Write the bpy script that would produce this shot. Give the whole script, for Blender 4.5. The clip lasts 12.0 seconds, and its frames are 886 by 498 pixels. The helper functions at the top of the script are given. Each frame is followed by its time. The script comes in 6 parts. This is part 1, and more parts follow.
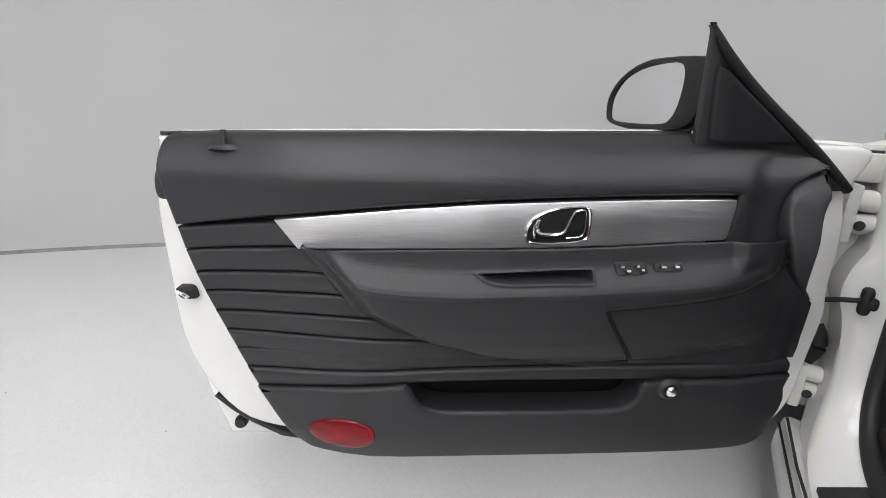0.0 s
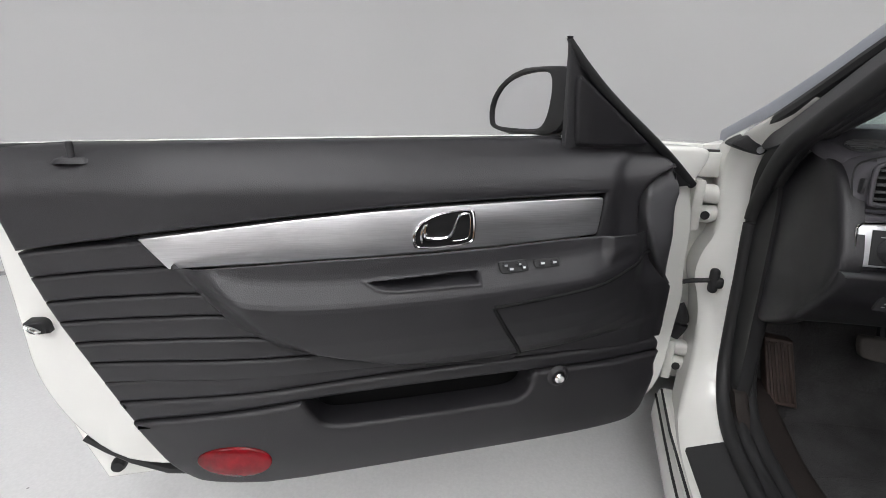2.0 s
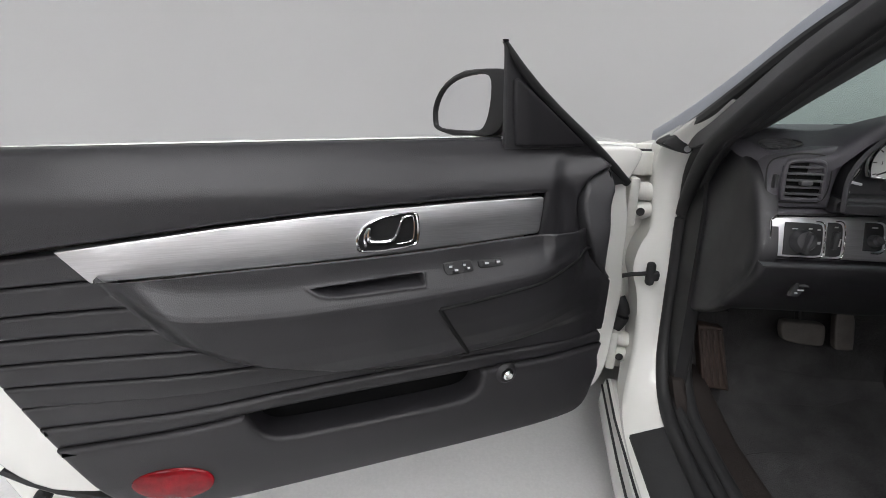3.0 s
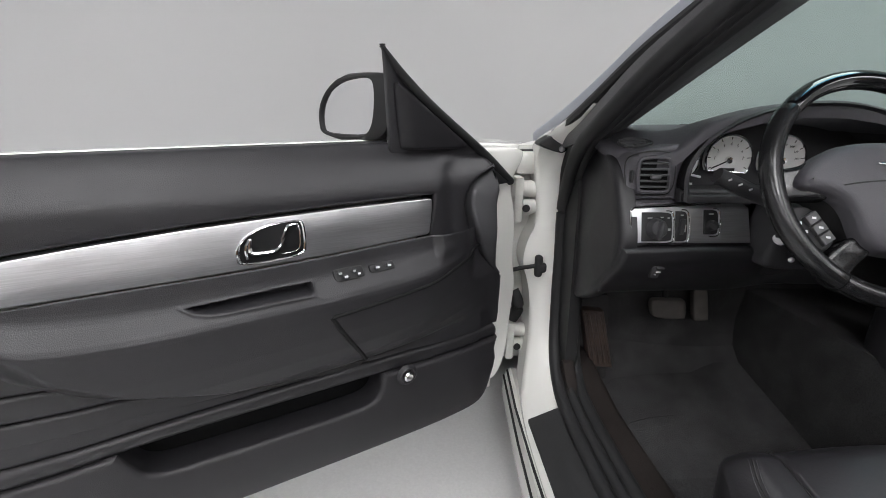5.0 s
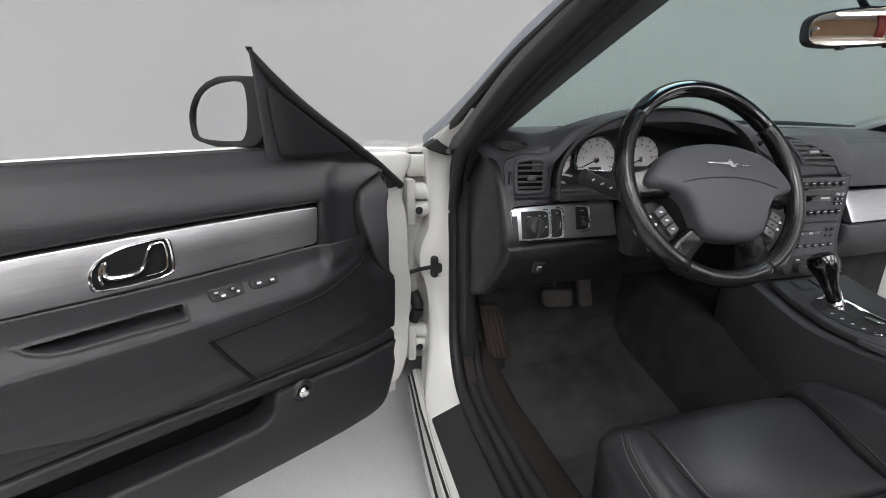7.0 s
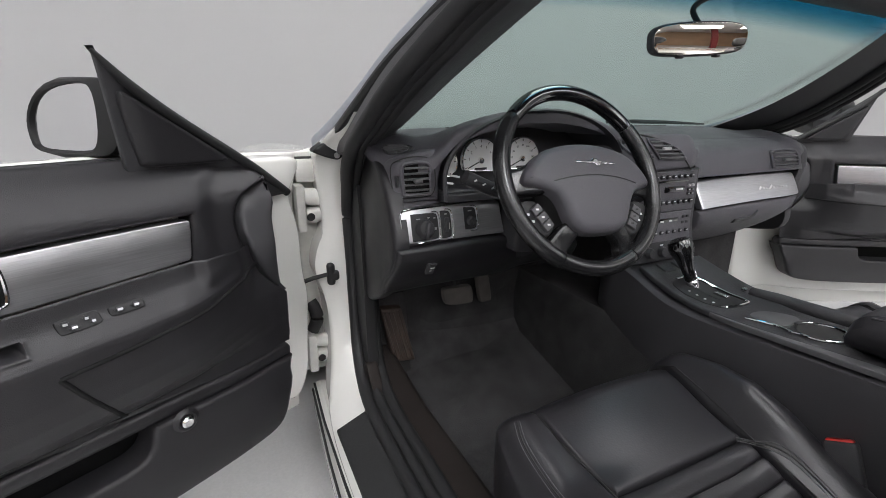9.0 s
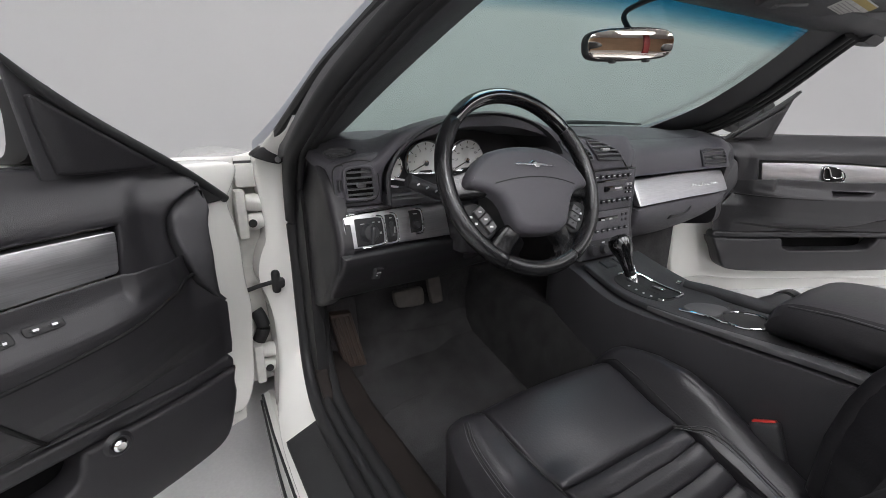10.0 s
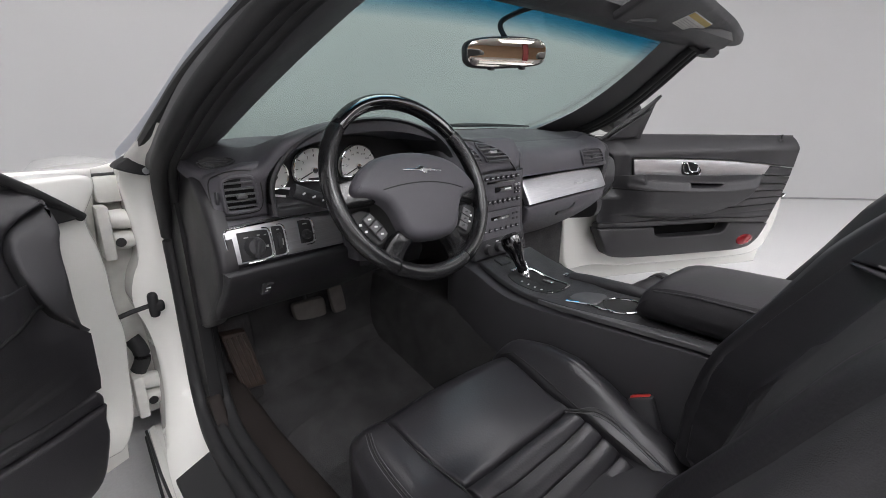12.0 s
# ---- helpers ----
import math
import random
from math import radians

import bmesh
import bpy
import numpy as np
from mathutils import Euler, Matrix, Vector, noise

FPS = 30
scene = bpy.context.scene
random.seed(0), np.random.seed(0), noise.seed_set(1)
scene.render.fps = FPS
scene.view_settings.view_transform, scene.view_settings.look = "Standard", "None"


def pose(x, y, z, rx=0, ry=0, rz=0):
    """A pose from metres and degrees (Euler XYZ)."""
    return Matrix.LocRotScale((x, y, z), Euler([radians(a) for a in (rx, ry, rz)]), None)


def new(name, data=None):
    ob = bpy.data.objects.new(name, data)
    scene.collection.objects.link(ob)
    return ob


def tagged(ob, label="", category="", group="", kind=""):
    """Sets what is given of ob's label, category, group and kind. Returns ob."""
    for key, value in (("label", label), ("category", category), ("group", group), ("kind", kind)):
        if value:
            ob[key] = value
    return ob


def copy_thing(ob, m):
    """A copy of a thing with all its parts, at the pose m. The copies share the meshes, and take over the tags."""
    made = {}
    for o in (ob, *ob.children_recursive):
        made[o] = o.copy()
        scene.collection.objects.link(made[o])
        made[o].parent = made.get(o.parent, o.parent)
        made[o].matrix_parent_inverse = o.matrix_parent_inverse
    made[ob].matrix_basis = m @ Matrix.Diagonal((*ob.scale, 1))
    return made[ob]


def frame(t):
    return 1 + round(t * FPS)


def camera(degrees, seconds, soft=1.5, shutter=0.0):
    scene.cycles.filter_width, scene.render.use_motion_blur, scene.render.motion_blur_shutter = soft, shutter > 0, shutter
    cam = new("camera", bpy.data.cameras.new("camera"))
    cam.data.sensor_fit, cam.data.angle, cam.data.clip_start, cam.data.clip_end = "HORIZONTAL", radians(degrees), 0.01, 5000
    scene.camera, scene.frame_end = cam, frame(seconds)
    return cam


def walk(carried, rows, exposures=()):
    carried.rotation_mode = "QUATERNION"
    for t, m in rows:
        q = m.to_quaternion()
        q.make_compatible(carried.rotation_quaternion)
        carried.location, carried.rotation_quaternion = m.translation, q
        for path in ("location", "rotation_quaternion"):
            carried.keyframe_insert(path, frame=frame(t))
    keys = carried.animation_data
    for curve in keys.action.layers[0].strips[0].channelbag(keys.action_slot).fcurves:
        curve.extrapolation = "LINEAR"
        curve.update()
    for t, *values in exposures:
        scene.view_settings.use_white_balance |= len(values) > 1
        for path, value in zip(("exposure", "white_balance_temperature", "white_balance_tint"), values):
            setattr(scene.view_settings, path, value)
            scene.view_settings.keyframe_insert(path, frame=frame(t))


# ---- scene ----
cam = camera(87.96, 12.0, soft=0.45)
# seconds, eye x y z, then yaw, pitch and roll in degrees; the car points along +y, its centre line is x = 0
ROWS = [
    (0.0, -1.1546, 0.1284, 0.9182, 25.03, -17.93, 1.4),
    (0.5, -1.1465, 0.1319, 0.9203, 22.19, -17.8, 1.35),
    (1.0, -1.1371, 0.1356, 0.9224, 19.39, -17.66, 1.36),
    (1.5, -1.1267, 0.1398, 0.9239, 16.62, -17.48, 1.32),
    (2.0, -1.117, 0.1426, 0.9246, 13.76, -17.24, 1.28),
    (2.5, -1.1082, 0.1454, 0.9249, 10.85, -17.07, 1.23),
    (3.0, -1.0997, 0.1484, 0.9257, 7.93, -16.94, 1.16),
    (5.0, -1.0638, 0.1488, 0.9297, -3.57, -16.52, 0.89),
    (5.5, -1.0545, 0.148, 0.9324, -6.52, -16.48, 0.86),
    (6.0, -1.0427, 0.1474, 0.9368, -9.32, -16.59, 0.82),
    (6.5, -1.031, 0.1472, 0.9402, -12.11, -16.62, 0.77),
    (7.0, -1.0207, 0.1474, 0.9437, -14.89, -16.64, 0.67),
    (9.0, -0.9795, 0.1397, 0.952, -26.12, -16.66, 0.31),
    (9.5, -0.9678, 0.1368, 0.9552, -28.99, -16.7, 0.28),
    (10.0, -0.9585, 0.133, 0.9585, -31.68, -16.69, 0.22),
    (10.5, -0.9514, 0.1286, 0.9611, -34.52, -16.67, 0.15),
    (11.0, -0.9439, 0.1243, 0.9628, -37.33, -16.64, 0.09),
    (11.5, -0.9358, 0.1201, 0.9657, -40.21, -16.62, 0.04),
    (12.0, -0.9278, 0.1173, 0.9674, -43.09, -16.57, 0.0),
]
walk(cam, [(t, pose(x, y, z, 90 + pitch, 0, yaw) @ pose(0, 0, 0, 0, 0, roll)) for t, x, y, z, yaw, pitch, roll in ROWS],
     exposures=[(0.0, -0.10, 6500, 10.0), (3.0, -0.07, 6500, 10.0), (7.0, 0.0, 6500, 10.0), (9.5, 0.0, 6500, 11.2), (12.0, 0.0, 6500, 12.4)])

# ---------------------------------------------------------------- world and studio light
world = bpy.data.worlds.new("studio_dark")
scene.world = world
world.use_nodes = True
world.node_tree.nodes["Background"].inputs[0].default_value = (0.62, 0.64, 0.68, 1)
world.node_tree.nodes["Background"].inputs[1].default_value = 0.05
scene.view_settings.exposure = 0.0
LAMP = 6.4  # strength of the ceiling diffusers


# ---------------------------------------------------------------- materials
def material(name, colour, rough=0.5, metal=0.0, grain=0.0, grain_scale=900.0, bump=0.0, bump_scale=400.0, mottle=0.12,
             mottle_scale=9.0, rough_var=0.08, spec=0.5, coat=0.0, stretch=None, sheen=0.0):
    """A surface with broad mottling, fine grain and relief, all in object coordinates (metres)."""
    m = bpy.data.materials.new(name)
    m.use_nodes = True
    nt = m.node_tree
    bsdf = nt.nodes["Principled BSDF"]
    tex = nt.nodes.new("ShaderNodeTexCoord")
    vec = tex.outputs["Object"]
    if stretch:
        mp = nt.nodes.new("ShaderNodeMapping")
        mp.inputs["Scale"].default_value = stretch
        nt.links.new(vec, mp.inputs["Vector"])
        vec = mp.outputs["Vector"]

    def tone(scale, detail):
        n = nt.nodes.new("ShaderNodeTexNoise")
        n.inputs["Scale"].default_value, n.inputs["Detail"].default_value = scale, detail
        nt.links.new(vec, n.inputs["Vector"])
        return n.outputs["Fac"]

    def span(fac, lo, hi):
        r = nt.nodes.new("ShaderNodeMapRange")
        r.inputs["From Min"].default_value, r.inputs["From Max"].default_value = 0.25, 0.75
        r.inputs["To Min"].default_value, r.inputs["To Max"].default_value = lo, hi
        nt.links.new(fac, r.inputs["Value"])
        return r.outputs["Result"]

    broad, fine = tone(mottle_scale, 4), tone(grain_scale, 2)
    mul = nt.nodes.new("ShaderNodeMath")
    mul.operation = "MULTIPLY"
    nt.links.new(span(broad, 1 - mottle, 1 + mottle), mul.inputs[0])
    nt.links.new(span(fine, 1 - grain, 1 + grain), mul.inputs[1])
    mix = nt.nodes.new("ShaderNodeVectorMath")
    mix.operation = "SCALE"
    mix.inputs[0].default_value = colour
    nt.links.new(mul.outputs[0], mix.inputs["Scale"])
    nt.links.new(mix.outputs[0], bsdf.inputs["Base Color"])
    nt.links.new(span(broad, max(0.02, rough - rough_var), min(1, rough + rough_var)), bsdf.inputs["Roughness"])
    bsdf.inputs["Metallic"].default_value = metal
    bsdf.inputs["Specular IOR Level"].default_value = spec
    bsdf.inputs["Coat Weight"].default_value = coat
    bsdf.inputs["Coat Roughness"].default_value = 0.04
    bsdf.inputs["Sheen Weight"].default_value = sheen
    if bump:
        b = nt.nodes.new("ShaderNodeBump")
        b.inputs["Strength"].default_value, b.inputs["Distance"].default_value = bump, 0.0012
        nt.links.new(tone(bump_scale, 3), b.inputs["Height"])
        nt.links.new(b.outputs["Normal"], bsdf.inputs["Normal"])
    return m


def glowing(name, colour, strength):
    m = bpy.data.materials.new(name)
    m.use_nodes = True
    b = m.node_tree.nodes["Principled BSDF"]
    b.inputs["Base Color"].default_value = (0.9, 0.9, 0.9, 1)
    b.inputs["Emission Color"].default_value = (*colour, 1)
    b.inputs["Emission Strength"].default_value = strength
    return m


def pane_glass(name, tint, band=None):
    """Thin tinted glass: lets light through and mirrors a little by Fresnel. band: (axis, from, to, colour) of a shaded strip."""
    m = bpy.data.materials.new(name)
    m.use_nodes = True
    nt = m.node_tree
    nt.nodes.remove(nt.nodes["Principled BSDF"])
    out = nt.nodes["Material Output"]
    clear, shine, mix, fres = (nt.nodes.new("ShaderNode" + k) for k in ("BsdfTransparent", "BsdfGlossy", "MixShader", "LayerWeight"))
    sharp, share = nt.nodes.new("ShaderNodeMath"), nt.nodes.new("ShaderNodeMath")
    sharp.operation, share.operation = "POWER", "MULTIPLY_ADD"
    sharp.inputs[1].default_value, share.inputs[1].default_value, share.inputs[2].default_value = 5.0, 0.5, 0.012
    clear.inputs["Color"].default_value = (*tint, 1)
    shine.inputs["Roughness"].default_value = 0.02
    nt.links.new(fres.outputs["Facing"], sharp.inputs[0])
    nt.links.new(sharp.outputs[0], share.inputs[0])
    nt.links.new(share.outputs[0], mix.inputs[0])
    nt.links.new(clear.outputs[0], mix.inputs[1])
    nt.links.new(shine.outputs[0], mix.inputs[2])
    nt.links.new(mix.outputs[0], out.inputs["Surface"])
    if band:
        tex, sep, ramp, col = (nt.nodes.new("ShaderNode" + k) for k in ("TexCoord", "SeparateXYZ", "MapRange", "MixRGB"))
        ramp.interpolation_type = "SMOOTHSTEP"
        ramp.inputs["From Min"].default_value, ramp.inputs["From Max"].default_value = band[1], band[2]
        col.inputs[1].default_value, col.inputs[2].default_value = (*tint, 1), (*band[3], 1)
        nt.links.new(tex.outputs["Object"], sep.inputs[0])
        square, bow = nt.nodes.new("ShaderNodeMath"), nt.nodes.new("ShaderNodeMath")
        square.operation, bow.operation = "MULTIPLY", "MULTIPLY_ADD"
        bow.inputs[1].default_value = 0.107
        nt.links.new(sep.outputs["X"], square.inputs[0])
        nt.links.new(sep.outputs["X"], square.inputs[1])
        nt.links.new(square.outputs[0], bow.inputs[0])
        nt.links.new(sep.outputs[band[0]], bow.inputs[2])
        nt.links.new(bow.outputs[0], ramp.inputs["Value"])
        nt.links.new(ramp.outputs[0], col.inputs[0])
        nt.links.new(col.outputs[0], clear.inputs["Color"])
    return m


TRIM = material("charcoal_soft_trim", (0.0180, 0.0172, 0.0195), 0.44, grain=0.18, bump=0.35, bump_scale=700, mottle=0.08, spec=0.5)
PILLARSKIN = material("grained_pillar_trim", (0.066, 0.065, 0.068), 0.52, grain=0.15, bump=0.4, bump_scale=800, mottle=0.07, spec=0.45)
PLASTIC = material("black_grained_plastic", (0.0365, 0.036, 0.0390), 0.48, grain=0.2, bump=0.4, bump_scale=900, mottle=0.08, spec=0.42)
# charcoal, with the purple light reflected on the dash mixed into the colour
DASHSKIN = material("purple_cast_dash_skin", (0.080, 0.0765, 0.0865), 0.48, grain=0.15, bump=0.45, bump_scale=800, mottle=0.06, spec=0.45)
LEATHER = material("black_leather", (0.0235, 0.0225, 0.0255), 0.33, grain=0.2, bump=0.2, bump_scale=260, mottle=0.10, spec=0.5, rough_var=0.03)
RIMLEATHER = material("polished_rim_leather", (0.014, 0.014, 0.015), 0.22, grain=0.08, bump=0.06, bump_scale=320, mottle=0.05, spec=0.5)
RUBBER = material("black_rubber_seal", (0.020, 0.020, 0.021), 0.55, grain=0.15, bump=0.2, bump_scale=500, spec=0.35)
CARPET = material("black_loop_carpet", (0.055, 0.0535, 0.0545), 0.95, grain=0.45, grain_scale=420, bump=1.0, bump_scale=500, mottle=0.28, mottle_scale=16, spec=0.1)
CONSOLE = material("charcoal_console_plastic", (0.050, 0.0485, 0.053), 0.5, grain=0.2, bump=0.4, bump_scale=900, mottle=0.1, spec=0.4)
# near-black; also stands in for depth shade in the map pocket and vents
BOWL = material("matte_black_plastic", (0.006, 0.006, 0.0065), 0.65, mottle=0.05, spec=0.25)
GLOSS = material("gloss_black_lacquer", (0.006, 0.006, 0.007), 0.10, mottle=0.05, coat=1.0, spec=0.5, rough_var=0.03)
PAINT = material("white_car_paint", (0.76, 0.755, 0.72), 0.16, mottle=0.02, mottle_scale=4, coat=0.6, spec=0.5, rough_var=0.04)
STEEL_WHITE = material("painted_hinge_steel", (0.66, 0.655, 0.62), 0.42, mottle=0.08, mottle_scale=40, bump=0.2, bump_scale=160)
ALUM = material("brushed_aluminium", (0.60, 0.60, 0.615), 0.35, metal=1.0, grain=0.10, grain_scale=700, mottle=0.04, stretch=(0.03, 0.03, 1.0), bump=0.08, bump_scale=700)
CHROME = material("polished_chrome", (0.82, 0.82, 0.83), 0.06, metal=1.0, mottle=0.02, rough_var=0.02)
# silver whose bluish wall reflection is put into the base colour
MOULD = material("blue_reflection_moulding", (0.40, 0.42, 0.47), 0.40, metal=0.5, mottle=0.03)
SATIN = material("satin_silver_plastic", (0.50, 0.50, 0.51), 0.34, metal=0.7, mottle=0.04)
MIRROR = material("mirror_glass", (0.86, 0.86, 0.87), 0.02, metal=1.0, mottle=0.0, rough_var=0.0)
AMBER_MIRROR = material("tinted_mirror_glass", (0.74, 0.70, 0.65), 0.02, metal=1.0, mottle=0.0, rough_var=0.0)
REDLENS = material("red_reflector_lens", (0.17, 0.004, 0.008), 0.12, mottle=0.6, mottle_scale=26, coat=0.2, spec=0.25, bump=0.7, bump_scale=90)
REDPLASTIC = material("red_button_plastic", (0.50, 0.025, 0.02), 0.35, mottle=0.05)
WHITEDIAL = material("white_dial_face", (0.78, 0.78, 0.76), 0.5, mottle=0.03)
KEYGREY = material("grey_key_plastic", (0.085, 0.085, 0.088), 0.45, mottle=0.06)
# the brownish reflection along the sill is tinted into this dark colour
SILLBROWN = material("brown_sheen_sill", (0.027, 0.0225, 0.021), 0.55, grain=0.4, grain_scale=1500, bump=0.6, bump_scale=1200, mottle=0.35, mottle_scale=5, spec=0.1)
INK = material("black_ink", (0.02, 0.02, 0.02), 0.6, mottle=0.05)
WHITE_INK = material("white_ink", (0.7, 0.7, 0.7), 0.6, mottle=0.05)
LABEL = material("visor_label_paper", (0.55, 0.55, 0.52), 0.6, mottle=0.15, mottle_scale=60)
BARGREY = material("faded_print", (0.36, 0.36, 0.35), 0.6, mottle=0.1)
LABEL_Y = material("yellow_label_strip", (0.50, 0.38, 0.12), 0.6, mottle=0.1)
PEDAL = material("worn_pedal_rubber", (0.085, 0.075, 0.068), 0.6, mottle=0.25, mottle_scale=40, bump=0.4, bump_scale=300)
FOOTPLATE = material("brown_worn_footrest_rubber", (0.050, 0.033, 0.026), 0.55, mottle=0.35, mottle_scale=30, bump=0.4, bump_scale=300)
SCUFF = material("dark_sill_tread", (0.020, 0.020, 0.021), 0.7, grain=0.5, grain_scale=1300, bump=0.8, bump_scale=900)
GLASS = pane_glass("green_tinted_windscreen", (0.805, 0.890, 0.868), ("Z", 0.110, 0.156, (0.11, 0.43, 0.57)))
WALLPAINT = material("white_studio_wall", (0.52, 0.52, 0.52), 0.75, mottle=0.03, mottle_scale=0.8, bump=0.05, bump_scale=60, spec=0.25)
FLOORPAINT = material("white_epoxy_floor", (0.68, 0.675, 0.675), 0.34, mottle=0.05, mottle_scale=1.2, grain=0.05, grain_scale=140, spec=0.4, bump=0.12, bump_scale=160)
speck = FLOORPAINT.node_tree
cells, near, dark = (speck.nodes.new("ShaderNode" + k) for k in ("TexVoronoi", "MapRange", "VectorMath"))
cells.inputs["Scale"].default_value = 7.0
near.inputs["From Min"].default_value, near.inputs["From Max"].default_value = 0.016, 0.030
near.inputs["To Min"].default_value, near.inputs["To Max"].default_value = 0.45, 1.0
dark.operation = "SCALE"
paint = speck.nodes["Principled BSDF"].inputs["Base Color"]
speck.links.new(next(n for n in speck.nodes if n.type == "TEX_COORD").outputs["Object"], cells.inputs["Vector"])
speck.links.new(cells.outputs["Distance"], near.inputs["Value"])
speck.links.new(paint.links[0].from_socket, dark.inputs[0])
speck.links.new(near.outputs["Result"], dark.inputs["Scale"])
speck.links.new(dark.outputs[0], paint)
CEILPAINT = material("white_ceiling", (0.7, 0.7, 0.7), 0.8, mottle=0.03, mottle_scale=1)
SEAMGREY = material("grey_floor_sealant", (0.26, 0.26, 0.26), 0.7, mottle=0.25, mottle_scale=6)
BEIGE = material("beige_hall_wall", (0.66, 0.46, 0.31), 0.7, mottle=0.1, mottle_scale=0.7)
REDPOST = material("red_painted_post", (0.14, 0.012, 0.012), 0.5, mottle=0.1)
LIGHTPANEL = glowing("lamp_diffuser", (0.985, 0.985, 1.0), LAMP)

# ---------------------------------------------------------------- building tools
AT = {}  # world place of each thing's and part's origin


def thing(name, at, label, category, group="", kind=""):
    ob = new(name)
    ob.empty_display_size = 0.1
    ob.location = at
    AT[ob.name] = Vector(at)
    return tagged(ob, label, category, group, kind)


def part(name, bm, mat, parent=None, label="", sharp=38):
    """Links a bmesh, in world coordinates, as one mesh object under a thing or a part; its origin goes to its middle."""
    bmesh.ops.recalc_face_normals(bm, faces=bm.faces[:])
    me = bpy.data.meshes.new(name)
    co = [v.co for v in bm.verts]
    mid = (Vector([min(c[i] for c in co) for i in range(3)]) + Vector([max(c[i] for c in co) for i in range(3)])) / 2
    for v in bm.verts:
        v.co -= mid
    bm.to_mesh(me)
    bm.free()
    me.shade_smooth()
    me.set_sharp_from_angle(angle=radians(sharp))
    me.materials.append(mat)
    ob = new(name, me)
    AT[ob.name] = mid
    ob.location = mid
    if parent is not None:
        ob.parent = parent
        ob.location = mid - AT[parent.name]
    if label:
        ob["label"] = label
    return ob


def chaikin(pts, n=2, closed=True):
    """Rounds a polyline; a point given twice stays a corner."""
    for _ in range(n):
        out = []
        rng = range(len(pts) if closed else len(pts) - 1)
        if not closed:
            out.append(pts[0])
        for i in rng:
            a, b = pts[i], pts[(i + 1) % len(pts)]
            if a == b:
                out.append(a)
                out.append(a)
                continue
            out.append(tuple(x * 0.75 + y * 0.25 for x, y in zip(a, b)))
            out.append(tuple(x * 0.25 + y * 0.75 for x, y in zip(a, b)))
        if not closed:
            out.append(pts[-1])
        pts = out
    clean = []
    for p in pts:
        if not clean or max(abs(x - y) for x, y in zip(p, clean[-1])) > 1e-5:
            clean.append(p)
    if closed and max(abs(x - y) for x, y in zip(clean[0], clean[-1])) < 1e-5:
        clean.pop()
    return clean


def inset(pts, d):
    out = []
    n = len(pts)
    for i in range(n):
        (ax, ay), (bx, by), (cx, cy) = pts[i - 1], pts[i], pts[(i + 1) % n]
        n1 = Vector((-(by - ay), bx - ax)).normalized()
        n2 = Vector((-(cy - by), cx - bx)).normalized()
        k = n1 + n2
        k = k / max(0.35, k.length_squared / 2)
        out.append((bx + k.x * d, by + k.y * d))
    return out


def field(outline, fn, to, thick=0.02, rnd=0.005, step=0.03, smooth=2, rings=3):
    """A padded panel: an outline in a plane (a, b), lifted to the height fn(a, b), with rounded rim, sides and back.
    to(a, b, c) gives the place in the world."""
    pts = chaikin([tuple(p) for p in outline], smooth) if smooth else [tuple(p) for p in outline]
    area = sum(pts[i - 1][0] * pts[i][1] - pts[i][0] * pts[i - 1][1] for i in range(len(pts)))
    if area < 0:
        pts.reverse()
    bm = bmesh.new()
    loops = [(pts, -thick)]
    for k in range(rings + 1):
        a = math.pi / 2 * k / rings
        loops.append((inset(pts, rnd * (1 - math.cos(a))) if k else pts, -rnd * (1 - math.sin(a))))
    made = []
    drop = {}
    for ring, c in loops:
        vs = []
        for p in ring:
            v = bm.verts.new((p[0], p[1], 0))
            drop[v] = c
            vs.append(v)
        made.append(vs)
    for lo, hi in zip(made, made[1:]):
        for i in range(len(lo)):
            j = (i + 1) % len(lo)
            bm.faces.new((lo[i], lo[j], hi[j], hi[i]))
    back = bm.faces.new(list(reversed(made[0])))
    top = bm.faces.new(made[-1])
    rim = set(bm.verts)
    bmesh.ops.triangulate(bm, faces=[back])
    keep = {top}
    for axis in (0, 1):
        lo, hi = min(p[axis] for p in pts), max(p[axis] for p in pts)
        n = max(1, int((hi - lo) / step))
        for i in range(1, n):
            no = [0, 0, 0]
            no[axis] = 1
            co = [0, 0, 0]
            co[axis] = lo + (hi - lo) * i / n
            geom = list(keep) + list({e for f in keep for e in f.edges}) + list({v for f in keep for v in f.verts})
            res = bmesh.ops.bisect_plane(bm, geom=geom, plane_co=co, plane_no=no, dist=1e-7)["geom"]
            keep = {g for g in res if isinstance(g, bmesh.types.BMFace)} | {f for f in keep if f.is_valid}
    for v in bm.verts:
        a, b = v.co.x, v.co.y
        v.co = to(a, b, fn(a, b) + drop.get(v, 0.0))
    return bm


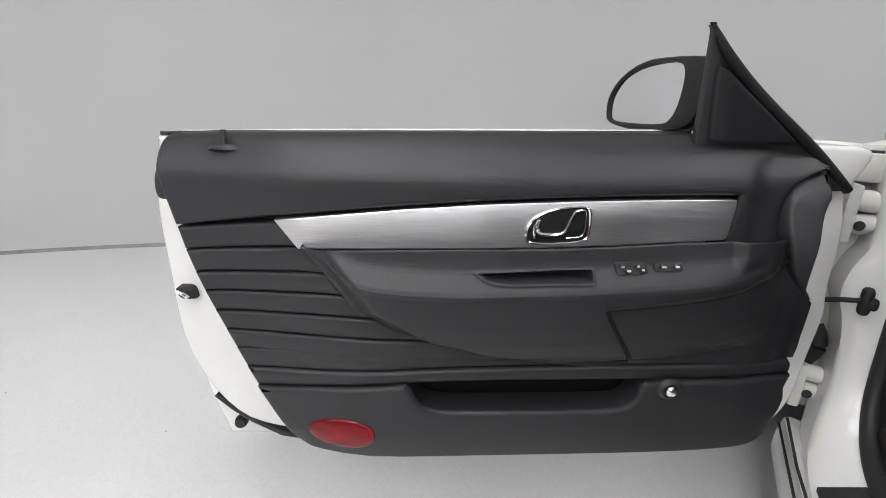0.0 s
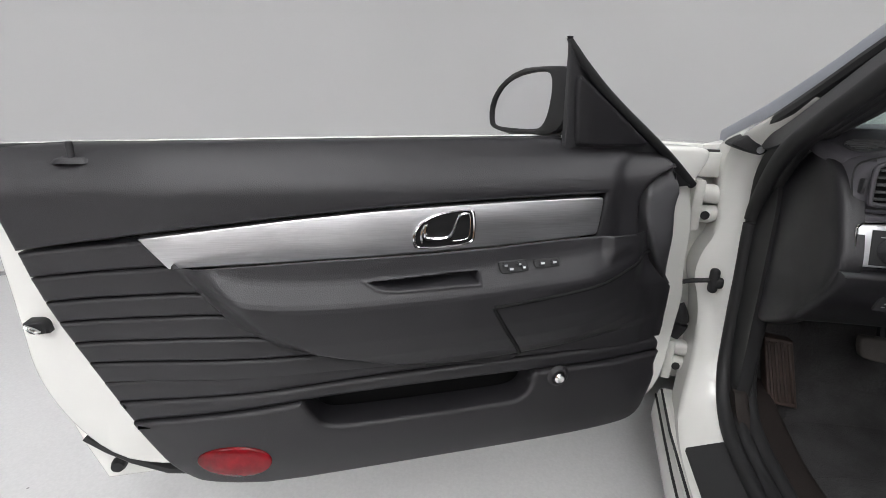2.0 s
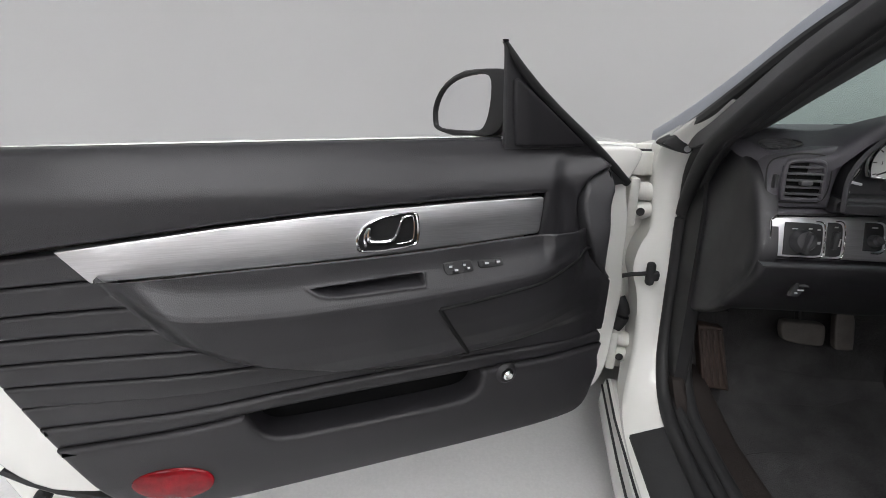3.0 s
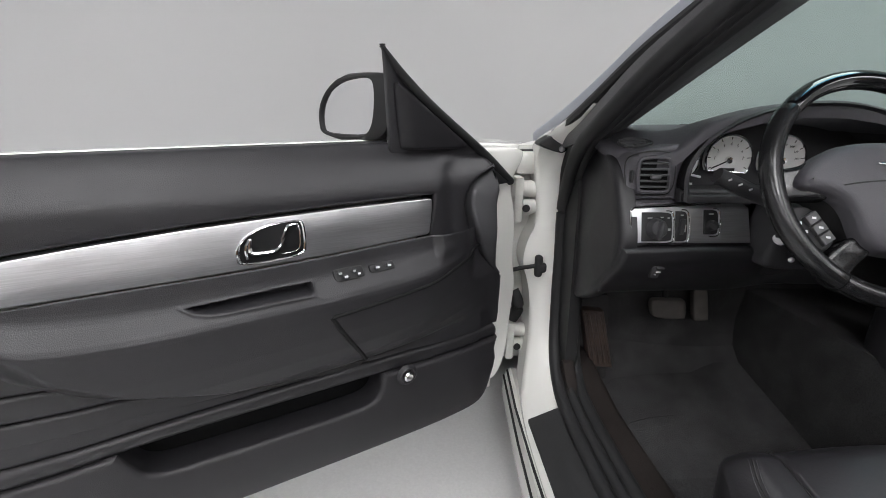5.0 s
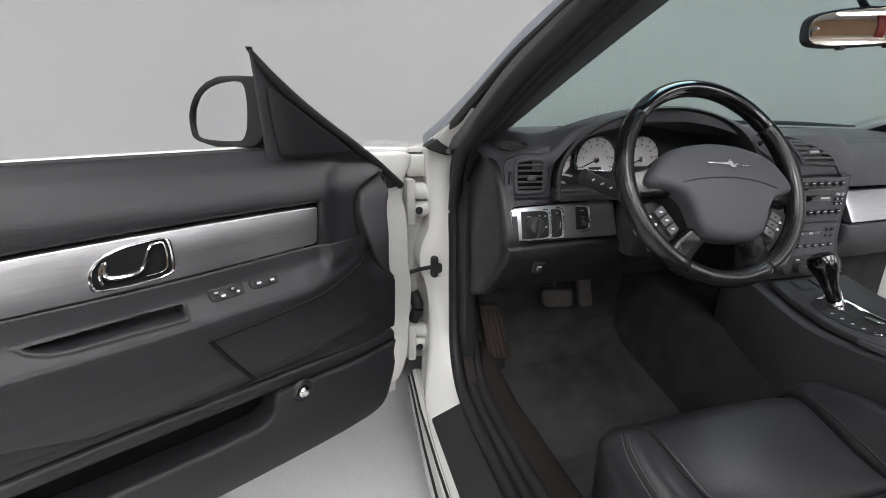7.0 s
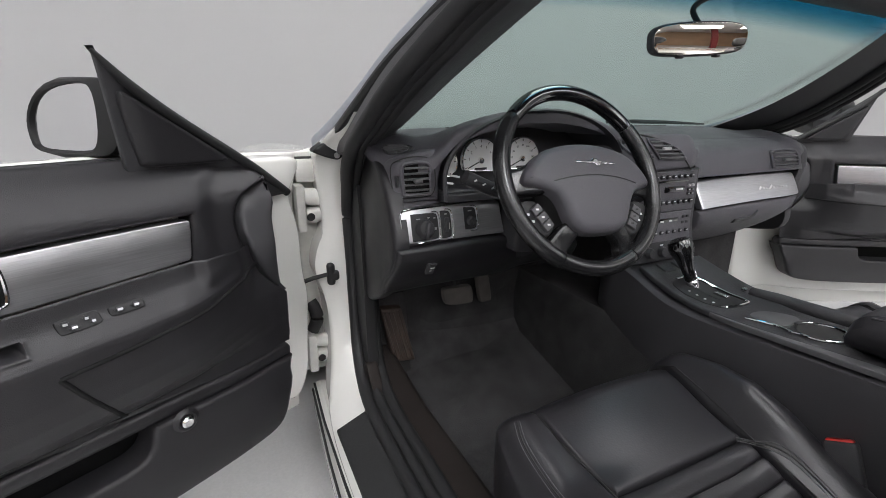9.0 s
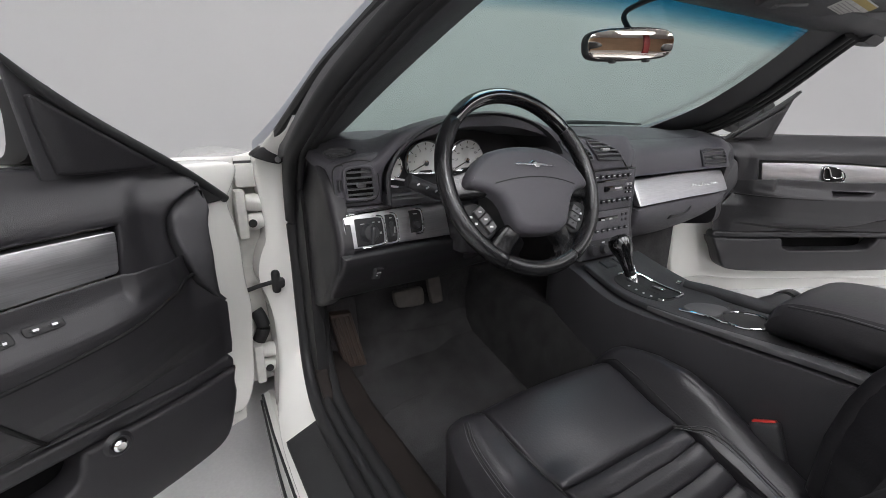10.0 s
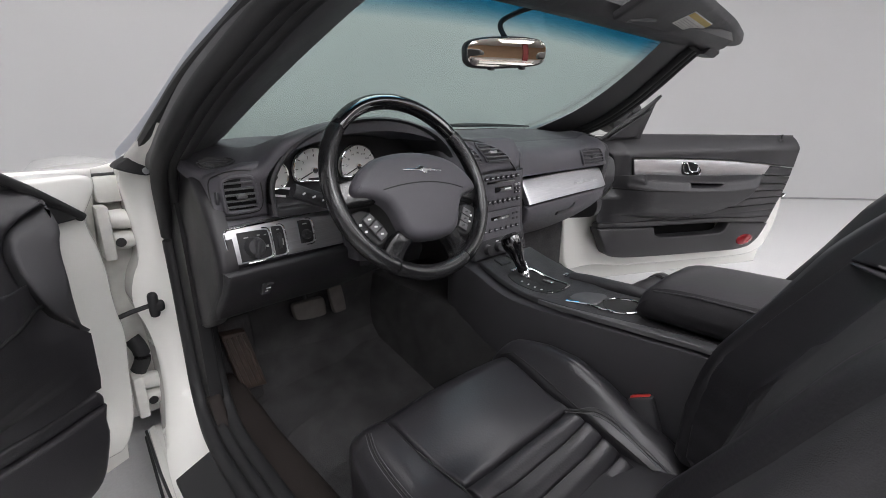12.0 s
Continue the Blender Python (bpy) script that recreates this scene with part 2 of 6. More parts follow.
def sweep(path, radius, seg=10, closed=False, flat=1.0, up=(0, 0, 1), cap=True):
    """A tube along a path; radius may be a list; flat squeezes it along up."""
    n = len(path)
    P = [Vector(p) for p in path]
    rad = radius if isinstance(radius, (list, tuple)) else [radius] * n
    bm = bmesh.new()
    rings = []
    for i in range(n):
        a, b = (P[i - 1], P[(i + 1) % n]) if closed else (P[max(0, i - 1)], P[min(n - 1, i + 1)])
        d = (b - a).normalized()
        side = d.cross(Vector(up))
        if side.length < 1e-4:
            side = d.cross(Vector((1, 0, 0)))
        side.normalize()
        top = side.cross(d)
        rings.append([bm.verts.new(P[i] + rad[i] * (side * math.cos(q) + top * flat * math.sin(q)))
                      for q in (2 * math.pi * k / seg for k in range(seg))])
    for i in range(n if closed else n - 1):
        A, B = rings[i], rings[(i + 1) % n]
        for k in range(seg):
            bm.faces.new((A[k], A[(k + 1) % seg], B[(k + 1) % seg], B[k]))
    if cap and not closed:
        bm.faces.new(list(reversed(rings[0])))
        bm.faces.new(rings[-1])
    return bm


def loft(rings, closed=True, cap=True):
    """A skin over rings of points, all of one count."""
    bm = bmesh.new()
    R = [[bm.verts.new(p) for p in ring] for ring in rings]
    n = len(R[0])
    for A, B in zip(R, R[1:]):
        for k in range(n if closed else n - 1):
            bm.faces.new((A[k], A[(k + 1) % n], B[(k + 1) % n], B[k]))
    if cap and closed:
        bm.faces.new(list(reversed(R[0])))
        bm.faces.new(R[-1])
    return bm


def box(at, size, turn=(0, 0, 0), bevel=0.003, seg=2):
    bm = bmesh.new()
    bmesh.ops.create_cube(bm, size=1)
    bmesh.ops.scale(bm, vec=size, verts=bm.verts)
    if bevel:
        bmesh.ops.bevel(bm, geom=bm.edges[:], offset=min(bevel, min(size) * 0.45), segments=seg, affect="EDGES", profile=0.5)
    bmesh.ops.transform(bm, matrix=pose(*at, *turn), verts=bm.verts)
    return bm


def lathe(profile, m, seg=28):
    """Turns (radius, height) pairs about the z axis of the pose m."""
    rings = []
    for r, h in profile:
        rings.append([m @ Vector((max(r, 1e-5) * math.cos(2 * math.pi * k / seg), max(r, 1e-5) * math.sin(2 * math.pi * k / seg), h)) for k in range(seg)])
    return loft(rings)


def facing(at, normal, spin=0):
    """A pose at a place whose z axis is the normal."""
    return Matrix.Translation(at) @ Vector(normal).to_track_quat("Z", "Y").to_matrix().to_4x4() @ pose(0, 0, 0, 0, 0, spin)


def bar_on(m, x, y, w, h, lift=0.0006):
    """A thin printed bar on the plane of the pose m."""
    bm = bmesh.new()
    bmesh.ops.create_cube(bm, size=1)
    bmesh.ops.transform(bm, matrix=m @ Matrix.Translation((x, y, lift / 2)) @ Matrix.Diagonal((w, h, lift, 1)), verts=bm.verts)
    return bm


def merged(bms):
    """Several bmeshes as one."""
    out = bmesh.new()
    for b in bms:
        me = bpy.data.meshes.new("scrap")
        b.to_mesh(me)
        b.free()
        out.from_mesh(me)
        bpy.data.meshes.remove(me)
    return out


def S(x, lo, hi):
    """A smooth step from 0 at lo to 1 at hi."""
    t = min(1, max(0, (x - lo) / (hi - lo)))
    return t * t * (3 - 2 * t)


def lerp(x, table):
    """Straight lines through (x, y) pairs in rising order of x."""
    if x <= table[0][0]:
        return table[0][1]
    for (a, p), (b, q) in zip(table, table[1:]):
        if x <= b:
            return p + (q - p) * (x - a) / (b - a)
    return table[-1][1]


def soft(x, table):
    """As lerp, with smooth steps."""
    if x <= table[0][0]:
        return table[0][1]
    for (a, p), (b, q) in zip(table, table[1:]):
        if x <= b:
            return p + (q - p) * S(x, a, b)
    return table[-1][1]


def ring_path(m, r, n=48, a0=0.0, a1=360.0):
    return [m @ Vector((r * math.cos(radians(a0 + (a1 - a0) * k / n)), r * math.sin(radians(a0 + (a1 - a0) * k / n)), 0)) for k in range(n + (a1 - a0 < 360))]


# ---------------------------------------------------------------- the studio
CX, CY, RW, HIGH = 0.49, -3.8, 7.2, 4.6
OPEN0, OPEN1 = 205.0, 345.0  # the drive-in opening of the round wall, in degrees


def studio():
    bm = bmesh.new()
    bmesh.ops.create_grid(bm, x_segments=24, y_segments=24, size=14)
    bmesh.ops.translate(bm, verts=bm.verts, vec=(0.5, -4.5, -0.05))
    ext = bmesh.ops.extrude_face_region(bm, geom=bm.faces[:])
    bmesh.ops.translate(bm, verts=[g for g in ext["geom"] if isinstance(g, bmesh.types.BMVert)], vec=(0, 0, 0.05))
    tagged(part("floor", bm, FLOORPAINT), "white epoxy studio floor with faint marks", "floor", kind="structure")
    n = 120
    rings = []
    for k in range(n + 1):
        a = radians(OPEN1 - 360 + (OPEN0 - OPEN1 + 360) * k / n)
        c, s = math.cos(a), math.sin(a)
        rings.append([(CX + c * r, CY + s * r, z) for r, z in ((RW, 0.0), (RW, HIGH), (RW + 0.15, HIGH), (RW + 0.15, 0.0))])
    tagged(part("wall_round", loft(rings), WALLPAINT), "round white painted studio wall", "wall", kind="structure")
    rings = []
    for k in range(n + 1):
        a = radians(OPEN1 - 360 + (OPEN0 - OPEN1 + 360) * k / n)
        c, s = math.cos(a), math.sin(a)
        rings.append([(CX + c * r, CY + s * r, z) for r, z in ((RW - 0.012, 0.0), (RW - 0.010, 0.012), (RW - 0.001, 0.020), (RW - 0.001, 0.0))])
    tagged(part("baseboard", loft(rings), SEAMGREY), "thin grey sealing strip at the foot of the wall", "trim", kind="structure")
    bm = bmesh.new()
    bmesh.ops.create_cube(bm, size=1)
    bmesh.ops.transform(bm, matrix=pose(0.5, -4.5, HIGH + 0.1) @ Matrix.Diagonal((28, 28, 0.18, 1)), verts=bm.verts)
    tagged(part("ceiling", bm, CEILPAINT), "plain white studio ceiling", "ceiling", kind="structure")
    for nm, x, y, sx, sy in (("wall_hall_back", 0.5, -18.4, 28, 0.2), ("wall_hall_left", -13.4, -4.5, 0.2, 27.6), ("wall_hall_right", 14.4, -4.5, 0.2, 27.6), ("wall_hall_front", 0.5, 9.4, 28, 0.2)):
        tagged(part(nm, box((x, y, HIGH / 2), (sx, sy, HIGH), bevel=0), BEIGE), "beige painted wall of the hall", "wall", kind="structure")
    # unseen light panels hung below the ceiling
    first = None
    # the last four spots are added fill, brightening floor, door and cabin
    spots = [(CX - 4.2 + 2.8 * i, -10.95 + 2.7 * j) for i in range(4) for j in range(1, 4) if (i, j) != (3, 3)] + [(-1.65, -0.1), (1.3, 0.9), (4.5, -3.2), (-0.4, -2.1)]
    for x, y in spots:
            at = (x, y, 3.7)
            if first is None:
                first = thing("unseen_softbox", at, "white rectangular softbox under the ceiling, unseen, placed to light the scene", "light", "ceiling lights")
                part("frame", box((at[0], at[1], at[2] + 0.03), (1.5, 1.9, 0.08), bevel=0.01), SATIN, first)
                for dx in (-0.6, 0.6):
                    part("rod", box((at[0] + dx, at[1], (3.76 + HIGH) / 2 + 0.005), (0.02, 0.02, HIGH - 3.75), bevel=0), SATIN, first)
                part("diffuser", box((at[0], at[1], at[2] - 0.02), (1.42, 1.82, 0.02), bevel=0.004), LIGHTPANEL, first, "glowing white diffuser")
            else:
                copy_thing(first, Matrix.Translation(at))
    post = thing("support_post", (2.65, -10.9, 0), "red painted square post in the hall", "post")
    part("shaft", box((2.65, -10.9, HIGH / 2), (0.45, 0.45, HIGH), bevel=0.02), REDPOST, post)


studio()

# ---------------------------------------------------------------- the doors
SIN, COS = 0.8894, 0.4571  # both doors stand open by 62.8 degrees


def door_space(s):
    """Door coordinates: u from the hinge to the latch, z up, w towards the cabin; s = -1 on the driver's side."""
    return lambda u, z, w: Vector((s * (0.757 + SIN * u - COS * w), 1.318 - COS * u - SIN * w, z))


def base_w(u):
    return 0.168 - 0.062 * S(u, 0.95, 1.33) - 0.014 * S(0.36 - u, 0.0, 0.14)


def bar_top(u):
    return lerp(u, [(0.39, 0.775), (0.62, 0.768), (0.86, 0.755), (1.15, 0.727)])


def pad_w(u, z):
    return 0.142 - 0.046 * S(z, 0.79, 0.872) - 0.02 * S(z, 0.84, 0.875) - 0.032 * S(u, 1.1, 1.36) - 0.011 * S(lerp(z, [(0.707, 0.346), (0.763, 0.356), (0.825, 0.346), (0.865, 0.287)]) - u, -0.012, 0.018)


def lip_z(u):
    return (lip_line(u - 0.035) + 2 * lip_line(u) + lip_line(u + 0.035)) / 4


def lip_line(u):
    return lerp(u, [(0.22, 0.690), (0.36, 0.6735), (0.424, 0.6595), (0.51, 0.6505), (0.598, 0.6443), (0.685, 0.6388), (0.77, 0.6363), (0.857, 0.6338), (0.926, 0.6368), (0.9855, 0.6418), (1.027, 0.652), (1.055, 0.669), (1.10, 0.694)])


def cup_in(u, z):
    """How far inside the rim of the pull cup a place lies, in metres."""
    low = lerp(u, [(0.630, 0.6520), (0.70, 0.6500), (0.77, 0.6480), (0.79, 0.6500), (0.805, 0.6540), (0.818, 0.6615), (0.830, 0.6735)])
    return min(u - 0.637, 0.6715 - 0.05 * (u - 0.64) - z, (z - low) * (1.0 if u < 0.785 else 0.75))


def arm_w(u, z):
    """The armrest: a wall under the metal strip, a scooped shelf, a rounded lip, then a belly back down to the pleats."""
    ahead = S(0.45 - u, 0.0, 0.19)
    rise = (0.22 + 0.78 * S(swoosh(z) - u, -0.005, 0.06)) * (1 - 0.94 * ahead)
    d = z - lip_z(u)
    lip = lerp(d, [(-0.160, -0.006), (-0.145, 0.016), (-0.125, 0.030), (-0.100, 0.039), (-0.068, 0.046), (-0.034, 0.0502), (-0.012, 0.0520), (-0.005, 0.0512), (0.002, 0.0480), (0.009, 0.0432), (0.017, 0.0375), (0.025, 0.0318), (0.030, 0.0292), (0.034, 0.0278), (0.041, 0.0262), (0.060, 0.0235), (0.080, 0.0215)])
    inside = cup_in(u, z)
    dip = 0.026 * S(inside, 0.0, 0.0065)
    bead = 0.0028 * math.exp(-(inside / 0.0032) ** 2) * (1 - S(d, 0.026, 0.032))
    boss = 0.012 * S(0.415 - u, 0.0, 0.022) * S(d, 0.0, 0.030) * (1 - S(0.39 - u, 0.0, 0.09))
    return base_w(u) + 0.010 + lip * rise + boss - dip + bead - 0.022 * S(0.335 - u, 0.0, 0.055) * S(z, 0.60, 0.67) - 0.009 * S(0.29 - u, 0.0, 0.06)


def swoosh(z):
    return lerp(z, [(0.484, 0.50), (0.494, 0.706), (0.513, 0.833), (0.548, 0.947), (0.593, 1.020), (0.657, 1.071), (0.70, 1.103)])


def rear_u(z):
    return lerp(z, [(0.26, 1.10), (0.283, 1.135), (0.335, 1.173), (0.394, 1.207), (0.455, 1.238), (0.575, 1.289), (0.644, 1.312), (0.703, 1.324)])


def car_door(s, label):
    to = door_space(s)
    side_to = to
    to = to if s < 0 else (lambda u, z, w: side_to(u + 0.022 * S(u, 1.1, 1.3), z, w))  # the passenger door is a little longer
    tt = to if s < 0 else (lambda u, z, w: to(u, z if z > 0.65 else 0.65 - 0.85 * (0.65 - z), w))  # the passenger trim is a little shorter
    d = thing("vehicle_door", to(0.0, 0.2, 0.0), label, "car door", "open doors of the car")

    # painted shell and outer skin
    skin = [(1.385, 0.8535), (1.385, 0.8535), (1.41, 0.74), (1.41, 0.56), (1.405, 0.42), (1.385, 0.30), (1.34, 0.18), (1.34, 0.18),
            (0.10, 0.18), (0.10, 0.18), (0.06, 0.45), (0.06, 0.70), (0.05, 0.858), (0.05, 0.858), (0.41, 0.8755), (0.41, 0.8755), (1.05, 0.864)]
    part("outer_skin", field(skin, lambda u, z: 0.0 - 0.03 * (1 - ((z - 0.5) / 0.4) ** 2), to, 0.03, 0.008, 0.08), PAINT, d, "white painted outer door skin")
    shell = [(1.375, 0.846), (1.375, 0.846), (1.402, 0.74), (1.395, 0.557), (1.395, 0.458), (1.37, 0.379), (1.32, 0.320), (1.22, 0.262), (1.10, 0.252),
             (0.42, 0.264), (0.28, 0.284), (0.19, 0.275), (0.15, 0.268), (0.118, 0.33), (0.112, 0.43), (0.100, 0.531), (0.112, 0.58), (0.112, 0.70), (0.135, 0.775),
             (0.118, 0.80), (0.098, 0.834), (0.105, 0.858), (0.20, 0.858), (0.20, 0.858), (0.42, 0.862)]
    part("inner_shell", field(shell, lambda u, z: 0.072 - 0.045 * S(u, 1.25, 1.40), to, 0.085, 0.010, 0.06), PAINT, d, "white painted steel inner shell")
    part("belt_seal", sweep([to(u, lerp(u, [(0.41, 0.8725), (1.05, 0.8605), (1.38, 0.8525)]), 0.045) for u in (0.42, 0.7, 1.0, 1.3, 1.358)], 0.0042, 8), RUBBER, d, "black rubber belt seal")
    part("corner_cap", field([(1.335, 0.744), (1.335, 0.744), (1.360, 0.744), (1.364, 0.76), (1.362, 0.785), (1.352, 0.805), (1.335, 0.81)], lambda u, z: 0.088, to, 0.05, 0.01, 0.04), TRIM, d)
    if s < 0:
        part("lower_seal", sweep([to(1.335, 0.318, 0.03), to(1.30, 0.290, 0.036), to(1.26, 0.262, 0.04), to(1.20, 0.232, 0.045), to(1.15, 0.222, 0.045)], 0.012, 8, flat=0.6), RUBBER, d, "black rubber seal strip along the lower edge")
    if s < 0:
        part("drain_plug", lathe([(0.0, 0.012), (0.011, 0.012), (0.014, 0.004), (0.014, -0.004)], facing(to(1.30, 0.235, 0.015), to(0, 0, 1) - to(0, 0, 0)), 16), RUBBER, d)
    latch = part("latch", field([(1.334, 0.548), (1.334, 0.548), (1.364, 0.546), (1.370, 0.568), (1.370, 0.568), (1.338, 0.572)], lambda u, z: 0.062, to, 0.03, 0.004, 0.03), RUBBER, d, "black door latch")
    part("latch_claw", sweep([to(1.346, 0.552, 0.066), to(1.352, 0.560, 0.068), to(1.364, 0.565, 0.066)], 0.004, 8), CHROME, latch)

    # padding
    pad = [(1.324, 0.706), (1.324, 0.706), (1.336, 0.76), (1.345, 0.80), (1.345, 0.845), (1.330, 0.858), (1.04, 0.864), (0.67, 0.871), (0.43, 0.874), (0.252, 0.868), (0.252, 0.868),
           (0.210, 0.823), (0.210, 0.823), (0.262, 0.806), (0.291, 0.783), (0.297, 0.741), (0.272, 0.665), (0.272, 0.665), (0.392, 0.675), (0.392, 0.675),
           (0.377, 0.779), (0.377, 0.779), (0.62, 0.772), (0.86, 0.759), (1.153, 0.731), (1.153, 0.731)]
    part("upper_pad", field(pad, pad_w, to, 0.05, 0.008, 0.012), TRIM, d, "padded charcoal upper trim")
    strip = [(1.146, 0.7275), (1.146, 0.7275), (1.1085, 0.6812), (1.1085, 0.6812), (0.949, 0.6824), (0.761, 0.6858), (0.570, 0.6943), (0.400, 0.7040), (0.393, 0.7065), (0.390, 0.713), (0.383, 0.769), (0.388, 0.774), (0.62, 0.768), (0.86, 0.7555)]

    def strip_w(u, z):
        return 0.1462 + (0.0060 + 0.0035 * S(u, 0.80, 1.14) - 0.0025 * S(0.62 - u, 0.0, 0.2)) * (bar_top(u) - z) / 0.06
    part("metal_strip", field(strip, strip_w, to, 0.02, 0.002, 0.05, smooth=1), ALUM, d, "tapering brushed aluminium trim strip")

    speaker = [(0.204, 0.818), (0.204, 0.818), (0.262, 0.802), (0.288, 0.780), (0.293, 0.741), (0.284, 0.694), (0.268, 0.658), (0.250, 0.630), (0.216, 0.588), (0.216, 0.588), (0.226, 0.63), (0.234, 0.69), (0.222, 0.76), (0.202, 0.800)]
    part("speaker_cover", field(speaker, lambda u, z: soft(z, [(0.59, 0.146), (0.69, 0.160), (0.77, 0.140), (0.815, 0.102)]) + 0.004 * S(u, 0.22, 0.28), to, 0.05, 0.008, 0.03), PLASTIC, d, "dark speaker cover")

    # armrest and storage flap: one flowing surface parted by a groove
    groove = chaikin([(0.613, 0.6105), (0.613, 0.6105), (0.590, 0.570), (0.562, 0.528), (0.538, 0.488)], 2, False), chaikin([(0.613, 0.6105), (0.540, 0.618), (0.470, 0.6285), (0.405, 0.6395), (0.362, 0.6525), (0.312, 0.664), (0.268, 0.668)], 2, False)

    def in_flap(u, z):
        return s < 0 and z < lerp(u, [(0.268, 0.668), (0.312, 0.664), (0.362, 0.6525), (0.405, 0.6395), (0.470, 0.6285), (0.540, 0.618), (0.613, 0.6105)]) and u < lerp(z, [(0.488, 0.538), (0.528, 0.562), (0.570, 0.590), (0.6105, 0.613)])
    cols, rows = 400, 130
    grid = []
    for i in range(cols + 1):
        a = i / cols
        U = 0.22 + a * 0.88
        lo = lerp(U, [(0.22, 0.482), (0.40, 0.480), (0.528, 0.482), (0.60, 0.486), (0.706, 0.494), (0.833, 0.513), (0.947, 0.548), (1.02, 0.593), (1.071, 0.657), (1.10, 0.690)])
        hi = lerp(U, [(0.22, 0.7095), (0.289, 0.7145), (0.33, 0.7172), (0.37, 0.7178), (0.42, 0.7165), (0.45, 0.7152), (0.50, 0.7125), (0.60, 0.7058), (0.70, 0.7010), (0.77, 0.6993), (0.95, 0.6963), (1.05, 0.6925), (1.10, 0.686)])
        col = []
        for j in range(-1, rows + 2):
            z = lo + (hi - lo) * min(1.0, max(0.0, j / rows))
            u = U + (lerp(z, [(0.47, 0.224), (0.505, 0.219), (0.594, 0.219), (0.617, 0.245), (0.648, 0.272), (0.694, 0.289)]) - 0.22) * (1 - a) ** 5
            back = 0.03 if j == -1 else 0.042 if j == rows + 1 else 0.0
            col.append((u, z - 0.022 * (j == rows + 1), arm_w(u, z) - back - 0.004 * (j == 0) - 0.0015 * (j == rows)))
        grid.append(col)
    for nm, lab, want in (("armrest", "soft charcoal armrest with a ledge, grip and rounded lip", False), ("storage_flap", "dark storage flap in the front of the panel", True)):
        if want and s > 0:
            break
        bm = bmesh.new()
        vs = {}
        for i in range(cols):
            for j in range(rows + 2):
                q = [(i, j), (i + 1, j), (i + 1, j + 1), (i, j + 1)]
                if in_flap(sum(grid[x][y][0] for x, y in q) / 4, sum(grid[x][y][1] for x, y in q) / 4) != want:
                    continue
                for k in q:
                    if k not in vs:
                        vs[k] = bm.verts.new(tt(*grid[k[0]][k[1]]))
                bm.faces.new([vs[k] for k in q])
        flap = part(nm, bm, TRIM, d, lab, 60)
    for line in groove if s < 0 else ():
        part("groove", sweep([tt(u, z, arm_w(u, z) - 0.0004) for u, z in line], 0.0038, 8, up=to(0, 0, 1) - to(0, 0, 0)), BOWL, flap, "thin dark shut line")

    if s > 0:
        line = chaikin([(0.284, 0.658), (0.335, 0.655), (0.404, 0.651), (0.497, 0.643), (0.590, 0.637)], 2, False)
        part("groove", sweep([tt(u, z, arm_w(u, z) - 0.0002) for u, z in line], 0.0028, 8, up=to(0, 0, 1) - to(0, 0, 0)), BOWL, flap, "thin dark shut line")

    # pleats between the armrest and the latch side
    edges = [0.703, 0.662, 0.621, 0.586, 0.549, 0.512, 0.475, 0.438]

    def seam(k, u):
        return edges[k] + (0.024 - 0.003 * k) * min(1, max(0, (rear_u(edges[k]) - u) / 0.22))

    def meet(k):
        u = 1.0
        for _ in range(20):
            u = 0.5 * u + 0.5 * swoosh(seam(k, u))
        return u
    for k in range(6):
        u0, u1 = meet(k), meet(k + 1)
        z0, z1 = seam(k, u0), seam(k + 1, u1)
        edge = [(swoosh(z) + 0.004, z) for z in (z0 + (z1 - z0) * i / 4 for i in range(5))]
        n = 5
        upper = [(rear_u(edges[k]) + (u0 + 0.004 - rear_u(edges[k])) * i / n, 0) for i in range(n)]
        upper = [(u, seam(k, u) - 0.0008) for u, _ in upper]
        lower = [(u1 + (rear_u(edges[k + 1]) - u1) * i / n, 0) for i in range(1, n + 1)]
        lower = [(u, seam(k + 1, u) + 0.0008) for u, _ in lower]
        pts = [upper[0]] + upper + edge + lower + [lower[-1]]
        part("pleat", field(pts, lambda u, z: base_w(u) + 0.002, tt, 0.03, 0.007, 0.045, smooth=1), TRIM, d)
    last = [(rear_u(0.474), 0.4745), (rear_u(0.474), 0.4745), (1.10, 0.490), (0.98, 0.4935), (0.86, 0.494), (0.70, 0.486), (0.55, 0.4765), (0.55, 0.4765), (0.75, 0.473), (0.95, 0.463), (1.10, 0.450), (rear_u(0.438), 0.4385), (rear_u(0.438), 0.4385)]
    part("pleat", field(last, lambda u, z: base_w(u) + 0.002, tt, 0.03, 0.006, 0.04), TRIM, d)
    roll = [(rear_u(0.437), 0.4375), (rear_u(0.437), 0.4375), (1.10, 0.449), (0.95, 0.462), (0.75, 0.4715), (0.50, 0.4775), (0.232, 0.4825), (0.232, 0.4825), (0.221, 0.470), (0.223, 0.4525), (0.223, 0.4525), (0.50, 0.4465), (0.80, 0.4425), (0.95, 0.436), (1.10, 0.417), (rear_u(0.401), 0.4015), (rear_u(0.401), 0.4015)]
    part("roll", field(roll, lambda u, z: base_w(u) + 0.006, tt, 0.04, 0.009, 0.03), TRIM, d, "rounded roll above the map pocket")
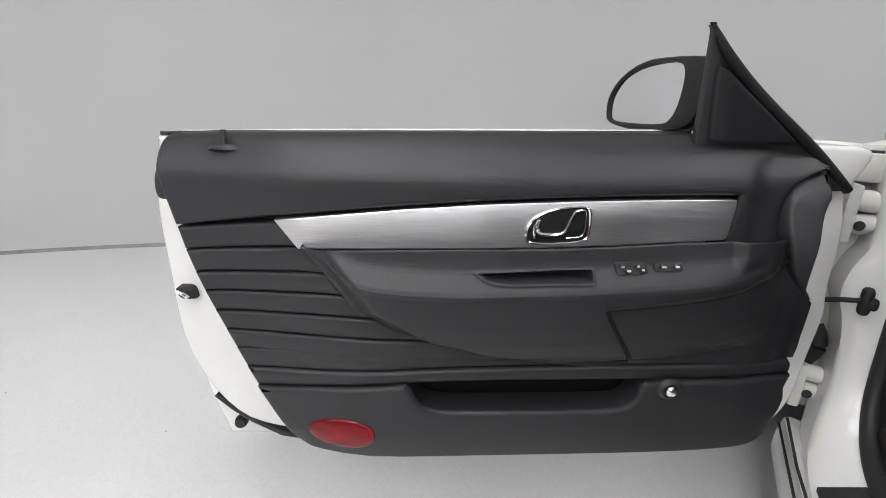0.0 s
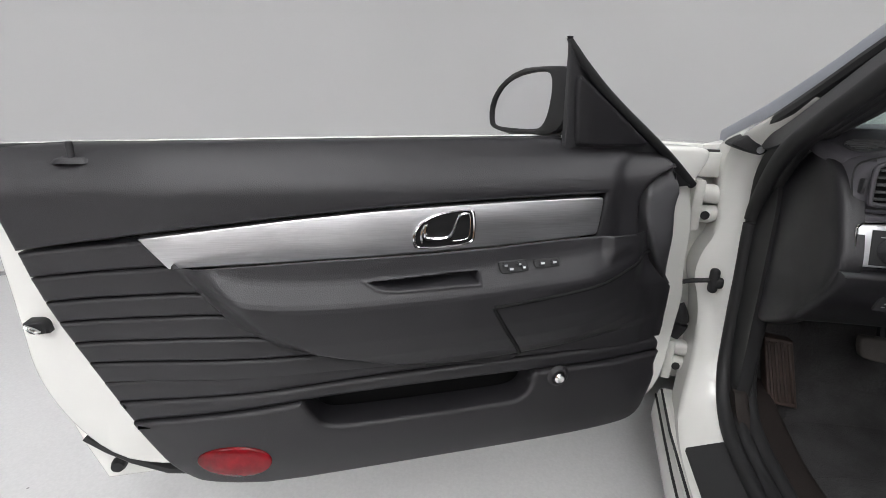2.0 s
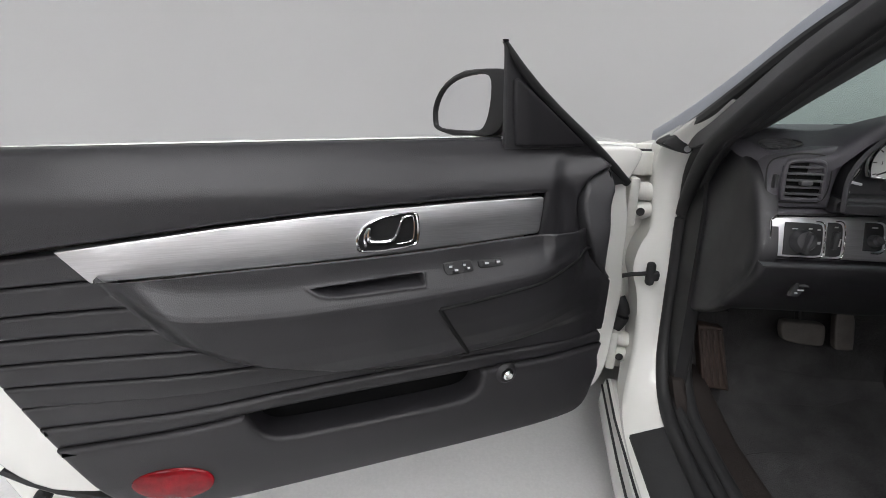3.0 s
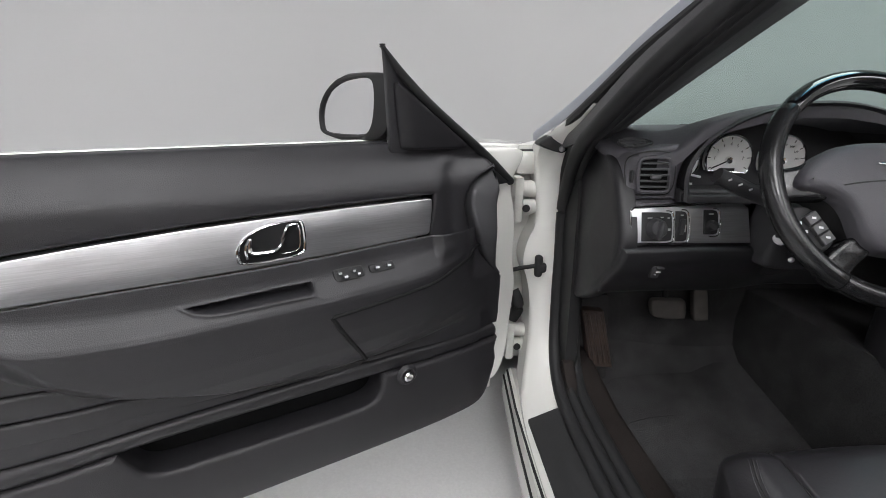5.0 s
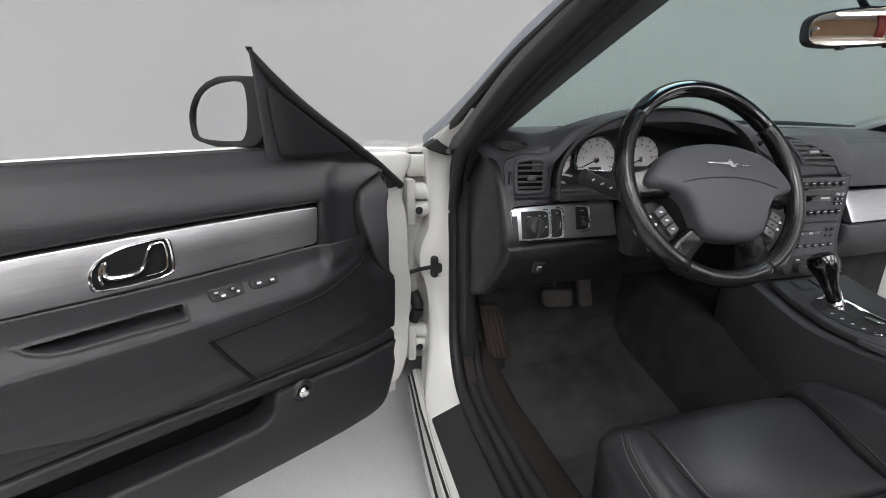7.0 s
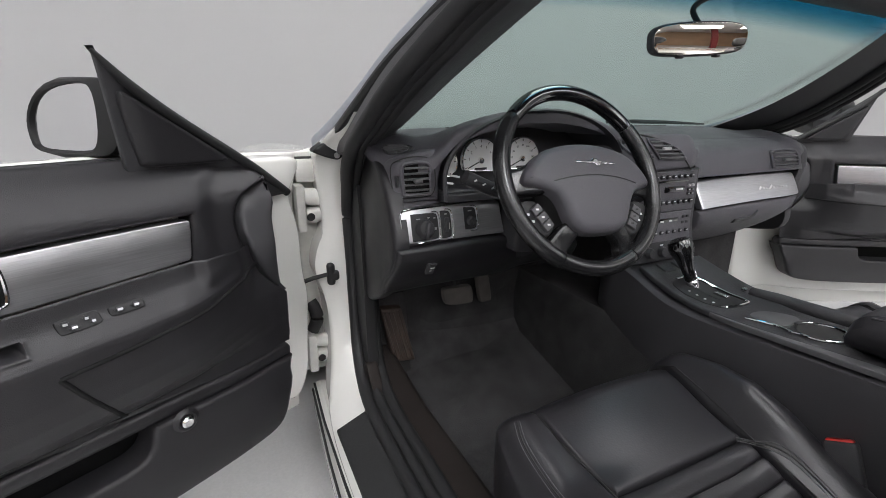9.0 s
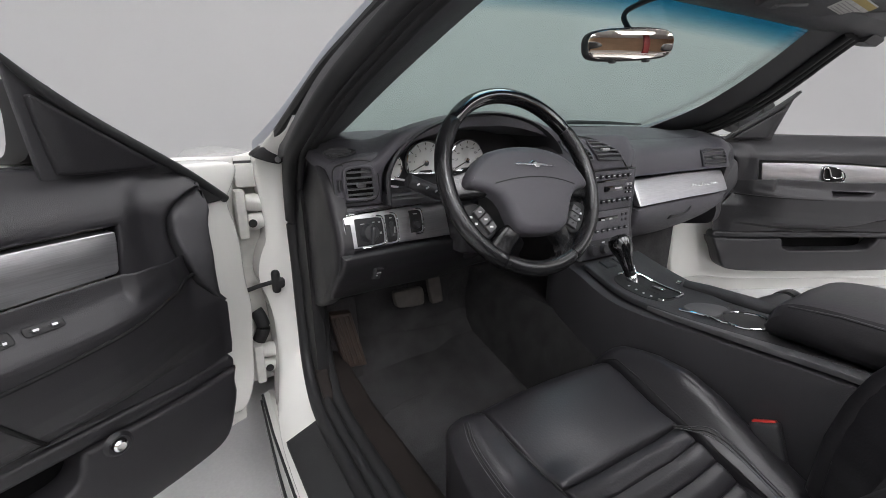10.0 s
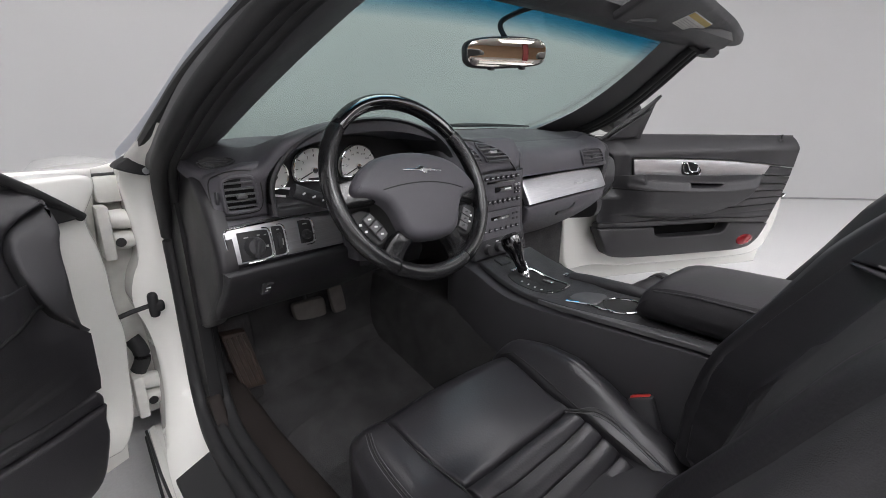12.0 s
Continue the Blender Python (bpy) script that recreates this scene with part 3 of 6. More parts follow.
    low = [(rear_u(0.4005), 0.4005), (rear_u(0.4005), 0.4005), (1.173, 0.335), (1.137, 0.285), (1.10, 0.2665), (0.84, 0.270), (0.415, 0.279), (0.300, 0.295), (0.262, 0.322), (0.242, 0.381), (0.222, 0.4515), (0.222, 0.4515),
           (0.500, 0.4455), (0.500, 0.4455), (0.508, 0.438), (0.511, 0.412), (0.526, 0.392), (0.56, 0.385), (0.85, 0.3815), (0.895, 0.387), (0.915, 0.412), (0.924, 0.431), (0.930, 0.4375), (0.930, 0.4375), (1.09, 0.4175), (1.09, 0.4175)]
    part("lower_panel", field(low, lambda u, z: base_w(u) + 0.012 + 0.014 * S(0.36 - u, 0.0, 0.12) * S(0.43 - z, 0.0, 0.03) - 0.012 * S(0.33 - z, 0.0, 0.06), tt, 0.06, 0.009, 0.03), TRIM, d, "plain lower trim panel")
    # same plastic as the door trim; the recess shade is painted in as black
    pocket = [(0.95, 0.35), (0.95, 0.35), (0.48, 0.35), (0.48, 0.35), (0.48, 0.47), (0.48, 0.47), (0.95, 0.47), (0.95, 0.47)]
    part("map_pocket", field(pocket, lambda u, z: 0.080, tt, 0.02, 0.004, 0.08), BOWL, d, "recessed map pocket, its shade put into a blacker colour")
    lens = [(1.046 + 0.063 * math.cos(a) + 0.004 * math.cos(2 * a), 0.330 + 0.031 * math.sin(a)) for a in (2 * math.pi * k / 28 for k in range(28))]
    part("courtesy_lens", field(lens, lambda u, z: base_w(u) + 0.013 + 0.009 * (1 - ((u - 1.046) / 0.07) ** 2 - ((z - 0.33) / 0.034) ** 2), tt, 0.02, 0.003, 0.012, smooth=0), REDLENS, d, "oval red reflector lens")
    nrm = to(0, 0, 1) - to(0, 0, 0)
    screw = s < 0 and part("lock_button", lathe([(0.0, 0.012), (0.007, 0.012), (0.0105, 0.009), (0.011, 0.0)], facing(to(0.457, 0.434, base_w(0.457) + 0.014), nrm), 20), CHROME, d, "chrome button in the lower panel")
    if s < 0:
        part("collar", lathe([(0.011, 0.0), (0.012, 0.005), (0.016, 0.006), (0.022, 0.0)], facing(to(0.457, 0.434, base_w(0.457) + 0.013), nrm), 24), TRIM, screw)

    # handle in its bowl
    bez = [(0.737, 0.7009), (0.737, 0.7215), (0.723, 0.740), (0.696, 0.7535), (0.664, 0.7585), (0.634, 0.760), (0.627, 0.754), (0.6265, 0.713), (0.633, 0.7004), (0.685, 0.696), (0.730, 0.6955)]
    rim = chaikin(bez, 2)
    mu, mz = 0.681, 0.728

    def shrink(k, du=0.0):
        return [(mu + du + (u - mu) * k, mz + (z - mz) * k) for u, z in rim]
    def rings_of(table):
        return [[to(u, z, strip_w(u, z) + c) for u, z in shrink(k)] for k, c in table]
    bezel = part("handle_bezel", loft(rings_of(((1.0, -0.004), (1.0, 0.0025), (0.985, 0.0050), (0.945, 0.0062), (0.905, 0.0050), (0.895, 0.0010))), cap=False), CHROME, d, "chrome bezel round the inner handle")
    handle = part("handle_bowl", loft(rings_of(((0.90, 0.0035), (0.87, 0.0018), (0.80, 0.0010), (0.05, 0.0010)))), BOWL, bezel, "dark inner handle bowl")
    for nm, lev, r0 in (("lever", [(0.721, 0.706), (0.723, 0.722), (0.714, 0.736), (0.714, 0.736), (0.7165, 0.717), (0.711, 0.713), (0.684, 0.712), (0.671, 0.717), (0.663, 0.737), (0.657, 0.751), (0.645, 0.754), (0.639, 0.752)], 0.0034),
                        ("lever_frame", [(0.639, 0.752), (0.637, 0.745), (0.638, 0.717), (0.645, 0.709), (0.669, 0.7075)], 0.0016)):
        lev = chaikin(lev, 3, False)
        part(nm, sweep([to(u, z, strip_w(u, z) + 0.007) for u, z in lev], [r0 * (1.25 - 0.6 * abs(2 * k / (len(lev) - 1) - 0.9)) for k in range(len(lev))], 8, up=nrm), CHROME, handle, "curved chrome door handle")

    # grip and switches on the armrest
    def on_arm(u, z, lift=0.0):
        p = to(u, z, arm_w(u, z))
        a, b = to(u + 0.004, z, arm_w(u + 0.004, z)) - p, to(u, z + 0.004, arm_w(u, z + 0.004)) - p
        n = a.cross(b).normalized()
        n = n if n.dot(nrm) > 0 else -n
        return Matrix.Translation(p + n * lift) @ Matrix((a.normalized(), (n.cross(a)).normalized(), n)).transposed().to_4x4()
    if s < 0:
        pods = [part("switch_pod", field(pts, lambda u, z: arm_w(u, z) + 0.0035, to, 0.010, 0.002, 0.012), RUBBER, d, "black switch pod") for pts in (
            [(0.603, 0.681), (0.600, 0.683), (0.556, 0.685), (0.552, 0.683), (0.549, 0.670), (0.553, 0.667), (0.595, 0.664), (0.600, 0.666)],
            [(0.541, 0.681), (0.538, 0.683), (0.499, 0.685), (0.495, 0.683), (0.494, 0.674), (0.498, 0.672), (0.535, 0.670), (0.540, 0.672)])]
        for u, z, w in ((0.592, 0.677, 0.018), (0.568, 0.678, 0.014), (0.583, 0.669, 0.02), (0.561, 0.671, 0.014), (0.528, 0.6765, 0.022), (0.507, 0.677, 0.020)):
            plate = pods[u < 0.545]
            m = on_arm(u, z, 0.0055)
            sw = bmesh.new()
            bmesh.ops.create_cube(sw, size=1)
            bmesh.ops.scale(sw, vec=(w * 0.62, 0.007, 0.009), verts=sw.verts)
            bmesh.ops.bevel(sw, geom=sw.edges[:], offset=0.003, segments=2, affect="EDGES")
            bmesh.ops.transform(sw, matrix=m, verts=sw.verts)
            key = part("switch", sw, PLASTIC, plate)
            part("mark", bar_on(m @ Matrix.Translation((0, 0.001, 0.0048)), 0, 0, 0.30 * w, 0.0032), SATIN, key)

    # lock knob, sail panel and mirror
    knob = part("lock_knob", lathe([(0.0, 0.034), (0.0045, 0.033), (0.0052, 0.028), (0.0046, 0.010), (0.0046, 0.0)], Matrix.Translation(to(1.230, 0.832, 0.098)), 14), PLASTIC, d, "black lock knob")
    part("ferrule", lathe([(0.0, -0.002), (0.008, -0.002), (0.014, 0.001), (0.024, -0.002), (0.030, -0.008)], Matrix.Translation(to(1.230, 0.842, 0.092)) @ pose(0, 0, 0, 0, 0, 27) @ Matrix.Diagonal((1.0, 0.6, 1.0, 1.0)), 24), TRIM, knob)
    sail = [(0.4795, 1.0345), (0.4785, 1.0345), (0.4745, 1.0345), (0.459, 0.9435), (0.447, 0.876), (0.444, 0.850), (0.40, 0.840), (0.215, 0.836), (0.215, 0.836), (0.355, 0.940), (0.4325, 0.994)]

    def sail_w(z):
        return 0.098 + 0.048 * (z - 0.862) / 0.172
    part("sail_panel", field(sail, lambda u, z: sail_w(z) - 0.004, to, 0.012, 0.003, 0.03), PLASTIC, d, "black triangular sail panel")
    inner = [(0.454, 0.974), (0.448, 0.981), (0.440, 0.975), (0.288, 0.8745), (0.277, 0.864), (0.289, 0.861), (0.395, 0.861), (0.422, 0.862), (0.428, 0.868)]
    part("sail_cover", field(inner, lambda u, z: sail_w(z) + 0.010 - 0.35 * max(0.0, u - 0.40 - 0.28 * (z - 0.86)), to, 0.02, 0.006, 0.006), TRIM, d, "folded charcoal sail cover")
    pth = chaikin([tuple(to(*q)) for q in ((0.4795, 1.0325, 0.147), (0.4345, 0.986, 0.135), (0.367, 0.937, 0.118), (0.242, 0.8575, 0.097), (0.199, 0.8255, 0.091), (0.145, 0.782, 0.084))], 2, False)
    part("sail_seal", sweep(pth, [0.003 + 0.0055 * S(k, 0, 7) for k in range(len(pth))], 10), RUBBER, d, "thick black rubber corner seal")
    gusset = [(0.262, 0.866), (0.262, 0.866), (0.236, 0.8556), (0.201, 0.8290), (0.160, 0.790), (0.153, 0.7815), (0.153, 0.7815), (0.189, 0.779), (0.189, 0.779), (0.203, 0.810), (0.232, 0.832)]
    part("sail_gusset", field(gusset, lambda u, z: 0.090, to, 0.012, 0.003, 0.03), RUBBER, d, "black rubber gusset under the corner seal")
    part("bump_stop", lathe([(0.0, 0.006), (0.008, 0.005), (0.009, 0.0)], Matrix.Translation(to(0.435, 0.874, 0.075)), 12), CHROME, d)

    # the wing mirror looks back along the door; a runs outwards
    pane_line = chaikin([(0.196, 0.894), (0.199, 0.925), (0.182, 0.951), (0.148, 0.973), (0.092, 0.989), (0.023, 0.9945), (-0.018, 0.993), (-0.035, 0.983), (-0.039, 0.959), (-0.034, 0.926), (-0.025, 0.904), (-0.010, 0.8895), (0.013, 0.884), (0.082, 0.8815), (0.157, 0.882), (0.184, 0.886)], 1)
    ma, mz = 0.085, 0.938

    def glass_plane(a, z, c):
        return to(0.455 + 0.15 * a + c, z, -a)
    rings = []
    for grow, c, shift in ((0.0, -0.004, 0.0), (0.001, 0.004, 0.0), (0.005, 0.0065, 0.0), (0.010, 0.005, 0.001), (0.014, -0.002, 0.002), (0.014, -0.020, 0.004), (0.008, -0.045, 0.006), (-0.010, -0.072, 0.006), (-0.040, -0.090, 0.004), (-0.080, -0.098, 0.0)):
        ring = []
        for a, z in pane_line:
            v = Vector((a - ma, z - mz))
            far = v.length
            v = v * ((far + grow) / far) - Vector((0.030 * S(-v.x, 0.05, 0.11) * (c < 0.004) * (grow > 0), 0)) if grow > -0.03 else v * max(0.06, (far + grow) / far)
            ring.append(glass_plane(ma + v.x - shift, mz + v.y, c))
        rings.append(ring)
    house = part("mirror_housing", loft(rings), RUBBER, d, "black wing mirror housing")
    part("mirror_pane", field(pane_line, lambda a, z: 0.001, glass_plane, 0.004, 0.001, 0.05, smooth=0), MIRROR, house, "wing mirror glass")
    part("mirror_arm", loft([[to(u, z, w) for u, z in ((0.430, 0.877), (0.375, 0.877), (0.365, 0.93), (0.40, 0.975), (0.438, 0.985))] for w in (0.0, 0.04, 0.078)]), PLASTIC, d, "black mirror foot")
    return d


car_door(-1, "open driver's door, charcoal trim, brushed metal strip, white shell")
car_door(1, "open passenger door, charcoal trim, brushed metal strip, white shell")

# ---------------------------------------------------------------- the car's body round the driver's opening
def chain(stations, n=2):
    """Rounds a row of rings along its length."""
    cols = [chaikin([tuple(r[k]) for r in stations], n, False) for k in range(len(stations[0]))]
    count = min(len(c) for c in cols)
    return [[c[i] for c in cols] for i in range(count)]


def mirrored(ring, s):
    return [(s * -1 * p[0], p[1], p[2]) for p in ring]


PILLAR = [  # inner edge at the glass, edge at the door seal, outer moulding
    ((-0.61, 1.36, 0.850), (-0.722, 1.26, 0.850), (-0.750, 1.40, 0.862)),
    ((-0.58, 1.202, 0.908), (-0.738, 1.09, 0.872), (-0.746, 1.20, 0.918)),
    ((-0.578, 1.064, 0.959), (-0.744, 0.965, 0.922), (-0.738, 1.04, 0.978)),
    ((-0.556, 0.942, 1.020), (-0.726, 0.855, 0.995), (-0.720, 0.915, 1.042)),
    ((-0.522, 0.836, 1.081), (-0.695, 0.780, 1.050), (-0.694, 0.820, 1.088)),
    ((-0.484, 0.747, 1.137), (-0.665, 0.718, 1.098), (-0.664, 0.738, 1.136)),
    ((-0.44, 0.690, 1.168), (-0.630, 0.662, 1.132), (-0.630, 0.678, 1.168)),
]
JAMB = [  # inner edge at the seal, outer edge, direction of the depth behind
    ((-0.728, 1.02, 0.950), (-0.735, 1.036, 0.952), (0.02, 0.05, 0.0)),
    ((-0.722, 1.12, 0.902), (-0.752, 1.17, 0.910), (0.02, 0.06, 0.0)),
    ((-0.712, 1.245, 0.84), (-0.772, 1.265, 0.85), (0, 0.1, 0)),
    ((-0.708, 1.25, 0.74), (-0.762, 1.262, 0.74), (0, 0.1, 0)),
    ((-0.707, 1.25, 0.665), (-0.757, 1.258, 0.665), (0, 0.1, 0)),
    ((-0.707, 1.245, 0.62), (-0.782, 1.250, 0.622), (0, 0.1, 0)),
    ((-0.707, 1.240, 0.565), (-0.792, 1.245, 0.565), (0, 0.1, 0)),
    ((-0.708, 1.235, 0.51), (-0.772, 1.245, 0.51), (0, 0.1, 0)),
    ((-0.709, 1.225, 0.43), (-0.763, 1.238, 0.43), (0, 0.1, -0.01)),
    ((-0.713, 1.205, 0.36), (-0.766, 1.222, 0.345), (0, 0.1, -0.03)),
    ((-0.720, 1.150, 0.305), (-0.788, 1.175, 0.275), (0, 0.07, -0.07)),
    ((-0.728, 1.07, 0.279), (-0.808, 1.10, 0.252), (0, 0.03, -0.1)),
    ((-0.730, 0.95, 0.270), (-0.818, 0.95, 0.243), (0, 0, -0.1)),
    ((-0.730, 0.4, 0.268), (-0.820, 0.4, 0.241), (0, 0, -0.1)),
    ((-0.730, -0.10, 0.268), (-0.820, -0.10, 0.241), (0, 0, -0.1)),
]


def car_body():
    car = thing("convertible", (0, 0.2, 0.1), "white convertible body with black pillars, sills and windscreen frame", "car")
    for s in (-1, 1):
        rings = []
        slim = 1.0 if s < 0 else 0.35
        for k, (g, o, m) in enumerate(PILLAR):
            g, o, m = Vector(g), Vector(o), Vector(m)
            o = o if s < 0 else o.lerp(g, 0.17)
            m = m + Vector((0.045 if k < 2 else 0.032 if k == 2 else 0.022, 0, -0.006))  # the painted pillar shows outside the foot
            mid = (g + o) / 2
            rings.append([g, g * 0.72 + o * 0.28 + Vector((0, -0.020, -0.006)) * slim, mid + Vector((0, -0.030, -0.010)) * slim, g * 0.2 + o * 0.8 + Vector((0, -0.016, -0.006)) * slim, o,
                          o * 0.6 + m * 0.4 + Vector((-0.010, 0.004, 0.004)), m * 0.85 + o * 0.15 + Vector((-0.004, 0, 0)), m * 0.6 + g * 0.4 + Vector((0, 0.012, 0.012))])
        part("pillar_trim", loft([mirrored(r, s) for r in chain(rings)]), PILLARSKIN, car, "black windscreen pillar trim")
        line = []
        for g, o, m in reversed(PILLAR[1:]):
            g, o = Vector(g), Vector(o) if s < 0 else Vector(o).lerp(Vector(g), 0.20)
            line.append((o, (g - o).normalized(), Vector((0, -1, -0.3))))
        for i, e, b in JAMB[3:]:
            line.append((Vector(i), Vector((1, 0, 0)), -Vector(b).normalized()))
        p = chaikin([(s * -1 * (i[0] + 0.014), i[1] - 0.004, i[2] - 0.012) for i, e, b in JAMB[:6]], 2, False)
        part("seal_carrier", sweep(p, 0.018 if s < 0 else 0.012, 12), RUBBER, car, "black rubber carrier behind the door seal")
        for nm, inward, out, rad in (("door_seal", 0.006, 0.008, 0.015), ("seal_lip", 0.030, 0.014, 0.013), ("inner_seal", 0.054, 0.016, 0.015)):
            p = [o + a * inward + n * out for o, a, n in line]
            p = chaikin([(s * -1 * q.x, q.y, q.z) for q in p], 3, False)
            part(nm, sweep(p, rad if s < 0 else rad * 0.75, 12), RUBBER, car, "black rubber seal from the pillar down to the sill")
        p = chaikin([(s * -1 * (m[0] + (0.010, 0.018, 0.026, 0.029, 0.030, 0.030, 0.030)[k]), m[1] + 0.010, m[2] + 0.008) for k, (g, o, m) in enumerate(PILLAR)], 2, False)
        part("windscreen_moulding", sweep(p, 0.017, 14, flat=0.35, up=(1, 0, 0)), MOULD, car, "silver windscreen moulding")
        p = chaikin([(s * -1 * (m[0] + 0.008), m[1] - 0.016, m[2] - 0.018) for g, o, m in PILLAR], 2, False)
        part("moulding_gasket", sweep(p, 0.011, 8), RUBBER, car)
        # hinge pillar and sill in one pressing
        rings = []
        for i, e, b in JAMB:
            i, e, b = Vector(i), Vector(e), Vector(b)
            n = b.normalized()
            rings.append([i + b, i + n * 0.004, i, i * 0.9 + e * 0.1 - n * 0.003, i * 0.5 + e * 0.5 - n * 0.004, i * 0.12 + e * 0.88 - n * 0.001, e + n * 0.006, e + n * 0.02, e + b])
        part("hinge_pillar", loft([mirrored(r, s) for r in chain(rings)]), PAINT, car, "white painted hinge pillar running into the sill")
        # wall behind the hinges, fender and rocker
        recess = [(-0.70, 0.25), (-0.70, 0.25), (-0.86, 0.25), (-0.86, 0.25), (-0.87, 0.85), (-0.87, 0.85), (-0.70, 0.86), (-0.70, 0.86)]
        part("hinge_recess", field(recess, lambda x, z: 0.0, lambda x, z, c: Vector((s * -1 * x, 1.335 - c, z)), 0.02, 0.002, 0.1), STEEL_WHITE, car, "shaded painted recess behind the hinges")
        rock = []
        for y, tuck in ((1.30, 0.028), (1.15, 0.018), (1.0, 0.008), (0.8, 0.0), (0.0, 0.0), (-0.12, 0.0)):
            rock.append([(s * -1 * (x + tuck), y, z) for x, z in ((-0.79, 0.225), (-0.820, 0.232), (-0.832, 0.226), (-0.840, 0.19), (-0.842, 0.15), (-0.834, 0.11), (-0.79, 0.10))])
        part("rocker", loft(rock), PAINT, car, "white painted rocker panel")
        part("rocker_seal", sweep([(s * -1 * -0.816, 1.24, 0.262), (s * -1 * -0.822, 1.10, 0.244), (s * -1 * -0.825, 0.9, 0.238), (s * -1 * -0.827, -0.1, 0.237)], 0.0030, 8), RUBBER, car)
        part("rocker_edge", sweep([(s * (0.842 - tuck), y, 0.215) for y, tuck in ((1.29, 0.028), (1.15, 0.018), (1.0, 0.008), (0.8, 0.0), (-0.1, 0.0))], 0.0030, 8), RUBBER, car, "dark edge strip of the rocker")
        # solid dark box in place of the shadowed gap between fender and jamb
        part("fender_gap_shade", box((s * 0.795, 1.322, 0.832), (0.11, 0.012, 0.026), bevel=0.004), INK, car, "dark box standing in for the shade under the fender edge")
        part("sill_tread", field([(-0.806, 1.035), (-0.806, 1.035), (-0.734, 1.045), (-0.734, 1.045), (-0.732, -0.06), (-0.732, -0.06), (-0.808, -0.06), (-0.808, -0.06)],
                                 lambda x, y: lerp(x, [(-0.83, 0.2425), (-0.73, 0.2735)]) + 0.0045 + 0.006 * S(y, 0.98, 1.06), lambda x, y, c: Vector((s * -1 * x, y, c)), 0.012, 0.002, 0.06), SCUFF, car, "dark sill tread")
        # fender with the cowl corner and the hood edge
        rings = []
        for y, zt, xo in ((1.345, 0.838, -0.885), (1.42, 0.845, -0.893), (1.6, 0.843, -0.905), (2.1, 0.825, -0.90), (2.5, 0.785, -0.88), (2.68, 0.73, -0.83)):
            rings.append([(s * -1 * x, y, z) for x, z in ((-0.73, zt + 0.004), (-0.80, zt + 0.006), (xo + 0.03, zt - 0.004), (xo, zt - 0.035), (xo - 0.006, zt - 0.15), (xo + 0.02, zt - 0.15), (-0.80, zt - 0.12), (-0.74, zt - 0.05))])
        part("front_fender", loft(rings), PAINT, car, "white front fender")
        arch_pts = [(1.87 + 0.375 * math.cos(q), 0.335 + 0.375 * math.sin(q)) for q in (math.pi * k / 14 for k in range(-1, 16))]
        side_y = [(2.70, 0.70), (2.70, 0.70), (2.74, 0.45), (2.70, 0.22), (2.62, 0.20)] + arch_pts + [(1.40, 0.20), (1.37, 0.20), (1.345, 0.22), (1.345, 0.22), (1.345, 0.70), (1.345, 0.70)]
        part("fender_side", field(side_y, lambda y, z: 0.0 - 0.10 * S(y, 2.2, 2.75) ** 2 - 0.02 * S(0.5 - z, 0.0, 0.3), lambda y, z, c: Vector((s * (0.902 + c), y, z)), 0.03, 0.006, 9, smooth=0), PAINT, car, "white fender side with the wheel arch")
        part("cowl_corner", loft(chain([[(s * -1 * (x + dx), y, z + dz) for dx, dz in ((-0.03, 0), (0.0, 0.012), (0.035, 0.006), (0.03, -0.02), (-0.025, -0.02))]
                                        for x, y, z in ((-0.84, 1.345, 0.835), (-0.79, 1.365, 0.842), (-0.75, 1.39, 0.850), (-0.71, 1.42, 0.855))])), PAINT, car)
        plug = part("jamb_plug", field([(-0.787, 0.866), (-0.770, 0.857), (-0.738, 0.846), (-0.722, 0.844), (-0.710, 0.858), (-0.713, 0.882), (-0.724, 0.896), (-0.748, 0.888)], lambda x, z: 0.0, lambda x, z, c: Vector((s * -1 * x, 1.205 - c, z)), 0.045, 0.004, 0.03), RUBBER, car, "black moulding end at the pillar foot")
        part("stud", lathe([(0.0, 0.006), (0.006, 0.005), (0.007, 0.0)], facing((s * 0.729, 1.203, 0.855), (0, -1, 0)), 12), SATIN, plug)
        # hinges
        for z0, h in ((0.725, 0.026), (0.335, 0.024)):
            leaf = part("hinge", merged([
                sweep([(s * 0.795, 1.30, z0 + h * 0.9), (s * 0.775, 1.295, z0 + h * 0.9), (s * 0.752, 1.292, z0 + h * 0.7)], [h * 0.78, h * 0.85, h * 0.7], 12),
                sweep([(s * 0.795, 1.30, z0 - h * 0.9), (s * 0.775, 1.295, z0 - h * 0.9), (s * 0.755, 1.292, z0 - h * 0.7)], [h * 0.75, h * 0.82, h * 0.66], 12),
                box((s * 0.808, 1.285, z0), (0.022, 0.05, h * 4.4), (0, 0, 0), 0.005)]), STEEL_WHITE, car, "white painted door hinge")
            part("pin_hole", lathe([(0.0, 0.002), (0.009, 0.0015), (0.010, 0.0)], facing((s * 0.785, 1.274, z0 - h * 0.9), (0, -1, 0.1)), 14), RUBBER, leaf)
        part("hinge_bracket", box((s * 0.785, 1.31, 0.812), (0.05, 0.03, 0.055), (0, 0, 0), 0.006), STEEL_WHITE, car)
        part("wiring_boot", sweep(chaikin([(s * 0.800, 1.30, 0.47), (s * 0.790, 1.29, 0.45), (s * 0.786, 1.288, 0.42), (s * 0.80, 1.295, 0.39)], 2, False), 0.017, 10), RUBBER, car, "black wiring boot")
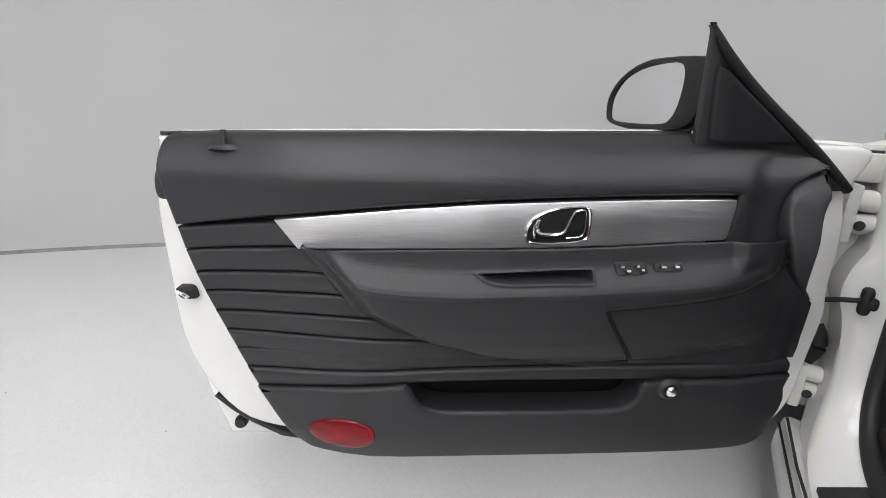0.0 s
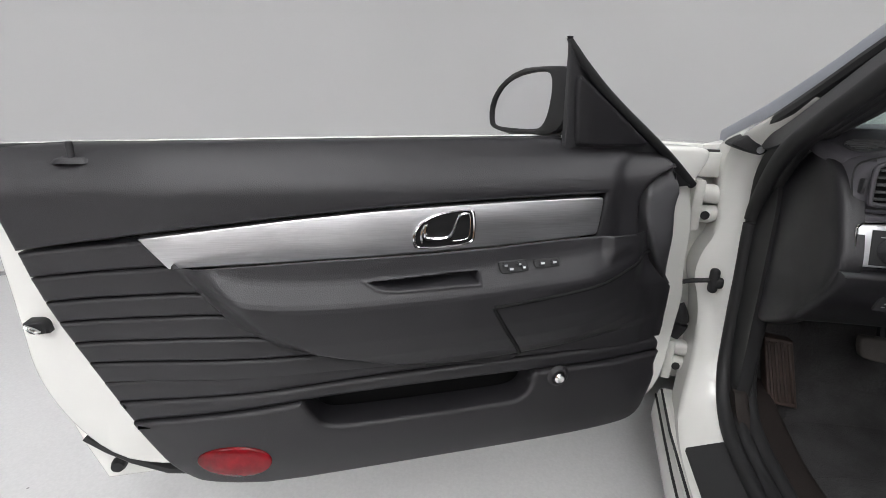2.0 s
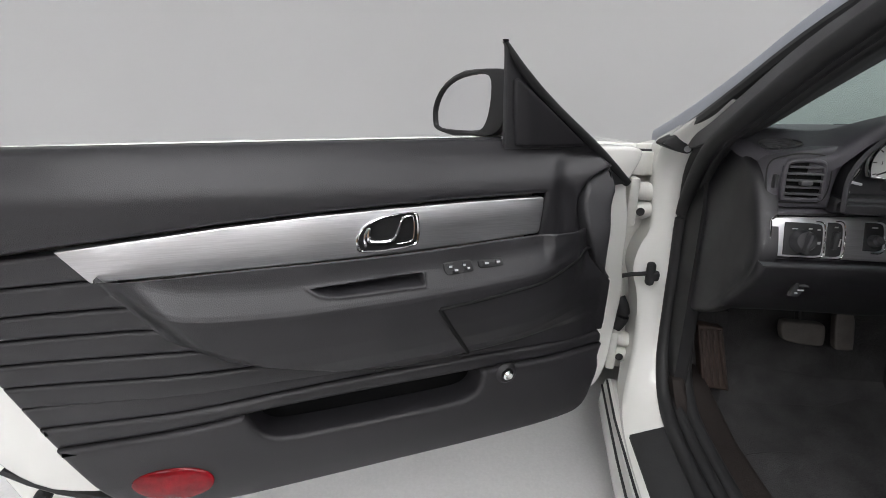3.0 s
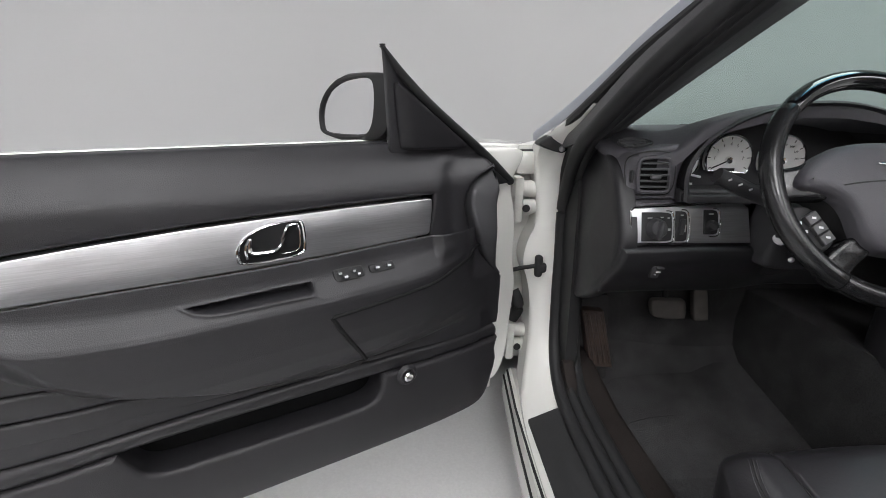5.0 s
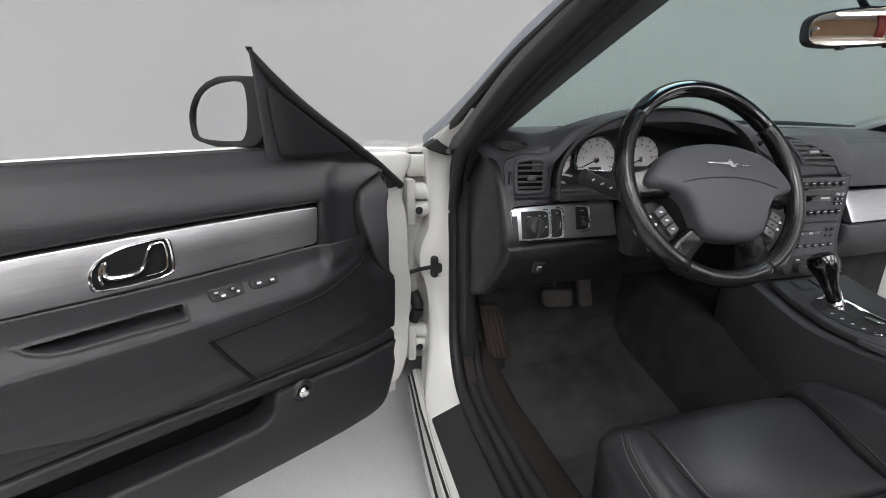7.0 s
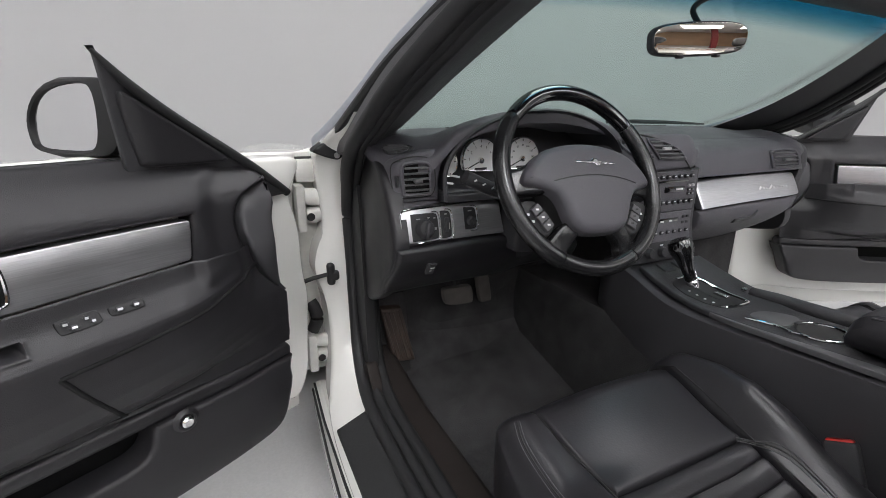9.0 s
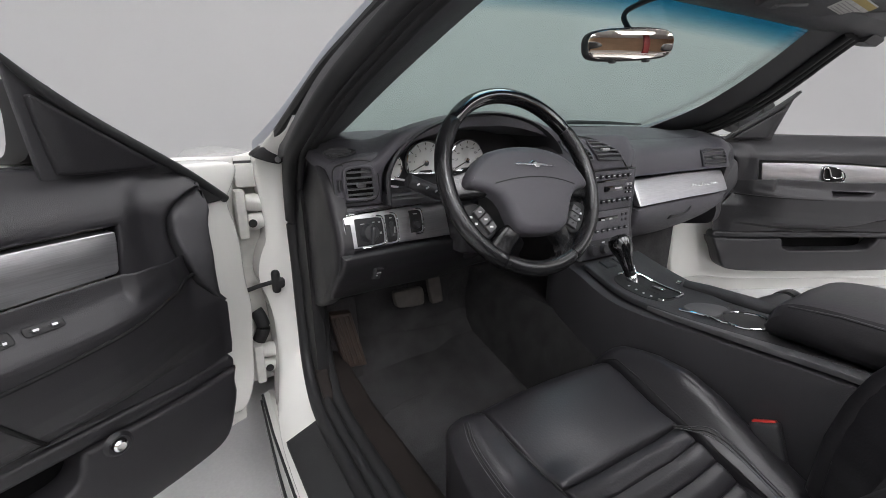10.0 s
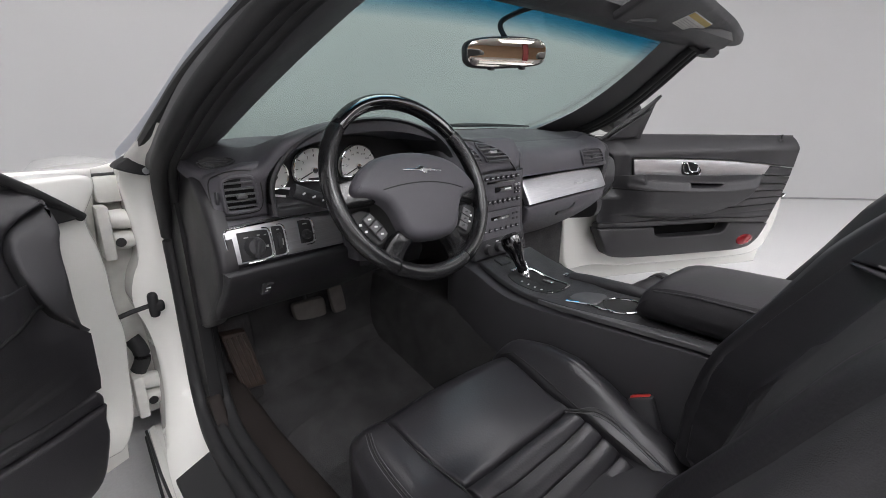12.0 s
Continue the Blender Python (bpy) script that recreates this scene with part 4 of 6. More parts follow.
        # check strap
        part("check_strap", sweep([(s * 0.765, 1.222, 0.566), (s * 0.80, 1.218, 0.563), (s * 0.86, 1.20, 0.556)], 0.0055, 8), RUBBER, car)
        part("strap_stop", merged([box((s * 0.757, 1.222, 0.566), (0.020, 0.022, 0.058), bevel=0.009, seg=3), box((s * 0.750, 1.220, 0.562), (0.026, 0.018, 0.026), bevel=0.008, seg=3)]), RUBBER, car, "black rubber door check stop")
        # quarter panel behind the opening, out of view but closing the body
    # hood, cowl
    rings = []
    for y, z in ((1.40, 0.850), (1.55, 0.858), (1.9, 0.85), (2.4, 0.80), (2.68, 0.72)):
        rings.append([(x, y, z - 0.035 * (abs(x) / 0.72) ** 2 + d) for d, xs in ((0, (-0.725, -0.5, -0.25, 0, 0.25, 0.5, 0.725)), (-0.03, (0.725, 0, -0.725))) for x in xs])
    part("hood", loft(rings), PAINT, car, "white hood")
    part("cowl", field([(-0.70, 1.24), (-0.70, 1.24), (0.70, 1.24), (0.70, 1.24), (0.72, 1.42), (0.72, 1.42), (-0.72, 1.42), (-0.72, 1.42)], lambda x, y: 0.850, lambda x, y, c: Vector((x, y, c)), 0.02, 0.004, 0.2), PLASTIC, car)
    for k in (1,):
        part("wiper", sweep([(k * 0.27 - 0.03, 1.36, 0.922), (k * 0.36, 1.345, 0.9225), (k * 0.48, 1.315, 0.920), (k * 0.62, 1.27, 0.914)], [0.006, 0.007, 0.006, 0.003], 8), RUBBER, car, "black wiper blade")
    # windscreen: lofted between the two pillars
    rows = []
    for k in range(len(PILLAR)):
        g, o, m = (Vector(q) for q in PILLAR[k])
        a = g * 0.75 + m * 0.25 + Vector((0, 0.015, 0.006))
        bow = 0.12 - 0.06 * k / 6
        row = []
        for j in range(13):
            t = -1 + j / 6
            row.append((a.x * -t, a.y + bow * (1 - t * t), a.z + (0.025 * k / 6) * (1 - t * t)))
        rows.append(row)
    rows = chain(rows)
    glass = part("windscreen", loft(rows, closed=False, cap=False), GLASS, car, "green tinted windscreen with a blue shade band")
    sol = glass.modifiers.new("thickness", "SOLIDIFY")
    sol.thickness = 0.001
    glass.visible_shadow = False
    # header rail
    rings = []
    for k in range(17):
        t = -1 + k / 8
        x, y, z = 0.64 * t, 0.665 + 0.075 * (1 - t * t), 1.162 + 0.030 * (1 - t * t)
        rings.append([(x, y + b, z + c) for b, c in ((0.05, 0.0), (0.02, -0.020), (-0.02, -0.026), (-0.055, -0.018), (-0.075, 0.0), (-0.07, 0.022), (-0.02, 0.034), (0.045, 0.022))])
    part("header_rail", loft(rings), PLASTIC, car, "black windscreen header trim")
    for s in (-1, 1):
        part("header_end", loft(chain([[(s * (0.60 + 0.014 * k), 0.668 - 0.004 * k + b * (1 - 0.08 * k), 1.155 - 0.004 * k + c * (1 - 0.08 * k)) for b, c in ((0.03, -0.020), (-0.02, -0.026), (-0.04, -0.008), (-0.035, 0.02), (0.03, 0.024))] for k in range(5)])), PLASTIC, car)
    # floor pan, tunnel, bulkhead, rear wall
    part("floor_pan", field([(-0.72, 1.30), (-0.72, 1.30), (-0.72, -0.28), (-0.72, -0.28), (0.72, -0.28), (0.72, -0.28), (0.72, 1.30), (0.72, 1.30)],
                            lambda x, y: 0.175 + 0.20 * S(y, 1.08, 1.42) + 0.012 * math.sin(7 * x) * S(y, 0.6, 1.0), lambda x, y, c: Vector((x, y, c)), 0.03, 0.003, 0.08), CARPET, car, "black carpeted floor")
    part("bulkhead", field([(-0.72, 0.2), (-0.72, 0.2), (0.72, 0.2), (0.72, 0.2), (0.72, 0.84), (0.72, 0.84), (-0.72, 0.84), (-0.72, 0.84)], lambda x, z: 0.10 * S(0.5 - z, 0, 0.3), lambda x, z, c: Vector((x, 1.36 - c, z)), 0.02, 0.003, 0.12), CARPET, car)
    part("tunnel", loft([[(x, y, z) for x, z in ((-0.16, 0.18), (-0.145, 0.38), (-0.12, 0.46), (0.12, 0.46), (0.145, 0.38), (0.16, 0.18))] for y in (1.36, 0.9, 0.3, -0.26)]), CARPET, car, "carpeted transmission tunnel")
    part("rear_wall", field([(-0.70, 0.18), (-0.70, 0.18), (0.70, 0.18), (0.70, 0.18), (0.70, 0.85), (0.70, 0.85), (-0.70, 0.85), (-0.70, 0.85)], lambda x, z: -0.1 * S(z, 0.3, 0.8), lambda x, z, c: Vector((x, -0.26 + c, z)), 0.03, 0.01, 0.12), CARPET, car)
    for s in (-1, 1):
        part("kick_panel", field([(y if s < 0 else max(y, 1.09), z) for y, z in ((1.33, 0.20), (1.33, 0.20), (1.14, 0.22), (1.13, 0.30), (1.14, 0.55), (1.16, 0.86), (1.33, 0.86), (1.33, 0.86))], lambda y, z: 0.0, lambda y, z, c: Vector((s * (0.668 - c), y, z)), 0.03, 0.008, 0.08), RUBBER, car)
        part("sill_carpet", field([(1.15, 0.18), (1.15, 0.18), (-0.25, 0.18), (-0.25, 0.18), (-0.25, 0.275), (-0.25, 0.275), (0.95, 0.275), (1.08, 0.30), (1.15, 0.38)], lambda y, z: -0.02 * S(z, 0.2, 0.28), lambda y, z, c: Vector((s * (0.655 - c), y, z)), 0.03, 0.01, 0.1), SILLBROWN, car, "brownish carpet inside the sill")
        part("sill_trim", field([(0.692, -0.10), (0.692, -0.10), (0.585, -0.10), (0.585, -0.10), (0.585, 0.98), (0.592, 1.12), (0.61, 1.26), (0.61, 1.26), (0.692, 1.26), (0.692, 1.26)], lambda x, y: 0.268 + 0.016 * S(x, 0.60, 0.69) + 0.08 * S(y, 1.0, 1.30), lambda x, y, c: Vector((s * x, y, c)), 0.09, 0.016, 0.06), SILLBROWN, car, "dark sill trim, brown sheen tinted into its colour")
        rings = []
        for k in range(61):
            y = -0.10 - 1.88 * k / 60
            q = 0.375 ** 2 - (y + 0.86) ** 2
            lo = 0.335 + math.sqrt(q) if q > 0 else 0.22 + 0.06 * S(-y, 1.4, 1.98)
            hi = lerp(y, [(-1.98, 0.66), (-1.88, 0.74), (-1.5, 0.775), (-0.9, 0.79), (-0.10, 0.785)])
            rings.append([(s * (0.900 - 0.10 * S(-y, 1.2, 2.0) ** 2 - 0.02 * S(0.5 - z, 0.0, 0.3) - 0.012 * S(z, hi - 0.03, hi)), y, z) for z in (lo + (hi - lo) * j / 8 for j in range(9))])
        quarter = part("rear_quarter", loft(rings, closed=False, cap=False), PAINT, car, "white rear quarter panel with the wheel arch")
        quarter.modifiers.new("thickness", "SOLIDIFY").thickness = 0.012
        part("lock_pillar", loft([[(s * x, y, z) for x, y in ((0.70, -0.10), (0.885, -0.10), (0.885, -0.16), (0.70, -0.16))] for z in (0.24, 0.80)]), PAINT, car, "white lock pillar behind the door opening")
    rings = []
    for y, z, w in ((-0.245, 0.76, 0.885), (-0.255, 0.80, 0.885), (-0.32, 0.835, 0.885), (-0.9, 0.845, 0.885), (-1.5, 0.825, 0.86), (-1.88, 0.775, 0.80), (-1.97, 0.70, 0.76), (-1.99, 0.50, 0.74), (-1.95, 0.30, 0.74)):
        rings.append([(x * w, y, z - 0.05 * abs(x) ** 3) for x in (-1, -0.97, -0.85, -0.6, -0.3, 0, 0.3, 0.6, 0.85, 0.97, 1)])
    deck = part("rear_deck", loft(rings, closed=False, cap=False), PAINT, car, "white rear deck and tail")
    deck.modifiers.new("thickness", "SOLIDIFY").thickness = 0.012
    for s in (-1, 1):
        part("tail_lamp", lathe([(0.0, 0.02), (0.05, 0.018), (0.07, 0.008), (0.072, -0.01)], facing((s * 0.56, -1.985, 0.60), (0, -1, 0.05)), 28), REDLENS, car, "round red tail lamp")
        part("head_lamp", lathe([(0.0, 0.03), (0.05, 0.026), (0.075, 0.010), (0.08, -0.01)], facing((s * 0.66, 2.70, 0.62), (s * 0.2, 1, 0.1)), 28), CHROME, car, "round head lamp")
    rings = []
    for y, z0, z1, w in ((2.62, 0.24, 0.71, 0.80), (2.72, 0.24, 0.70, 0.78), (2.79, 0.26, 0.62, 0.70), (2.81, 0.30, 0.55, 0.60)):
        rings.append([(x * w, y - 0.10 * abs(x) ** 3, z) for x, z in [(-1 + k / 4, z1) for k in range(9)] + [(1 - k / 4, z0) for k in range(9)]])
    part("front_bumper", loft(rings), PAINT, car, "white front bumper")
    # wheels under the body
    for sx in (-1, 1):
        for y in (1.87, -0.86):
            ty = part("wheel", lathe([(0.20, -0.10), (0.30, -0.105), (0.33, -0.08), (0.335, 0.0), (0.33, 0.08), (0.30, 0.105), (0.20, 0.10)], facing((sx * 0.76, y, 0.335), (sx, 0, 0)), 40), RUBBER, car, "black tyre with a silver wheel")
            part("rim", lathe([(0.0, 0.06), (0.08, 0.07), (0.17, 0.05), (0.205, 0.095), (0.205, -0.09)], facing((sx * 0.76, y, 0.335), (sx, 0, 0)), 40), SATIN, ty)
    return car


car_body()


# ---------------------------------------------------------------- the dashboard
def dash_face(x, z, c):
    """Face coordinates: x across, z up, c out towards the seats."""
    return Vector((x, 0.95 - c, z))


def face_c(x, z):
    """How far the face stands out: the centre stack most, the lower panels slope back under."""
    stack = 0.055 * S(0.16 - abs(x + 0.028), 0.0, 0.07)
    belly = 0.030 * (1 - S(z, 0.72, 0.80))
    under = 0.075 * S(0.66 - z, 0.0, 0.12)
    return stack + belly - under


def arch(x):
    t = (x + 0.368) / 0.228
    return 0.828 + 0.128 * math.sqrt(max(0.0, 1 - t * t))


def dash_z(x, y):
    crown = 0.874 + 0.036 * S(y, 0.94, 1.24) - 0.008 * S(abs(x), 0.45, 0.74)
    t = (x + 0.368) / 0.325
    hump = max(0.0, 1 - t * t) ** 1.2 * 0.083
    roll = 0.020 * S(0.985 - y, 0.0, 0.05) * (1 - min(1.0, hump / 0.03))
    centre = 0.016 * S(0.20 - abs(x - 0.02), 0.0, 0.10) * (1 - S(y, 0.95, 1.1))
    z = crown + hump * (1 - S(y, 0.95, 1.14)) - roll + centre
    corner = S(abs(x), 0.56, 0.62) * (1 - S(y, 1.05, 1.15))  # the ends fall away towards the doors
    return z + corner * (0.880 - 0.12 * (abs(x) - 0.655) + 0.30 * (y - 1.0) - z)


def air_vent(dash, x0, x1, z0, z1, lift, slats=5, lean=0.0, face=None):
    """A framed vent: flat plate painted black for the shade of its depth, five blades and a finger tab."""
    cx, cz = (x0 + x1) / 2, (z0 + z1) / 2
    w, h = (x1 - x0) / 2, (z1 - z0) / 2
    out = [(cx + sx * w * k + lean * sz * h, cz + sz * h * j) for sx, sz, k, j in ((-1, -1, 0.9, 1), (1, -1, 0.9, 1), (1, -1, 1, 0.8), (1, 1, 1, 0.7), (1, 1, 0.85, 0.95), (0, 1, 0, 1.06), (-1, 1, 0.85, 0.95), (-1, 1, 1, 0.7), (-1, -1, 1, 0.8))]
    c0 = (lambda x, z: face_c(x, z) + lift) if face is None else face
    v = part("air_vent", field(out, lambda x, z: c0(x, z) - 0.0005, dash_face, 0.03, 0.002, 0.05), BOWL, dash, "black slatted air vent")
    ring = chaikin(out, 2)
    part("vent_frame", sweep([dash_face(x, z, c0(x, z) + 0.003) for x, z in ring], 0.0036, 8, closed=True, up=(0, -1, 0)), DASHSKIN, v)
    for k in range(slats):
        z = cz + h * 0.86 * (-1 + 2 * (k + 0.5) / slats)
        ww = w * (0.90 - 0.12 * S(z, cz + h * 0.4, cz + h))
        part("slat", box(dash_face(cx + lean * (z - cz), z, c0(cx, z) + 0.004), (ww * 2, 0.007, 0.0032), (4, 0, 0), 0.0008), KEYGREY, v)
    part("tab", box(dash_face(cx, cz - h * 0.08, c0(cx, cz) + 0.010), (w * 0.62, 0.010, h * 0.30), (0, 0, 0), 0.003), KEYGREY, v)
    return v


def centre_face(x, z):
    return 0.011 + face_c(x, 0.84) - 0.02 * S(z, 0.86, 0.90)


def shaped_vent(dash, out):
    """A vent of free outline in the centre face: flat plate painted black for depth shade, frame, slanted blades cut to
    the outline, and a tab.
    """
    ring = chaikin(out, 2)
    v = part("air_vent", field(out, lambda x, z: centre_face(x, z) - 0.0005, dash_face, 0.03, 0.002, 0.03), BOWL, dash, "black slatted air vent")
    part("vent_frame", sweep([dash_face(x, z, centre_face(x, z) + 0.002) for x, z in ring], 0.0026, 8, closed=True, up=(0, -1, 0)), DASHSKIN, v)
    z0, z1 = min(p[1] for p in ring), max(p[1] for p in ring)

    def span(z):
        xs = []
        for (ax, az), (bx, bz) in zip(ring, ring[1:] + ring[:1]):
            if (az - z) * (bz - z) < 0:
                xs.append(ax + (bx - ax) * (z - az) / (bz - az))
        return min(xs), max(xs)
    for k in range(5):
        z = z0 + (z1 - z0) * (k + 0.6) / 5.4
        a, b = span(z)
        part("slat", box(dash_face((a + b) / 2, z, centre_face(0, z) + 0.0035), (b - a - 0.004, 0.007, 0.0032), (4, 0, 0), 0.0008), KEYGREY, v)
    zm = z0 + (z1 - z0) * 0.55
    a, b = span(zm)
    part("tab", box(dash_face((a + b) / 2, zm, centre_face(0, zm) + 0.007), ((b - a) * 0.35, 0.008, 0.006), (0, 0, 0), 0.002), SATIN, v, "silver vent tab")


def dashboard():
    dash = thing("dashboard", (0, 1.1, 0.6), "charcoal dashboard with round white gauges and brushed metal inserts", "dashboard")
    top = [(-0.708, 1.06), (-0.702, 1.02), (-0.690, 0.985), (-0.66, 0.948), (-0.60, 0.938), (-0.56, 0.925), (-0.52, 0.918), (-0.22, 0.918), (-0.17, 0.928), (-0.14, 0.925), (-0.09, 0.892), (0.09, 0.892), (0.118, 0.918), (0.125, 1.02), (0.125, 1.02), (0.69, 1.02), (0.69, 1.02),
           (0.68, 1.20), (0.60, 1.27), (0.30, 1.34), (-0.30, 1.34), (-0.60, 1.27), (-0.69, 1.20)]
    part("top_pad", field(top, dash_z, lambda x, y, c: Vector((x, y, c)), 0.025, 0.010, 0.022), DASHSKIN, dash, "soft charcoal dash top with a hood over the gauges")
    # upper faces
    left = [(-0.694, 0.785), (-0.694, 0.785), (-0.694, 0.85), (-0.685, 0.868), (-0.62, 0.880), (-0.585, 0.886), (-0.578, 0.87), (-0.592, 0.84), (-0.592, 0.785), (-0.592, 0.785)]
    part("end_face", field(left, lambda x, z: 0.003 + face_c(x, z) * 0.3 - 0.075 * S(z, 0.79, 0.885) * S(-0.672 - x, 0.0, 0.03), dash_face, 0.06, 0.008, 0.012, rings=4), DASHSKIN, dash)
    right = [(-0.150, 0.79), (-0.150, 0.79), (-0.150, 0.83), (-0.18, 0.87), (-0.16, 0.895), (-0.11, 0.906), (0.05, 0.906), (0.10, 0.890), (0.125, 0.855), (0.14, 0.82), (0.14, 0.787), (0.10, 0.822), (0.085, 0.822), (-0.085, 0.822), (-0.10, 0.80), (-0.11, 0.79)]
    part("upper_face", field(right, lambda x, z: 0.006 + face_c(x, 0.84) + 0.004 * S(z, 0.80, 0.83) - 0.02 * S(z, 0.86, 0.90), dash_face, 0.06, 0.008, 0.022), DASHSKIN, dash)
    part("end_cap", field([(1.016, 0.574), (0.990, 0.602), (0.968, 0.625), (0.924, 0.665), (0.906, 0.705), (0.915, 0.74), (0.938, 0.79), (0.965, 0.832), (0.995, 0.858), (1.03, 0.870), (1.10, 0.872), (1.25, 0.862), (1.25, 0.60), (1.20, 0.520), (1.14, 0.512), (1.07, 0.545)], lambda y, z: 0.004 - 0.012 * S(y, 1.0, 1.16), lambda y, z, c: Vector((-0.698 - c, y, z)), 0.03, 0.012, 0.03), TRIM, dash)
    part("end_cap", field([(0.94, 0.60), (0.955, 0.70), (0.935, 0.78), (0.935, 0.84), (0.96, 0.87), (1.06, 0.88), (1.15, 0.86), (1.15, 0.56), (1.02, 0.58)], lambda y, z: 0.0, lambda y, z, c: Vector((0.665 + c, y, z)), 0.04, 0.012, 0.05), PLASTIC, dash)
    # passenger side: the top rolls over into the face in one sweep
    rings = []
    for k in range(25):
        x = 0.122 + 0.562 * k / 24
        z0 = dash_z(x, 1.02)
        end = S(x, 0.60, 0.684)
        out = 0.012 * S(0.17 - x, 0.0, 0.05)
        prof = ((1.022, z0), (0.99, z0 - 0.004 - 0.004 * end), (0.965, z0 - 0.012 - 0.008 * end), (0.948, z0 - 0.024 - 0.008 * end), (0.938, z0 - 0.042), (0.934, 0.812), (0.932, 0.790), (0.945, 0.786), (1.0, 0.786))
        rings.append([(x, y - out + 0.03 * end ** 3, z) for y, z in prof])
    part("passenger_pad", loft(rings, closed=False, cap=False), DASHSKIN, dash, "soft charcoal dash roll before the passenger")
    part("panel_surround", field([(-0.700, 0.700), (-0.700, 0.700), (-0.44, 0.700), (-0.44, 0.700), (-0.44, 0.795), (-0.44, 0.795), (-0.700, 0.795), (-0.700, 0.795)], lambda x, z: -0.005 + 0.030 * (0.778 - z) / 0.07, dash_face, 0.04, 0.008, 0.05), DASHSKIN, dash)
    # gauge hood: arch, deep black tunnel and back plate
    a = [(-0.368 + 0.228 * math.cos(q), 0.828 + 0.128 * math.sin(q)) for q in (math.pi * k / 24 for k in range(25))]
    a = a + [(-0.592, 0.788), (-0.150, 0.788)]
    rings = []
    for y, k in ((0.916, 1.02), (0.912, 1.0), (0.918, 0.975), (0.97, 0.95), (1.045, 0.90)):
        rings.append([(-0.368 + (x + 0.368) * k, y, 0.79 + (z - 0.79) * k) for x, z in a])
    part("gauge_hood", loft(rings, cap=False), PLASTIC, dash, "black hood round the gauges")
    back = [(-0.368 + (x + 0.368) * 0.93, 0.79 + (z - 0.79) * 0.93) for x, z in a]
    plate = part("cluster_plate", field(back, lambda x, z: -0.078, dash_face, 0.01, 0.002, 0.1, smooth=0), PLASTIC, dash)
    for gx, gz, r, big in ((-0.459, 0.852, 0.046, True), (-0.350, 0.852, 0.046, True), (-0.548, 0.846, 0.030, False), (-0.266, 0.832, 0.028, False)):
        q0 = -35 if big else -60
        rim = [(gx + r * math.cos(radians(q)), gz + r * math.sin(radians(q))) for q in range(q0, 181 - q0, 9)]
        g = part("gauge", field(rim, lambda x, z: -0.066, dash_face, 0.01, 0.001, 0.1, smooth=0), WHITEDIAL, plate, "white round gauge with black figures")
        part("gauge_ring", sweep([dash_face(x, z, -0.0655) for x, z in rim], 0.0022, 8, closed=True, up=(0, -1, 0)), CHROME, plate)
        part("hub", lathe([(0.0, 0.006), (0.006, 0.005), (0.0075, 0.0)], facing(dash_face(gx, gz - 0.002, -0.066), (0, -1, 0)), 18), CHROME, plate)
        m = facing(dash_face(gx, gz, -0.0658), (0, -1, 0))
        ang = 205 if big else 150
        part("needle", sweep([dash_face(gx, gz - 0.002, -0.063), dash_face(gx + r * 0.8 * math.cos(radians(ang)), gz - 0.002 + r * 0.8 * math.sin(radians(ang)), -0.063)], 0.0012, 6), INK, plate)
        for k in range(9 if big else 5):
            q = radians(205 - (230 / 8 if big else 260 / 4) * k)
            part("tick", box(dash_face(gx + r * 0.86 * math.cos(q), gz + r * 0.86 * math.sin(q), -0.0655), (0.005, 0.0012, 0.0014), (0, -math.degrees(q), 0), 0), INK, plate)
            if big and 0 < k < 8:
                numeral(str(k) if gx < -0.4 else str(k * 20), dash_face(gx + r * 0.62 * math.cos(q), gz + r * 0.62 * math.sin(q), -0.0655), 0.0085 if gx < -0.4 else 0.0065, plate)
        if big:
            part("odometer", box(dash_face(gx, gz - 0.020, -0.0655), (0.030, 0.001, 0.0055), bevel=0), INK, plate)
    for gx in (-0.545, -0.530):
        part("indicator", box(dash_face(gx, 0.808 + 0.9 * (gx + 0.545), -0.05), (0.022, 0.003, 0.0045), (0, 12, 0), 0.001), WHITE_INK, plate)
    part("cluster_shelf", field([(-0.592, 0.912), (-0.592, 0.912), (-0.150, 0.912), (-0.150, 0.912), (-0.16, 1.04), (-0.16, 1.04), (-0.58, 1.04), (-0.58, 1.04)], lambda x, y: 0.800, lambda x, y, c: Vector((x, y, c)), 0.015, 0.004, 0.1), PLASTIC, dash)
    part("cluster_lip", field([(-0.592, 0.782), (-0.592, 0.782), (-0.150, 0.79), (-0.150, 0.79), (-0.150, 0.806), (-0.150, 0.806), (-0.592, 0.806), (-0.592, 0.806)], lambda x, z: 0.016 + face_c(x, z) * 0.5, dash_face, 0.03, 0.006, 0.06), PLASTIC, dash)
    # vents
    wing_face = lambda x, z: 0.006 + face_c(x, z) * 0.3
    air_vent(dash, -0.671, -0.614, 0.7995, 0.860, 0.0, lean=-0.06, face=wing_face)
    surround = chaikin([(-0.688, 0.800), (-0.684, 0.793), (-0.616, 0.793), (-0.604, 0.800), (-0.600, 0.82), (-0.604, 0.858), (-0.612, 0.868), (-0.645, 0.872), (-0.678, 0.866), (-0.686, 0.85)], 2)
    part("vent_groove", sweep([dash_face(x, z, wing_face(x, z) - 0.0035 - 0.075 * S(z, 0.79, 0.885) * S(-0.672 - x, 0.0, 0.03)) for x, z in surround], 0.0014, 6, closed=True, up=(0, -1, 0)), INK, dash, "fine groove round the vent")
    part("vent_wheel", box(dash_face(-0.680, 0.826, wing_face(-0.68, 0.826) - 0.004), (0.005, 0.012, 0.022), bevel=0.002), PLASTIC, dash, "ribbed vent wheel")
